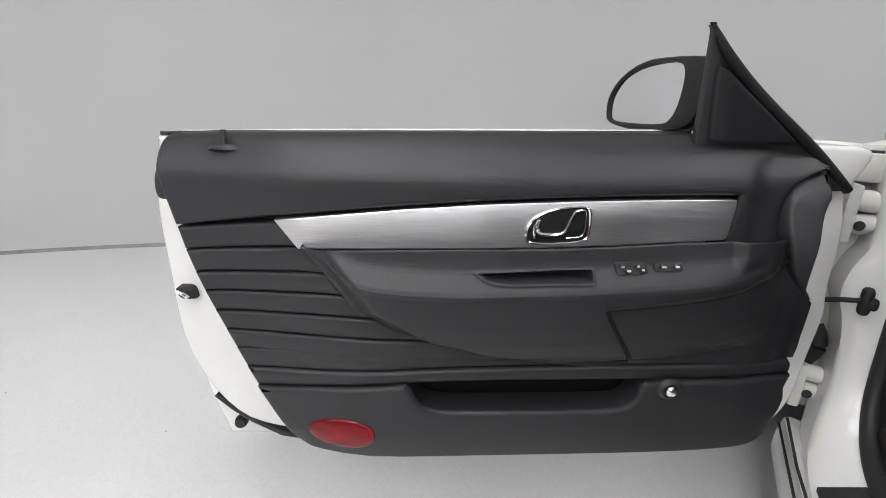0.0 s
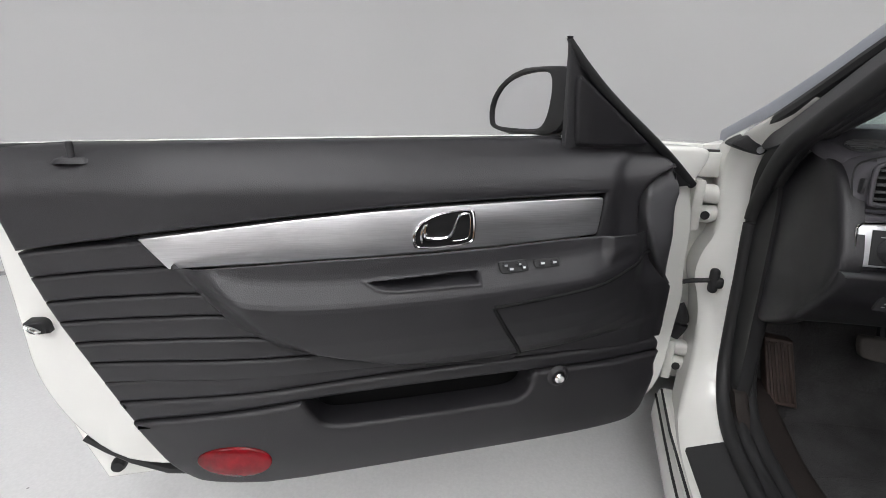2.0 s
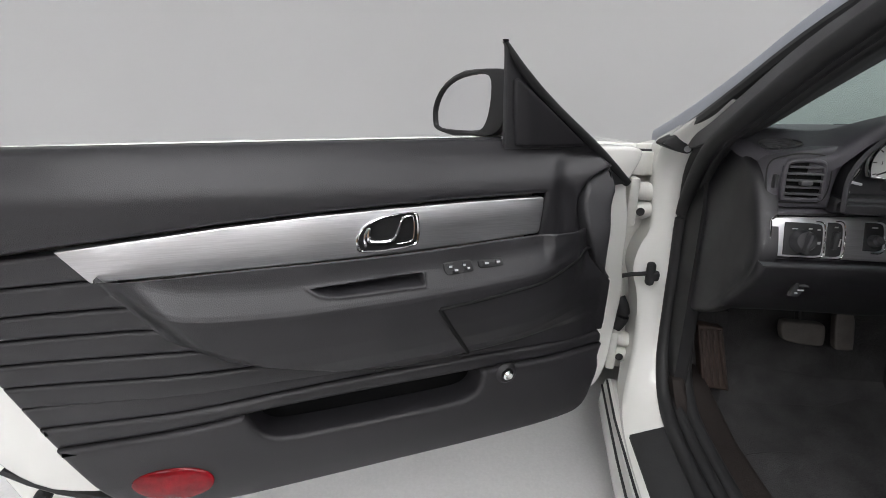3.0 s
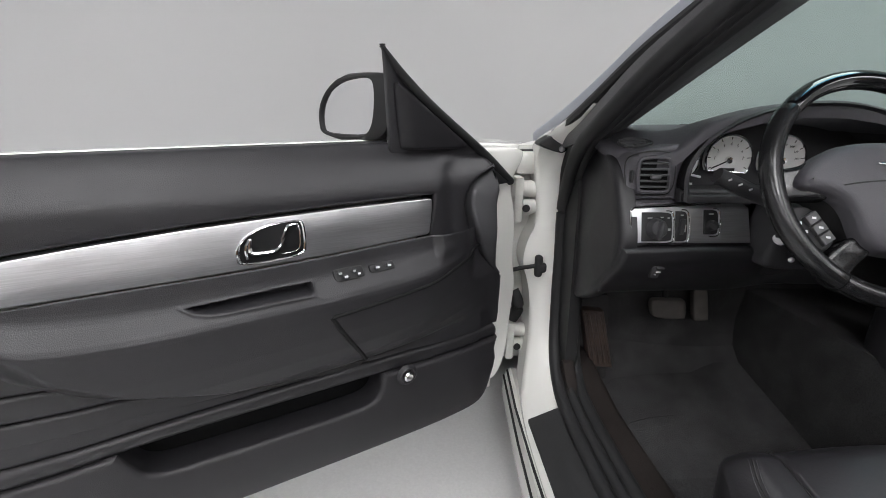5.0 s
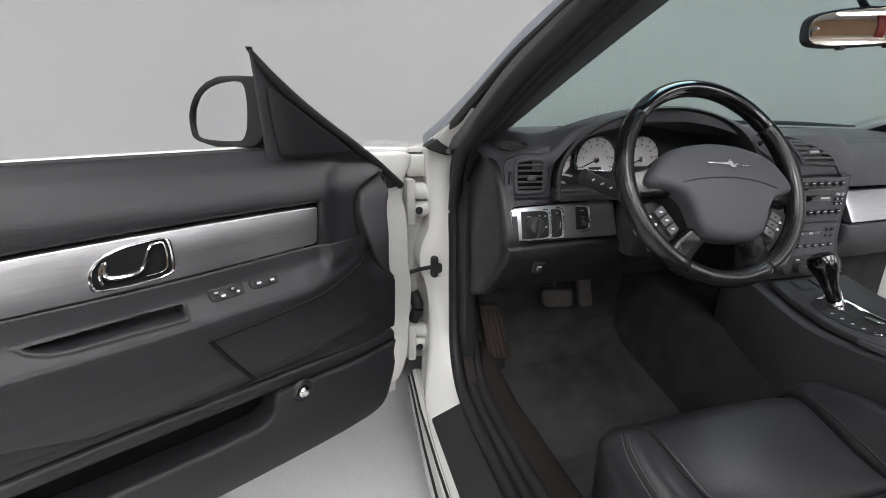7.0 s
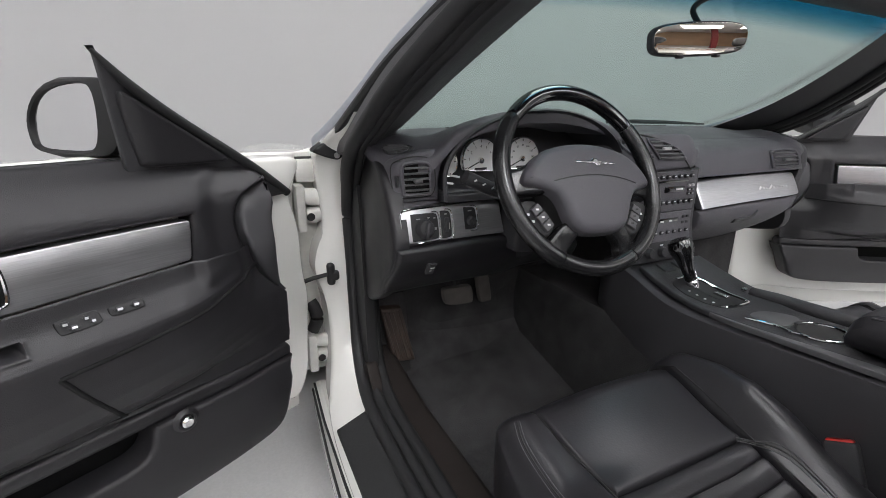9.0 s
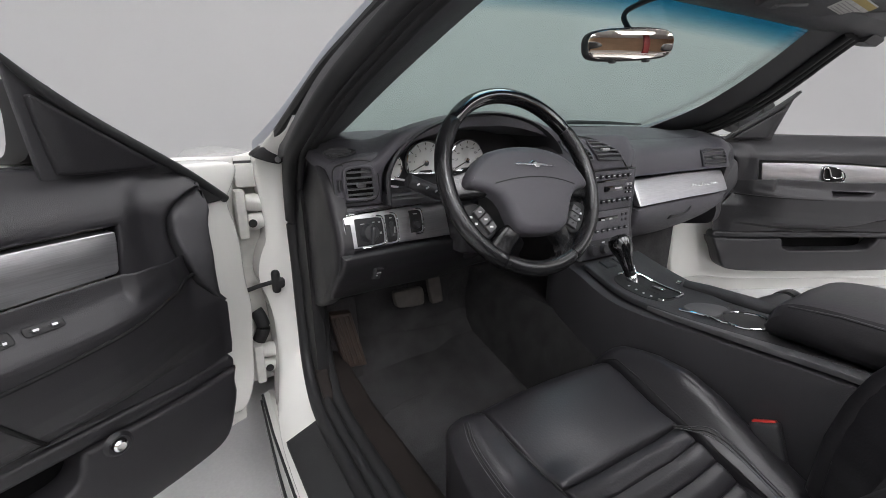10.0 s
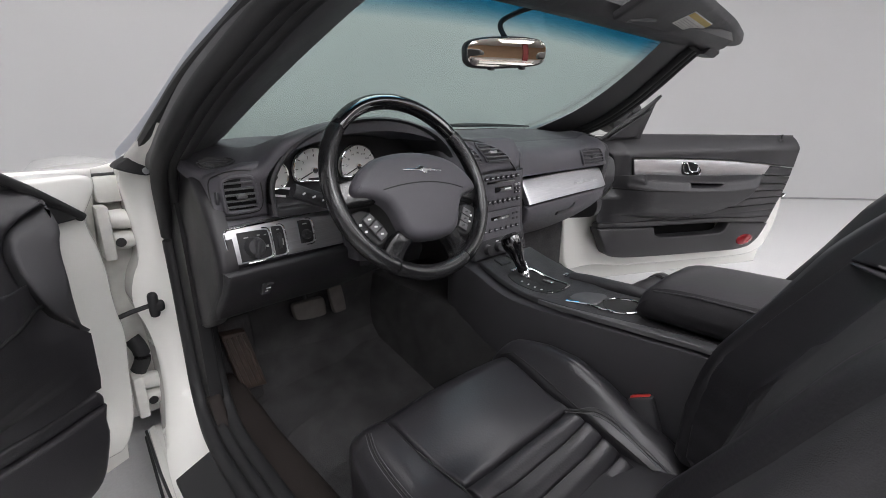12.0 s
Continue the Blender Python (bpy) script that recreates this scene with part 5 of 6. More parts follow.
    for out in ([(-0.150, 0.898), (-0.117, 0.893), (-0.098, 0.874), (-0.080, 0.8485), (-0.080, 0.8485), (-0.118, 0.8455), (-0.118, 0.8455), (-0.150, 0.874)],
                [(-0.0895, 0.8955), (-0.0895, 0.8955), (-0.041, 0.890), (0.002, 0.871), (0.028, 0.846), (0.028, 0.846), (-0.063, 0.850), (-0.063, 0.850), (-0.080, 0.872)]):
        shaped_vent(dash, out)
    brow = chaikin([(-0.176, 0.9035), (-0.134, 0.9055), (-0.088, 0.902), (-0.038, 0.890), (0.006, 0.869), (0.032, 0.843), (0.056, 0.820)], 2, False)
    part("brow_line", sweep([dash_face(x, z, centre_face(x, z) - 0.0012) for x, z in brow], 0.0022, 6), INK, dash, "dark shut line arched over the centre vents")
    air_vent(dash, 0.470, 0.600, 0.800, 0.850, 0.0, 4, -0.25, face=lambda x, z: 0.016 - 0.012 * S(z, 0.82, 0.86))
    for s in (-1, 1):
        mid, along, across = Vector((-0.657, 1.000)), Vector((0.90, -0.43)), Vector((0.43, 0.90))

        def spot(p, q):
            v = mid + along * p * 0.70 + across * q * 0.72
            return s * v.x, v.y
        de = [spot(p, q) for p, q in ((-0.045, 0.006), (-0.03, 0.026), (0.0, 0.032), (0.035, 0.022), (0.046, 0.004), (0.02, -0.018), (-0.015, -0.034), (-0.035, -0.022))]
        dv = part("demister_vent", field(de, lambda x, y: dash_z(x, y) + 0.002, lambda x, y, c: Vector((x, y, c)), 0.006, 0.0015, 0.02), INK, dash, "small oval demister grille")
        for k in range(5):
            q0 = 0.022 - 0.0115 * k
            half = (0.026, 0.036, 0.036, 0.024, 0.012)[k]
            path = [spot(-0.004 - 0.002 * k + half * e, q0 - 0.006 * e * e) for e in (-1, -0.5, 0, 0.5, 1)]
            part("rib", sweep([(x, y, dash_z(x, y) + 0.0035) for x, y in path], 0.0022, 6), KEYGREY, dv)
        ring = chaikin(de, 2)
        part("grille_rim", sweep([(x, y, dash_z(x, y) + 0.002) for x, y in ring], 0.002, 6, closed=True), PLASTIC, dv)
    part("defroster_slot", field([(-0.42, 1.255), (0.42, 1.255), (0.42, 1.285), (-0.42, 1.285)], lambda x, y: dash_z(x, y) + 0.002, lambda x, y, c: Vector((x, y, c)), 0.006, 0.0015, 0.1), RUBBER, dash)

    # brushed insert with the light switches
    def ins(x, z):
        return 0.0215 + 0.018 * (0.778 - z) / 0.07
    panel = [(-0.6845, 0.767), (-0.679, 0.7735), (-0.488, 0.7835), (-0.477, 0.7825), (-0.466, 0.774), (-0.466, 0.774), (-0.460, 0.7125), (-0.460, 0.7125), (-0.6815, 0.7125), (-0.6815, 0.7125)]
    pl = part("switch_panel", field(panel, ins, dash_face, 0.02, 0.002, 0.04, smooth=1), ALUM, dash, "brushed aluminium switch panel")
    part("panel_trim", sweep([dash_face(x, z, ins(x, z) + 0.001) for x, z in ((-0.52, 0.7815), (-0.60, 0.7775), (-0.677, 0.7745), (-0.684, 0.768), (-0.6835, 0.74), (-0.6820, 0.713))], 0.0016, 8), CHROME, pl)
    for x0, x1, z0, z1 in ((-0.6636, -0.608, 0.716, 0.766), (-0.602, -0.580, 0.7165, 0.768), (-0.550, -0.523, 0.728, 0.7705)):
        o = [(x0, z0), (x0, z0), (x1 - 0.004, z0), (x1, z0 + 0.006), (x1, z1 - 0.006), (x1 - 0.005, z1), (x0, z1), (x0, z1)]
        b = part("switch_bezel", field(o, lambda x, z: ins(x, z) + 0.0015, dash_face, 0.008, 0.001, 0.03), RUBBER, pl, "black switch well")
        part("bezel_trim", sweep([dash_face(x, z, ins(x, z) + 0.002) for x, z in chaikin([(x0 + 0.01, z0 - 0.003), (x1 - 0.002, z0 - 0.003), (x1 + 0.003, z0 + 0.005), (x1 + 0.003, z1 - 0.004), (x1 - 0.003, z1 + 0.003), (x1 - 0.012, z1 + 0.003)], 2, False)], 0.0010, 8), CHROME, pl)
    part("light_knob", merged([lathe([(0.0, 0.013), (0.014, 0.012), (0.017, 0.006), (0.019, 0.0)], facing(dash_face(-0.637, 0.738, ins(0, 0.738) + 0.002), (0, -1, 0.3)), 24),
                               box(dash_face(-0.637, 0.738, ins(0, 0.738) + 0.016), (0.009, 0.014, 0.034), (0, 8, 0), 0.004)]), PLASTIC, pl, "round headlamp knob")
    part("dimmer_wheel", box(dash_face(-0.5915, 0.742, ins(0, 0.742) + 0.004), (0.009, 0.010, 0.030), bevel=0.004), PLASTIC, pl)
    part("mirror_toggle", merged([lathe([(0.0, 0.010), (0.008, 0.009), (0.010, 0.0)], facing(dash_face(-0.5365, 0.744, ins(0, 0.742) + 0.002), (0, -1, 0.3)), 18), box(dash_face(-0.5345, 0.747, ins(0, 0.745) + 0.010), (0.016, 0.006, 0.007), (0, 35, 0), 0.002)]), PLASTIC, pl)
    for x, z, w, h in ((-0.650, 0.757, 0.010, 0.002), (-0.628, 0.758, 0.006, 0.003), (-0.616, 0.757, 0.005, 0.003), (-0.617, 0.738, 0.005, 0.006), (-0.633, 0.748, 0.003, 0.010), (-0.5915, 0.762, 0.006, 0.003), (-0.538, 0.764, 0.010, 0.003), (-0.5875, 0.740, 0.002, 0.018)):
        part("mark", box(dash_face(x, z, ins(x, z) + (0.004 if z > 0.75 else 0.019 if w < 0.005 and x < -0.6 else 0.008)), (w * 0.8, 0.001, h * 0.7), bevel=0), BARGREY, pl)

    # knee panel
    def knee(x, z):
        return 0.036 + 0.012 * S(z, 0.66, 0.70) - 0.10 * S(0.68 - z, 0.0, 0.12) - 0.05 * S(x, -0.45, -0.25)
    kn = [(-0.698, 0.704), (-0.698, 0.704), (-0.447, 0.709), (-0.40, 0.70), (-0.27, 0.70), (-0.27, 0.70), (-0.15, 0.62), (-0.13, 0.57), (-0.13, 0.57), (-0.43, 0.582), (-0.60, 0.582), (-0.685, 0.575), (-0.698, 0.585)]
    kp = part("knee_panel", field(kn, knee, dash_face, 0.05, 0.010, 0.03), TRIM, dash, "dark lower dash panel")
    part("hood_release", merged([box(dash_face(-0.624, 0.655, knee(-0.62, 0.655) + 0.003), (0.018, 0.006, 0.028), (18, 6, 0), 0.003), box(dash_face(-0.619, 0.664, knee(-0.62, 0.664) + 0.004), (0.014, 0.005, 0.004), (18, 0, 0), 0.002)]), PLASTIC, kp, "hood release lever")
    for z in (0.650, 0.657):
        part("release_mark", box(dash_face(-0.622, z, knee(-0.62, z) + 0.0085), (0.009, 0.001, 0.0018), (18, 0, 0), 0), WHITE_INK, kp)

    # column shroud with stalks and key lock
    ax = Vector((0, 0.883, -0.469))
    c0 = Vector((-0.385, 0.79, 0.825))
    rings = []
    for d, r, sq in ((0.0, 0.050, 1.0), (0.03, 0.058, 1.0), (0.10, 0.066, 1.1), (0.22, 0.070, 1.15)):
        rings.append([c0 + ax * d + Vector((r * math.cos(q), 0.0, 0)) + Vector((0, 0.469, 0.883)) * (r * sq * (0.75 if math.sin(q) > 0 else 1.15) * math.sin(q)) for q in (2 * math.pi * k / 24 for k in range(24))])
    # darker material than the lower shroud: the hood's shadow is put into the colour
    part("column_shroud", loft(rings), RUBBER, dash, "steering column shroud, darkened for the shade of the gauge hood")
    part("key_lock", lathe([(0.0, 0.008), (0.010, 0.007), (0.013, 0.0)], facing((-0.447, 0.865, 0.735), (-0.6, -0.8, 0.1)), 18), SATIN, dash)
    part("shroud_screw", lathe([(0.0, 0.003), (0.004, 0.002), (0.005, 0.0)], facing((-0.43, 0.852, 0.700), (-0.5, -0.8, -0.1)), 12), SATIN, dash)
    part("lower_shroud", field([(-0.455, 0.79), (-0.455, 0.79), (-0.33, 0.79), (-0.33, 0.79), (-0.33, 0.68), (-0.35, 0.67), (-0.44, 0.672), (-0.462, 0.685)], lambda x, z: 0.075 + 0.03 * S(z, 0.68, 0.78), dash_face, 0.08, 0.012, 0.04), PLASTIC, dash)
    st = part("stalk", sweep([(-0.42, 0.845, 0.780), (-0.480, 0.845, 0.795), (-0.545, 0.848, 0.822), (-0.588, 0.851, 0.842)], [0.009, 0.011, 0.013, 0.0125], 14), PLASTIC, dash, "black turn signal stalk with white marks")
    for k, (u, w) in enumerate(((0.3, 0.010), (0.55, 0.012), (0.8, 0.010))):
        p = Vector((-0.520, 0.845, 0.813)).lerp(Vector((-0.588, 0.851, 0.842)), u)
        part("mark", box((p.x, p.y - 0.0125, p.z), (w * 0.55, 0.001, 0.0028), (0, -22, 0), 0), WHITE_INK, st)
    part("stalk", sweep([(-0.33, 0.840, 0.830), (-0.285, 0.84, 0.836), (-0.235, 0.845, 0.845)], [0.009, 0.010, 0.012], 14), PLASTIC, dash)

    # centre stack: radio, climate
    def st_c(x, z):
        return 0.060 + 0.022 * S(0.70 - z, 0.0, 0.14)
    sk = [(-0.098, 0.822), (-0.098, 0.822), (0.098, 0.822), (0.098, 0.822), (0.102, 0.70), (0.104, 0.60), (0.104, 0.60), (-0.104, 0.60), (-0.104, 0.60), (-0.102, 0.70)]
    stk = part("radio_panel", field(sk, st_c, dash_face, 0.08, 0.006, 0.04), PLASTIC, dash, "dark centre stack with radio and climate controls")
    for z0, z1 in ((0.722, 0.818), (0.648, 0.718)):
        part("faceplate", field([(-0.086, z0), (-0.086, z0), (0.086, z0), (0.086, z0), (0.086, z1), (0.086, z1), (-0.086, z1), (-0.086, z1)], lambda x, z: st_c(x, z) + 0.003, dash_face, 0.01, 0.002, 0.05), DASHSKIN, stk)
    part("display", box(dash_face(0.010, 0.775, st_c(0, 0.775) + 0.003), (0.070, 0.004, 0.014), bevel=0.001), GLOSS, stk)
    part("tape_slot", box(dash_face(0.0, 0.795, st_c(0, 0.795) + 0.003), (0.11, 0.004, 0.006), bevel=0.001), GLOSS, stk)
    part("display", box(dash_face(0.0, 0.697, st_c(0, 0.697) + 0.003), (0.075, 0.004, 0.014), bevel=0.001), GLOSS, stk)
    rows = ((0.806, 7, 0.0055, 0.062), (0.744, 8, 0.0062, 0.070), (0.670, 7, 0.0052, 0.066))
    for z, n, r, w in rows:
        for k in range(n):
            part("button", lathe([(0.0, 0.006), (r * 0.8, 0.006), (r, 0.003), (r, 0.0)], facing(dash_face(-w + 2 * w * k / (n - 1), z, st_c(0, z) + 0.003), (0, -1, 0)), 14), PLASTIC, stk)
            part("mark", box(dash_face(-w + 2 * w * k / (n - 1), z + r * 0.3, st_c(0, z) + 0.0095), (r * 1.1, 0.001, 0.0016), bevel=0), WHITE_INK, stk)
    for j, z in enumerate((0.782, 0.772, 0.762)):
        for x in (0.060, 0.073):
            part("key", box(dash_face(x, z, st_c(0, z) + 0.004), (0.009, 0.005, 0.0065), bevel=0.0012), SATIN if j == 0 else PLASTIC, stk)
            part("mark", box(dash_face(x, z, st_c(0, z) + 0.007), (0.004, 0.001, 0.002), bevel=0), WHITE_INK, stk)
    for x in (-0.072, 0.055, 0.070):
        for z in (0.690, 0.704):
            part("key", box(dash_face(x, z, st_c(0, z) + 0.004), (0.010, 0.005, 0.007), bevel=0.0012), PLASTIC, stk)
    for x, w in ((-0.02, 0.012), (0.010, 0.010)):
        part("readout", box(dash_face(x, 0.697, st_c(0, 0.697) + 0.0055), (w, 0.0008, 0.004), bevel=0), WHITE_INK, stk)
    part("readout", box(dash_face(0.025, 0.775, st_c(0, 0.775) + 0.0055), (0.024, 0.0008, 0.004), bevel=0), WHITE_INK, stk)
    for x in (-0.060, -0.018, 0.040):
        part("climate_knob", lathe([(0.0, 0.012), (0.011, 0.011), (0.013, 0.003), (0.014, 0.0)], facing(dash_face(x, 0.624, st_c(x, 0.624) + 0.002), (0, -1, 0.2)), 20), PLASTIC, stk)
    for x, z, w in ((-0.018, 0.640, 0.010), (0.012, 0.640, 0.008), (0.012, 0.624, 0.008), (0.040, 0.640, 0.010), (0.045, 0.608, 0.022)):
        part("mark", box(dash_face(x, z, st_c(x, z) + 0.003), (w, 0.001, 0.003), bevel=0), WHITE_INK, stk)

    # passenger side: brushed insert and glove box
    def gi(x, z):
        return 0.010 + 0.040 * (0.782 - z) / 0.07 - 0.015 * S(x, 0.5, 0.7)
    gp = part("dash_insert", field([(0.150, 0.778), (0.150, 0.778), (0.40, 0.784), (0.608, 0.781), (0.616, 0.776), (0.618, 0.765), (0.612, 0.722), (0.602, 0.717), (0.40, 0.717), (0.148, 0.710), (0.148, 0.710)], gi, dash_face, 0.02, 0.003, 0.04), ALUM, dash, "brushed aluminium insert with flowing script")
    for k in range(9):
        x = 0.412 + 0.017 * k
        part("script_bar", box(dash_face(x, 0.745 + 0.002 * math.sin(k * 2.3), gi(x, 0.745) + 0.0012), (0.013 if k % 3 else 0.009, 0.001, 0.004 if k not in (0, 3) else 0.015), (0, 24, 0), 0), CHROME, gp)

    def gl(x, z):
        return 0.046 - 0.07 * S(0.68 - z, 0.0, 0.10) - 0.02 * S(x, 0.45, 0.66)
    gb = part("glove_box", field([(0.140, 0.704), (0.140, 0.704), (0.40, 0.7105), (0.632, 0.7105), (0.632, 0.7105), (0.60, 0.678), (0.50, 0.632), (0.42, 0.606), (0.30, 0.596), (0.148, 0.600), (0.148, 0.600)], gl, dash_face, 0.06, 0.008, 0.03), DASHSKIN, dash, "charcoal glove box lid")
    part("latch", merged([field([(x - 0.055, z) for x, z in ((0.36, 0.668), (0.36, 0.668), (0.43, 0.672), (0.452, 0.688), (0.452, 0.688), (0.44, 0.664), (0.42, 0.655), (0.36, 0.656), (0.36, 0.656))], lambda x, z: gl(x, z) + 0.003, dash_face, 0.008, 0.002, 0.03)]), PLASTIC, gb, "glove box latch")
    part("side_trim", field([(0.636, 0.785), (0.636, 0.785), (0.680, 0.785), (0.680, 0.785), (0.675, 0.66), (0.64, 0.64), (0.60, 0.66), (0.628, 0.712)], lambda x, z: 0.0, dash_face, 0.06, 0.010, 0.03), PLASTIC, dash)
    part("under_cover", field([(0.12, 0.62), (0.12, 0.62), (0.60, 0.63), (0.60, 0.63), (0.60, 0.40), (0.60, 0.40), (0.12, 0.40), (0.12, 0.40)], lambda x, z: -0.12, dash_face, 0.02, 0.004, 0.1), CARPET, dash)
    return dash


def numeral(text, at, size, parent, ink=None):
    """A figure on the dial, laid flat against its face."""
    cu = bpy.data.curves.new("numeral", "FONT")
    cu.body, cu.size, cu.align_x, cu.align_y, cu.extrude, cu.resolution_u = text, size, "CENTER", "CENTER", 0.0002, 1
    ob = new("numeral", cu)
    me = bpy.data.meshes.new_from_object(ob)
    bpy.data.objects.remove(ob)
    me.materials.clear()
    me.materials.append(ink or INK)
    o2 = new("numeral", me)
    o2.parent = parent
    o2.matrix_basis = Matrix.Translation(at - AT[parent.name]) @ pose(0, 0, 0, 90, 0, 0)
    return o2


dashboard()


# ---------------------------------------------------------------- steering wheel, mirror, visors, pedals
def steering_wheel():
    at = Vector((-0.391, 0.773, 0.840))
    m = Matrix.Translation(at) @ pose(0, 0, 0, 62, 0, 0) @ pose(0, 0, 0, 0, 0, -5)
    wh = thing("steering_wheel", at, "four-spoke steering wheel, black leather and gloss lacquer rim", "steering wheel")
    R = 0.1665
    nrm = m.to_3x3() @ Vector((0, 0, 1))

    def local(x, y, c):
        return m @ Vector((x, y, c))
    for nm, a0, a1, mat, lab, r in (("rim_top", 39, 141, GLOSS, "gloss black lacquered upper rim", 0.0146), ("rim_side", 141, 242, RIMLEATHER, "black leather rim grip", 0.0152), ("rim_bottom", 242, 298, RIMLEATHER, "leather lower rim", 0.0148), ("rim_side", 298, 399, RIMLEATHER, "black leather rim grip", 0.0152)):
        n = 34
        path = ring_path(m, R, n, a0 + 0.3, a1 - 0.3)
        part(nm, sweep(path, [r * (0.93 if k in (0, n) else 1.0) for k in range(n + 1)], 14, up=nrm), mat, wh, lab)
    # spokes
    for pts, c in (([(-0.165, 0.012), (-0.13, 0.012), (-0.10, 0.03), (-0.08, -0.03), (-0.105, -0.036), (-0.135, -0.034), (-0.163, -0.042)], 0.004),
                   ([(0.165, 0.012), (0.13, 0.010), (0.10, 0.03), (0.08, -0.03), (0.105, -0.036), (0.135, -0.034), (0.163, -0.042)], 0.004),
                   ([(-0.105, -0.130), (-0.085, -0.105), (-0.06, -0.08), (-0.03, -0.10), (-0.058, -0.128), (-0.062, -0.155), (-0.075, -0.158)], 0.002),
                   ([(0.105, -0.130), (0.085, -0.105), (0.06, -0.08), (0.03, -0.10), (0.058, -0.128), (0.062, -0.155), (0.075, -0.158)], 0.002)):
        part("spoke", field(pts, lambda x, y: c + 0.010 - 0.016 * S(math.hypot(x, y), 0.10, 0.165), local, 0.022, 0.007, 0.02), RIMLEATHER, wh)
    # keys and dark pads beside the hub
    for s in (-1, 1):
        pad = [(s * x, y) for x, y in ((-0.140, -0.046), (-0.108, -0.040), (-0.072, -0.082), (-0.090, -0.108), (-0.112, -0.104), (-0.138, -0.080), (-0.150, -0.062))]
        kp = part("key_pad", field(pad, lambda x, y: -0.003, local, 0.016, 0.004, 0.02), RUBBER, wh, "dark switch pad")
        for k in range(3):
            p0, p1 = Vector((-0.108, -0.049)), Vector((-0.081, -0.089))
            d = (p1 - p0) / 3
            n2 = Vector((d.y, -d.x)).normalized() * 0.020
            a, b = p0 + d * k + d * 0.05, p0 + d * (k + 0.95)
            q = [(s * v.x, v.y) for v in (a, b, b + n2, a + n2)]
            key = part("key", field([w for w in q for _ in (0, 1)], lambda x, y: 0.004, local, 0.008, 0.0015, 0.02), KEYGREY, kp)
            c = sum((Vector(w) for w in q), Vector((0, 0))) / 4
            part("mark", bar_on(m @ Matrix.Translation((c.x, c.y, 0.0042)), 0, 0, 0.006, 0.003), WHITE_INK if s > 0 else INK, key)
        for k in range(2):
            part("mark", bar_on(m @ Matrix.Translation((s * (-0.127 + 0.008 * k), -0.068 - 0.012 * k, -0.0028)), 0, 0, 0.005, 0.004), WHITE_INK, kp)
    # hub
    half = [(0.0, 0.056), (0.078, 0.046), (0.112, 0.026), (0.138, -0.004), (0.138, -0.022), (0.112, -0.026), (0.088, -0.036), (0.074, -0.055), (0.066, -0.080), (0.056, -0.098), (0.036, -0.108), (0.0, -0.110)]
    hub = [(-x, y) for x, y in reversed(half)] + half[1:-1]

    def dome(x, y):
        return 0.020 + 0.020 * max(0.0, 1 - (x / 0.15) ** 2 - ((y + 0.025) / 0.11) ** 2)
    hb = part("airbag_cover", field(hub, dome, local, 0.03, 0.012, 0.008), DASHSKIN, wh, "padded charcoal hub cover")
    part("seam", sweep([local(x, -0.010 - 1.3 * x * x, dome(x, -0.010 - 1.3 * x * x)) for x in (-0.09 + 0.18 * k / 20 for k in range(21))], 0.0011, 6), RUBBER, hb)
    wing = [(x, y - 0.007) for x, y in ((-0.043, 0.0185), (-0.043, 0.0215), (-0.012, 0.0225), (-0.006, 0.027), (0.003, 0.027), (0.004, 0.0225), (0.043, 0.0200), (0.043, 0.0180), (0.008, 0.0170), (0.006, 0.013), (-0.001, 0.013), (-0.004, 0.0175))]
    part("emblem", field([w for w in wing for _ in (0, 1)], lambda x, y: dome(x, y) + 0.0035, local, 0.006, 0.0008, 0.03, smooth=1), CHROME, hb, "slim chrome winged emblem")
    return wh


steering_wheel()


def rear_mirror():
    at = Vector((-0.143, 0.765, 1.083))
    mir = thing("rear_view_mirror", at, "oval black rear-view mirror hung from the windscreen", "mirror")
    m = Matrix.Translation(at) @ pose(0, 0, 0, 90, 0, 0) @ pose(0, 0, 0, 0, -20, 0) @ pose(0, 0, 0, 1.7, 0, 0) @ pose(0, 0, 0, 0, 0, 3)
    out = [(x * 0.74, y) for x, y in ((-0.128, 0.0), (-0.126, 0.018), (-0.10, 0.029), (0.0, 0.033), (0.10, 0.029), (0.128, 0.018), (0.131, 0.0), (0.125, -0.017), (0.10, -0.026), (0.0, -0.029), (-0.10, -0.027), (-0.124, -0.018))]

    def local(x, y, c):
        return m @ Vector((x, y, c))
    sh = part("shell", field(out, lambda x, y: 0.0, local, 0.018, 0.005, 0.05), PLASTIC, mir, "black mirror shell")
    ins = [(x * 0.96, y * 0.90) for x, y in out]
    part("mirror_pane", field(ins, lambda x, y: 0.0015, local, 0.002, 0.0005, 0.2), AMBER_MIRROR, mir, "mirror glass")
    part("button", box(local(-0.035, -0.029, -0.004), (0.012, 0.012, 0.006), bevel=0.002), PLASTIC, mir)
    part("button", box(local(0.038, -0.029, -0.004), (0.012, 0.012, 0.006), bevel=0.002), PLASTIC, mir)
    part("stem", sweep(chaikin([tuple(local(0.02, 0.02, -0.02)), (-0.112, 0.80, 1.12), (-0.112, 0.82, 1.15), (-0.075, 0.80, 1.172), (-0.04, 0.775, 1.185)], 3, False), 0.0055, 10), RUBBER, mir, "thin black stem and cable")


rear_mirror()


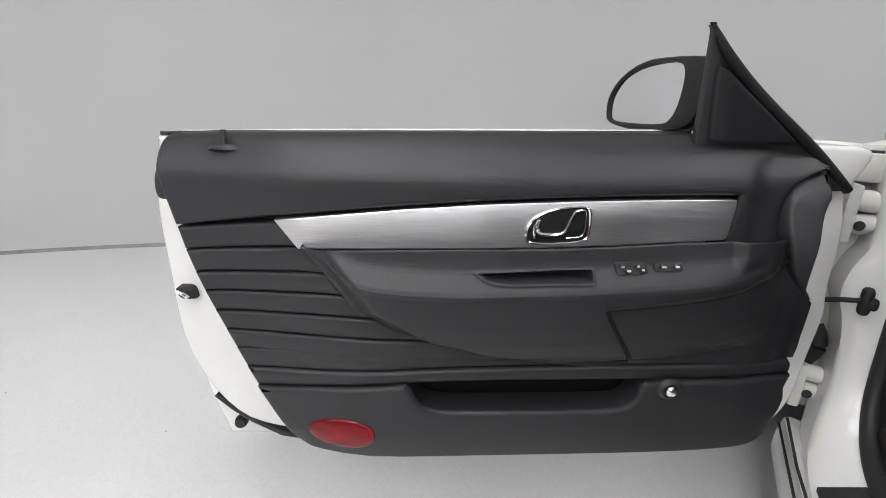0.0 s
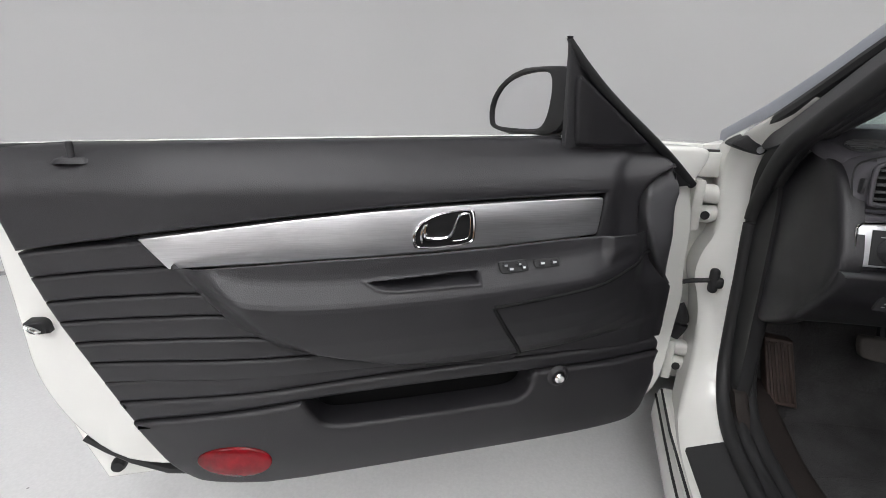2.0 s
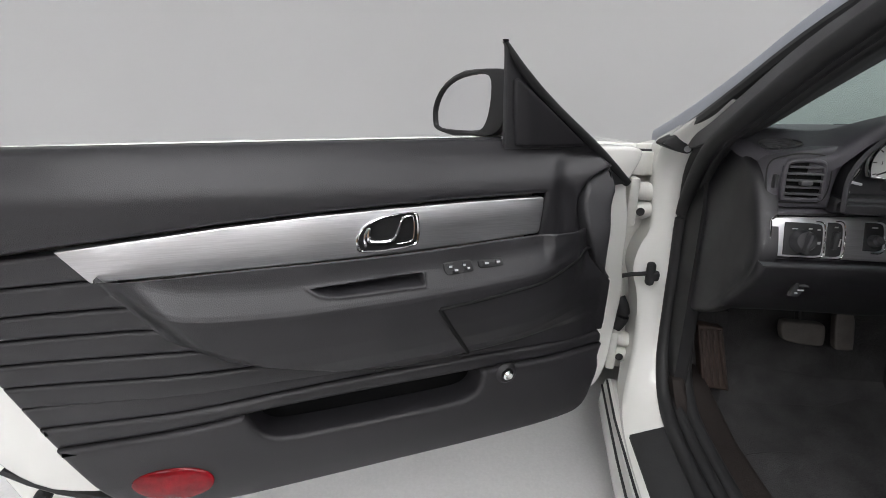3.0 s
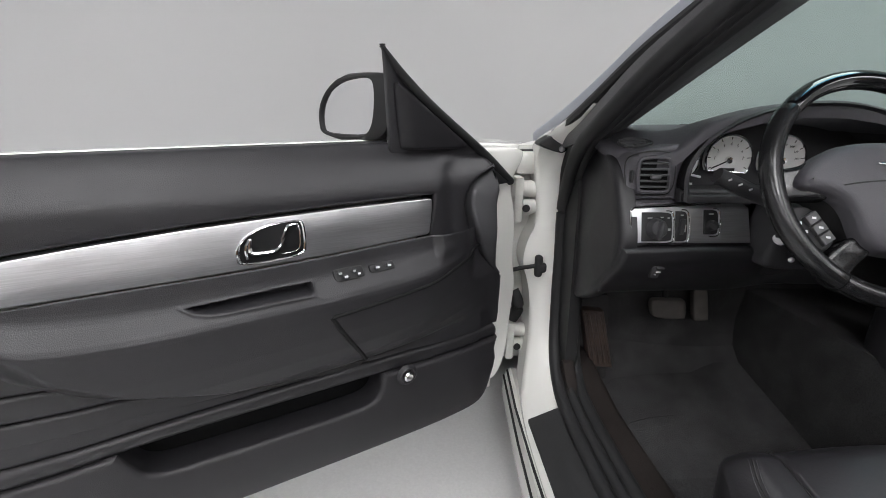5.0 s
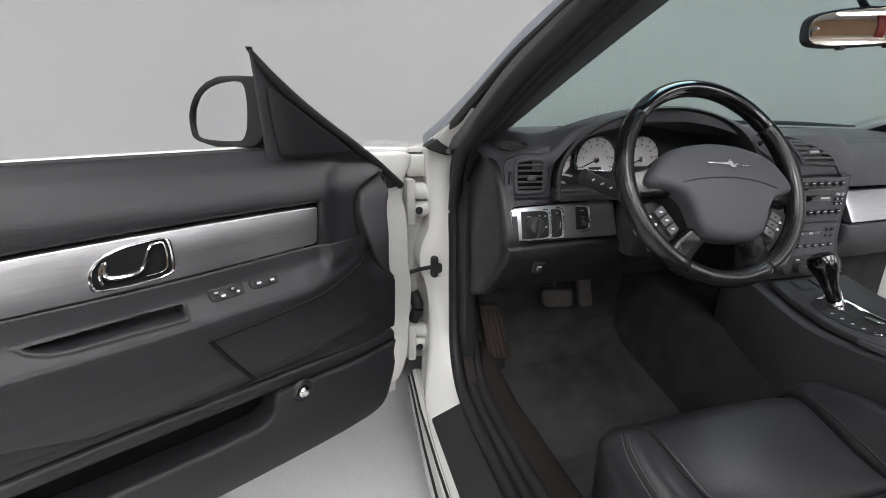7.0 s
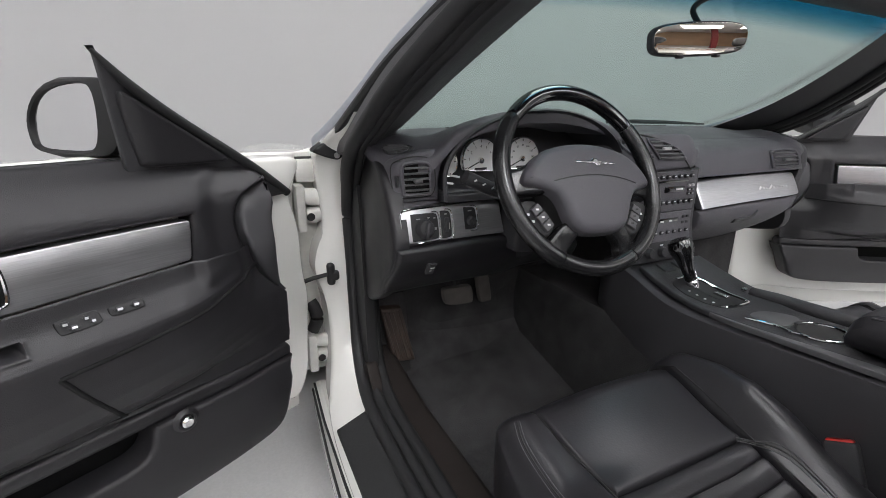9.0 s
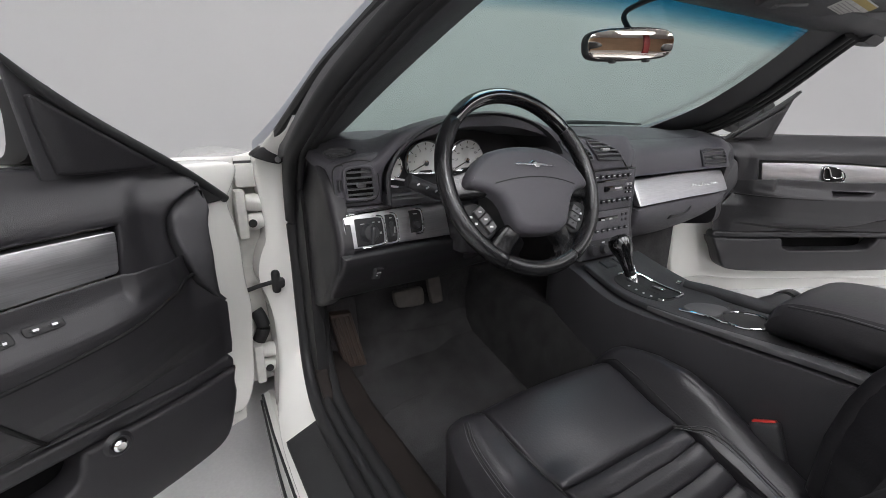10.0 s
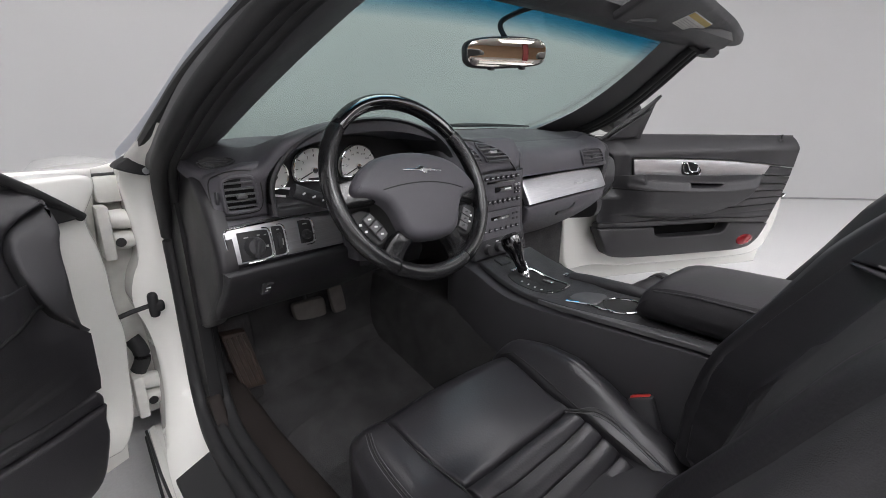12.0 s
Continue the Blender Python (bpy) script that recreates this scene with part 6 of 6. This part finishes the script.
def sun_visor(s):
    at = (s * 0.42, 0.58, 1.19)
    v = thing("sun_visor", at, "black fabric sun visor folded up at the header, paper label", "sun visor", "sun visors")

    def local(x, y, c):
        return Vector((s * x, y, 1.163 + 0.47 * (0.665 - y) - c))
    out = [(0.10, 0.672), (0.10, 0.672), (0.435, 0.664), (0.646, 0.663), (0.80, 0.662), (0.875, 0.648), (0.862, 0.622), (0.66, 0.592), (0.60, 0.585), (0.27, 0.558), (0.12, 0.552), (0.10, 0.56)]
    part("panel", field(out, lambda x, y: 0.0, local, 0.018, 0.007, 0.06), PLASTIC, v)
    if s > 0:
        lab = part("label_patch", field([(0.321, 0.634), (0.321, 0.634), (0.482, 0.649), (0.482, 0.649), (0.502, 0.603), (0.502, 0.603), (0.339, 0.589), (0.339, 0.589)], lambda x, y: 0.0015, local, 0.001, 0.0003, 0.05), LABEL, v, "pale warning label")
        part("label_strip", field([(0.334, 0.603), (0.334, 0.603), (0.495, 0.617), (0.495, 0.617), (0.500, 0.605), (0.500, 0.605), (0.339, 0.591), (0.339, 0.591)], lambda x, y: 0.0025, local, 0.001, 0.0003, 0.05), LABEL_Y, lab)
        for k in range(5):
            part("text_bar", field([(a + 0.0022 * k, b - 0.005 * k) for a, b in ((0.332, 0.632), (0.332, 0.632), (0.472 - 0.02 * (k % 2), 0.645), (0.472 - 0.02 * (k % 2), 0.645), (0.472 - 0.02 * (k % 2), 0.6437), (0.472 - 0.02 * (k % 2), 0.6437), (0.332, 0.6307), (0.332, 0.6307))], lambda x, y: 0.0022, local, 0.0006, 0.0001, 0.1), BARGREY, lab)
    part("pivot", merged([box((s * 0.16, 0.665, 1.172), (0.025, 0.02, 0.018), bevel=0.005), sweep([(s * 0.16, 0.66, 1.168), (s * 0.20, 0.645, 1.170), (s * 0.24, 0.64, 1.174)], 0.004, 8)]), KEYGREY, v, "metal pivot bracket")
    return v


sun_visor(1)
sun_visor(-1)


def pedals():
    def slanted(x, z, c):
        return Vector((x, 1.25 - 0.5 * (z - 0.43) * -0.6 - c, z))
    for nm, lab, o in (("brake_pedal", "wide worn rubber brake pedal", [(-0.432, 0.452), (-0.43, 0.418), (-0.42, 0.409), (-0.345, 0.404), (-0.335, 0.41), (-0.333, 0.450), (-0.345, 0.456), (-0.42, 0.458)]),
                       ("throttle_pedal", "narrow worn rubber throttle pedal", [(-0.314, 0.50), (-0.312, 0.402), (-0.305, 0.397), (-0.275, 0.397), (-0.268, 0.402), (-0.270, 0.50)])):
        p = thing(nm, slanted(o[0][0] + 0.04, 0.43, 0), lab, "pedal")
        pad = part("pad", field(o, lambda x, z: 0.004 * math.cos((x + 0.38) * 30), slanted, 0.018, 0.005, 0.02), PEDAL, p)
        xs, zs = [q[0] for q in o], [q[1] for q in o]
        mx = (min(xs) + max(xs)) / 2
        part("arm", sweep([slanted(mx, 0.45, -0.02), Vector((mx, 1.30, 0.52)), Vector((mx, 1.33, 0.64))], 0.010, 8), RUBBER, p)
    f = thing("footrest", (-0.64, 1.13, 0.2), "brown worn ribbed footrest plate beside the pedals", "footrest")

    def slope(x, z, c):
        return Vector((x, 1.20 + 0.25 * (z - 0.37) - c, z))
    part("plate", field([(-0.634, 0.448), (-0.634, 0.448), (-0.576, 0.442), (-0.576, 0.442), (-0.551, 0.297), (-0.551, 0.297), (-0.611, 0.303), (-0.611, 0.303)], lambda x, z: 0.0, slope, 0.03, 0.004, 0.03), FOOTPLATE, f)
    for k in range(4):
        t = (k + 0.7) / 4.4
        part("rib", sweep([slope(-0.634 + 0.058 * t, 0.438, 0.002), slope(-0.611 + 0.060 * t, 0.310, 0.002)], 0.0035, 6), FOOTPLATE, f)
    part("base", box((-0.60, 1.275, 0.33), (0.10, 0.10, 0.28), (-10, 0, 0), 0.01), CARPET, f)
    mat = thing("floor_mat", (-0.40, 0.8, 0.2), "black ribbed carpet mat on the driver's floor", "floor mat")
    part("mat", field([(-0.62, 0.55), (-0.62, 0.55), (-0.17, 0.55), (-0.17, 0.55), (-0.17, 1.05), (-0.19, 1.09), (-0.55, 1.09), (-0.62, 1.0)], lambda x, y: 0.192 + 0.03 * S(y, 1.0, 1.1), lambda x, y, c: Vector((x, y, c)), 0.012, 0.004, 0.08), CARPET, mat)


pedals()

# ---------------------------------------------------------------- seats
def seat(s, label):
    """A bucket seat; x is mirrored by s about the car's centre line."""
    xc = 0.37
    t = thing("bucket_seat", (s * xc, 0.4, 0.18), label, "car seat", "front seats")

    def flat(a, b, c):
        return Vector((s * (xc + a), b, c))  # a < 0 is the tunnel side

    def nose(b):
        return -0.13 * S(b, 0.635, 0.79) ** 1.8 + (0.28 if b > 0.52 else 0.34) * (min(b, 0.67) - 0.52)

    def centre(a, b):
        return 0.430 + nose(b) + 0.018 * (abs(a) / 0.16) ** 2.5 * (1 - S(b, 0.46, 0.56)) - 0.010 * (a / 0.16) ** 2 * S(b, 0.46, 0.56)

    def side(a, b):
        k = abs(a) if a > 0 else abs(a) + 0.016 * S(0.22 + a, 0.0, 0.05)
        t = min(0.99, max(0.0, (k - 0.195) / 0.054))
        seam = centre(0.152, b) - 0.001
        crest = seam + 0.004  # the outer bolster is worn flat
        if a < 0:
            t = min(0.99, max(0.0, (k - 0.200) / 0.031))
            crest = lerp(b, [(0.28, 0.385), (0.405, 0.440), (0.472, 0.476), (0.534, 0.497), (0.60, 0.499), (0.66, 0.489)]) - 0.13 * S(b, 0.635, 0.79) ** 1.8
        return seam + (max(crest, seam) - seam) * S(k, 0.150, 0.200) - 0.09 * (1 - math.sqrt(1 - t * t))
    front = [(-0.134, 0.505), (-0.134, 0.505), (0.150, 0.505), (0.150, 0.505), (0.168, 0.67), (0.168, 0.73), (0.13, 0.756), (-0.115, 0.756), (-0.152, 0.73), (-0.152, 0.67)]
    part("thigh_panel", field(front, centre, flat, 0.10, 0.007, 0.012), LEATHER, t, "smooth black leather front panel")
    y = 0.503
    while y > 0.27:
        w = 0.149 - 0.012 * S(0.50 - y, 0, 0.2)
        v = w - 0.016
        o = [(-v, y), (-v, y), (w, y), (w, y), (w - 0.002, y - 0.036), (w - 0.002, y - 0.036), (-v + 0.002, y - 0.036), (-v + 0.002, y - 0.036)]
        part("pleat", field(o, lambda a, b: centre(a, b) - 0.005 + 0.005 * math.sin(math.pi * (b - (y - 0.036)) / 0.036), flat, 0.06, 0.0035, 0.009, smooth=1), LEATHER, t)
        y -= 0.0365
    for k in (-1, 1):
        w = 0.248 if k > 0 else 0.230
        n = 0.0 if k > 0 else 0.016
        bol = [(k * (0.152 - n), 0.28), (k * (0.152 - n), 0.28), (k * (0.153 - n), 0.505), (k * (0.171 - n), 0.67), (k * (0.172 - n), 0.728), (k * 0.200, 0.732), (k * w - k * 0.012, 0.70), (k * w, 0.62), (k * w, 0.40), (k * w - k * 0.007, 0.29), (k * 0.215, 0.26)]
        b = part("cushion_bolster", field(bol, side, flat, 0.13, 0.005, 0.010), LEATHER, t, "rounded leather side bolster")
        arc = [(0.116, 0.502), (0.128, 0.490), (0.145, 0.470), (0.154, 0.442), (0.1555, 0.408), (0.153, 0.354), (0.150, 0.30)] if k < 0 else [(0.212, 0.668), (0.222, 0.640), (0.224, 0.60), (0.223, 0.55), (0.221, 0.45), (0.219, 0.32)]
        arc = chaikin(arc, 3, False)
        for off, mat in ((-0.0035, KEYGREY), (0.0, INK), (0.0035, KEYGREY)):
            part("stitching", sweep([flat(k * (a + off), q + off * 0.8, side(k * (a + off), q + off * 0.8) + 0.0006) for a, q in arc], 0.0008 if off else 0.0013, 6), mat, b)
        part("piping", sweep([flat(k * (a - n), q, side(k * (a - n), q) + 0.0006) for a, q in ((0.154, 0.30), (0.154, 0.40), (0.157, 0.50), (0.168, 0.60), (0.173, 0.66), (0.168, 0.69))], 0.0014, 6), INK, t)
    part("seat_base", loft([[flat(a * q, b, z) for a, b in ((-0.23, 0.25), (0.23, 0.25), (0.24, 0.45), (0.22, 0.62), (0.10, 0.66), (-0.10, 0.66), (-0.22, 0.62), (-0.24, 0.45))] for z, q in ((0.19, 0.92), (0.25, 0.98), (0.34, 1.0), (0.385, 0.97))]), LEATHER, t, "leather covered seat base")

    # backrest
    def lean(a, z, c):
        return Vector((s * (xc + a), lerp(z, [(0.38, 0.322), (0.445, 0.318), (0.52, 0.314), (0.585, 0.301), (0.63, 0.286), (0.67, 0.262), (0.714, 0.236), (0.755, 0.214), (0.80, 0.190), (0.86, 0.150), (1.02, 0.035), (1.20, -0.060)]) + c, z))

    def bc(a, z):
        k = abs(a)
        return -0.075 + (0.079 if a < 0 else 0.021) * S(k, 0.09, 0.168) - 0.095 * S(k, 0.165, 0.275) - 0.030 * S(z, 0.80, 0.98)
    mid = [(-0.142, 0.44), (-0.142, 0.44), (0.142, 0.44), (0.142, 0.44), (0.150, 0.66), (0.138, 0.80), (0.138, 0.80), (-0.138, 0.80), (-0.138, 0.80), (-0.150, 0.66)]
    part("back_centre", field(mid, lambda a, q: bc(a, q) - 0.004 + 0.0022 * abs(math.sin(math.pi * (q - 0.445) / 0.0425)), lean, 0.05, 0.003, 0.010, smooth=1), LEATHER, t, "softly pleated leather backrest centre")
    for k in (-1, 1):
        bol = [(k * 0.146, 0.42), (k * 0.146, 0.42), (k * 0.154, 0.66), (k * 0.141, 0.80), (k * 0.141, 0.975), (k * 0.141, 0.975), (k * 0.17, 0.965), (k * 0.205, 0.91), (k * 0.232, 0.84), (k * 0.256, 0.74), (k * 0.262, 0.60), (k * 0.25, 0.46), (k * 0.22, 0.42)]
        part("back_bolster", field(bol, bc, lean, 0.14, 0.010, 0.014), LEATHER, t, "rounded backrest bolster")
    top = [(-0.139, 0.802), (-0.139, 0.802), (0.139, 0.802), (0.139, 0.802), (0.139, 0.96), (0.125, 0.99), (0.07, 1.005), (-0.07, 1.005), (-0.125, 0.99), (-0.139, 0.96)]
    part("shoulder_panel", field(top, bc, lean, 0.13, 0.004, 0.014), LEATHER, t, "smooth leather shoulder panel")
    part("back_shell", field([(-0.23, 0.40), (0.23, 0.40), (0.245, 0.60), (0.235, 0.80), (0.17, 0.96), (0.08, 0.99), (-0.08, 0.99), (-0.17, 0.96), (-0.235, 0.80), (-0.245, 0.60)], lambda a, q: -0.075, lean, 0.06, 0.02, 0.05), PLASTIC, t, "black plastic seat back shell")
    head = part("headrest", field([(-0.12, 1.03), (0.12, 1.03), (0.135, 1.09), (0.11, 1.16), (0.05, 1.175), (-0.05, 1.175), (-0.11, 1.16), (-0.135, 1.09)], lambda a, q: -0.01, lean, 0.09, 0.028, 0.03), LEATHER, t, "black leather headrest")
    for k in (-1, 1):
        part("post", sweep([lean(k * 0.05, 0.98, -0.06), lean(k * 0.05, 1.06, -0.06)], 0.006, 10), CHROME, head)
    part("rail", box((s * xc, 0.42, 0.185), (0.40, 0.50, 0.03), bevel=0.006), RUBBER, t)
    return t


seat(-1, "black leather driver's bucket seat with pleated centre")
seat(1, "black leather passenger bucket seat with pleated centre")


def buckle(s):
    at = Vector((s * 0.158, 0.375, 0.30))
    b = thing("seat_belt_buckle", at, "black seat belt buckle with a red release button", "buckle", "belt buckles")
    m = Matrix.Translation((s * 0.164, 0.385, 0.418)) @ pose(0, 0, 0, -24, s * -16, s * -8)
    body = box((0, 0, 0), (0.024, 0.044, 0.10), bevel=0.006, seg=3)
    bmesh.ops.transform(body, matrix=m, verts=body.verts)
    part("body", body, PLASTIC, b)
    red = box((0, 0, 0.049), (0.015, 0.036, 0.008), bevel=0.003)
    bmesh.ops.transform(red, matrix=m, verts=red.verts)
    part("button", red, REDPLASTIC, b, "red release button")
    part("stalk", sweep([m @ Vector((0, 0, -0.05)), (s * 0.158, 0.35, 0.30), (s * 0.158, 0.33, 0.24)], 0.012, 8, flat=0.5), RUBBER, b)


buckle(-1)
buckle(1)


# ---------------------------------------------------------------- centre console
def console():
    c = thing("centre_console", (0, 0.4, 0.3), "charcoal centre console with chrome-ringed cup holder and padded armrest", "console")
    sec = []
    for y, zt, w in ((1.02, 0.560, 0.050), (0.995, 0.588, 0.088), (0.96, 0.596, 0.108), (0.93, 0.598, 0.118), (0.87, 0.588, 0.124), (0.80, 0.566, 0.132), (0.74, 0.553, 0.136), (0.66, 0.553, 0.137), (0.588, 0.559, 0.137), (0.465, 0.566, 0.137), (0.33, 0.576, 0.137), (0.0, 0.585, 0.137), (-0.22, 0.585, 0.137)):
        sec.append([(x, y, z) for x, z in ((-w - 0.006, 0.22), (-w - 0.004, zt - 0.10), (-w, zt - 0.022), (-w + 0.003, zt - 0.006), (-w + 0.012, zt), (0.0, zt + 0.004), (w - 0.012, zt), (w - 0.003, zt - 0.006), (w, zt - 0.022), (w + 0.004, zt - 0.10), (w + 0.006, 0.22))])
    part("body", loft(chain(sec)), CONSOLE, c, "dark console sides")

    def top(x, y, q):
        return Vector((x, y, lerp(y, [(-0.5, 0.590), (0.0, 0.590), (0.33, 0.582), (0.465, 0.574), (0.588, 0.567), (0.70, 0.566), (0.74, 0.570), (0.80, 0.583), (0.88, 0.606)]) + q))
    plate = [(-0.100, 0.30), (-0.100, 0.30), (-0.103, 0.40), (-0.116, 0.52), (-0.124, 0.66), (-0.116, 0.78), (-0.104, 0.86), (-0.104, 0.86), (0.104, 0.86), (0.104, 0.86), (0.104, 0.76), (0.085, 0.66), (0.035, 0.62), (0.030, 0.45), (0.05, 0.40), (0.05, 0.30), (0.05, 0.30)]
    tp = part("top_plate", field(plate, lambda x, y: 0.004, top, 0.012, 0.004, 0.04), PLASTIC, c, "satin charcoal console top")
    part("side_strip", field([(-0.1335, -0.2), (-0.1335, -0.2), (-0.102, -0.2), (-0.102, -0.2), (-0.104, 0.36), (-0.118, 0.52), (-0.130, 0.66), (-0.130, 0.66), (-0.1335, 0.66), (-0.1335, 0.66)], lambda x, y: 0.006, top, 0.010, 0.002, 0.06), KEYGREY, c, "satin grey edge strip")
    for x in (-0.045, 0.005):
        part("button", field([(x - 0.018, 0.822), (x - 0.018, 0.822), (x + 0.018, 0.822), (x + 0.018, 0.822), (x + 0.018, 0.850), (x + 0.018, 0.850), (x - 0.018, 0.850), (x - 0.018, 0.850)], lambda a, b: 0.008, top, 0.006, 0.002, 0.02), PLASTIC, tp)
    # shift gate
    gate = [(-0.100, 0.78), (-0.060, 0.795), (-0.015, 0.785), (-0.004, 0.76), (-0.006, 0.665), (-0.016, 0.652), (-0.075, 0.655), (-0.095, 0.675)]
    gp = part("shift_gate", field(gate, lambda x, y: 0.0055, top, 0.006, 0.001, 0.04), RUBBER, c, "dark shift gate plate")
    part("gate_trim", sweep([top(x, y, 0.007) for x, y in chaikin(gate, 2)[2:26]], 0.0032, 8), CHROME, gp, "chrome gate surround")
    part("slot", field([(-0.055, 0.77), (-0.045, 0.77), (-0.045, 0.69), (-0.055, 0.69)], lambda x, y: 0.0065, top, 0.002, 0.0003, 0.05), INK, gp)
    for k in range(5):
        part("mark", box(top(-0.080, 0.745 - 0.019 * k, 0.0068), (0.005, 0.004, 0.001), bevel=0), WHITE_INK, gp)
    part("gate_lamp", box(top(-0.030, 0.705, 0.0085), (0.012, 0.030, 0.006), bevel=0.002), CHROME, gp)
    lv = part("shift_lever", sweep([top(-0.048, 0.752, 0.0), Vector((-0.046, 0.762, 0.60)), Vector((-0.044, 0.770, 0.612))], 0.007, 12), CHROME, c, "chrome shift lever")
    m = Matrix.Translation((-0.052, 0.770, 0.603)) @ pose(0, 0, 0, -27, -4, 0)
    part("shift_collar", lathe([(0.011, -0.026), (0.0125, -0.022), (0.0125, -0.017), (0.011, -0.014)], m, 22), CHROME, lv)
    kb = lathe([(0.010, -0.014), (0.0125, -0.011), (0.0140, 0.014), (0.019, 0.038), (0.0255, 0.054), (0.0275, 0.066), (0.025, 0.078), (0.016, 0.0855), (0.0, 0.087)], m, 26)
    part("shift_knob", kb, GLOSS, lv, "gloss black shift knob")
    # cup holders: sliding lid and open ring
    mx, my, r = -0.046, 0.508, 0.042
    ring = [(mx + r * math.cos(radians(a)), my + r * math.sin(radians(a))) for a in range(70, -205, -5)]
    trim_line = ring + chaikin([ring[-1], (-0.0905, 0.536), (-0.082, 0.560), (-0.088, 0.588), (-0.098, 0.612)], 2, False)[1:]
    cup = part("cup_ring", sweep([top(x, y, 0.007) for x, y in trim_line], 0.0026, 8), CHROME, c, "chrome cup holder ring running into the lid edge")
    part("cup_well", lathe([(r - 0.002, 0.0060), (r - 0.004, 0.0065), (r - 0.006, 0.0052), (0.02, 0.0047), (0.0, 0.0047)], Matrix.Translation(top(mx, my, 0.0)), 36), INK, cup, "dark cup well")
    lid = [(-0.086, 0.612), (-0.060, 0.622), (-0.032, 0.616), (-0.012, 0.596), (-0.004, 0.570), (-0.018, 0.556), (-0.046, 0.554), (-0.074, 0.552), (-0.080, 0.570)]
    part("cup_lid", field(lid, lambda x, y: 0.0078, top, 0.006, 0.002, 0.02), KEYGREY, cup, "sliding cup holder lid")
    part("finger_notch", field([(-0.046, 0.556), (-0.020, 0.556), (-0.012, 0.548), (-0.030, 0.544), (-0.044, 0.548)], lambda x, y: 0.009, top, 0.003, 0.001, 0.03), PLASTIC, cup)
    # armrest
    sec = []
    for y, zt in ((0.455, 0.628), (0.448, 0.648), (0.425, 0.662), (0.36, 0.669), (0.15, 0.672), (-0.10, 0.668)):
        sec.append([(x, y, z) for x, z in ((-0.085, 0.586), (-0.100, 0.596), (-0.109, 0.612), (-0.110, zt - 0.022), (-0.098, zt - 0.004), (-0.075, zt), (0.0, zt + 0.003), (0.075, zt), (0.098, zt - 0.004), (0.110, zt - 0.022), (0.109, 0.612), (0.085, 0.586))])
    arm = part("armrest", loft(chain(sec)), LEATHER, c, "padded black leather armrest")
    part("seam", sweep([(-0.101, 0.43, 0.650), (-0.103, 0.36, 0.659), (-0.104, 0.1, 0.662), (-0.104, -0.1, 0.658)], 0.002, 6), PLASTIC, arm)
    # hand brake
    hb = part("hand_brake", sweep([(0.050, 0.690, 0.572), (0.056, 0.64, 0.572), (0.066, 0.55, 0.571), (0.078, 0.45, 0.568)], [0.012, 0.015, 0.016, 0.017], 14), PLASTIC, c, "black hand brake lever")
    part("release_button", lathe([(0.0, 0.012), (0.006, 0.011), (0.007, 0.0)], facing((0.049, 0.697, 0.5725), (-0.1, 1, 0.02)), 14), CHROME, hb)
    return c


console()
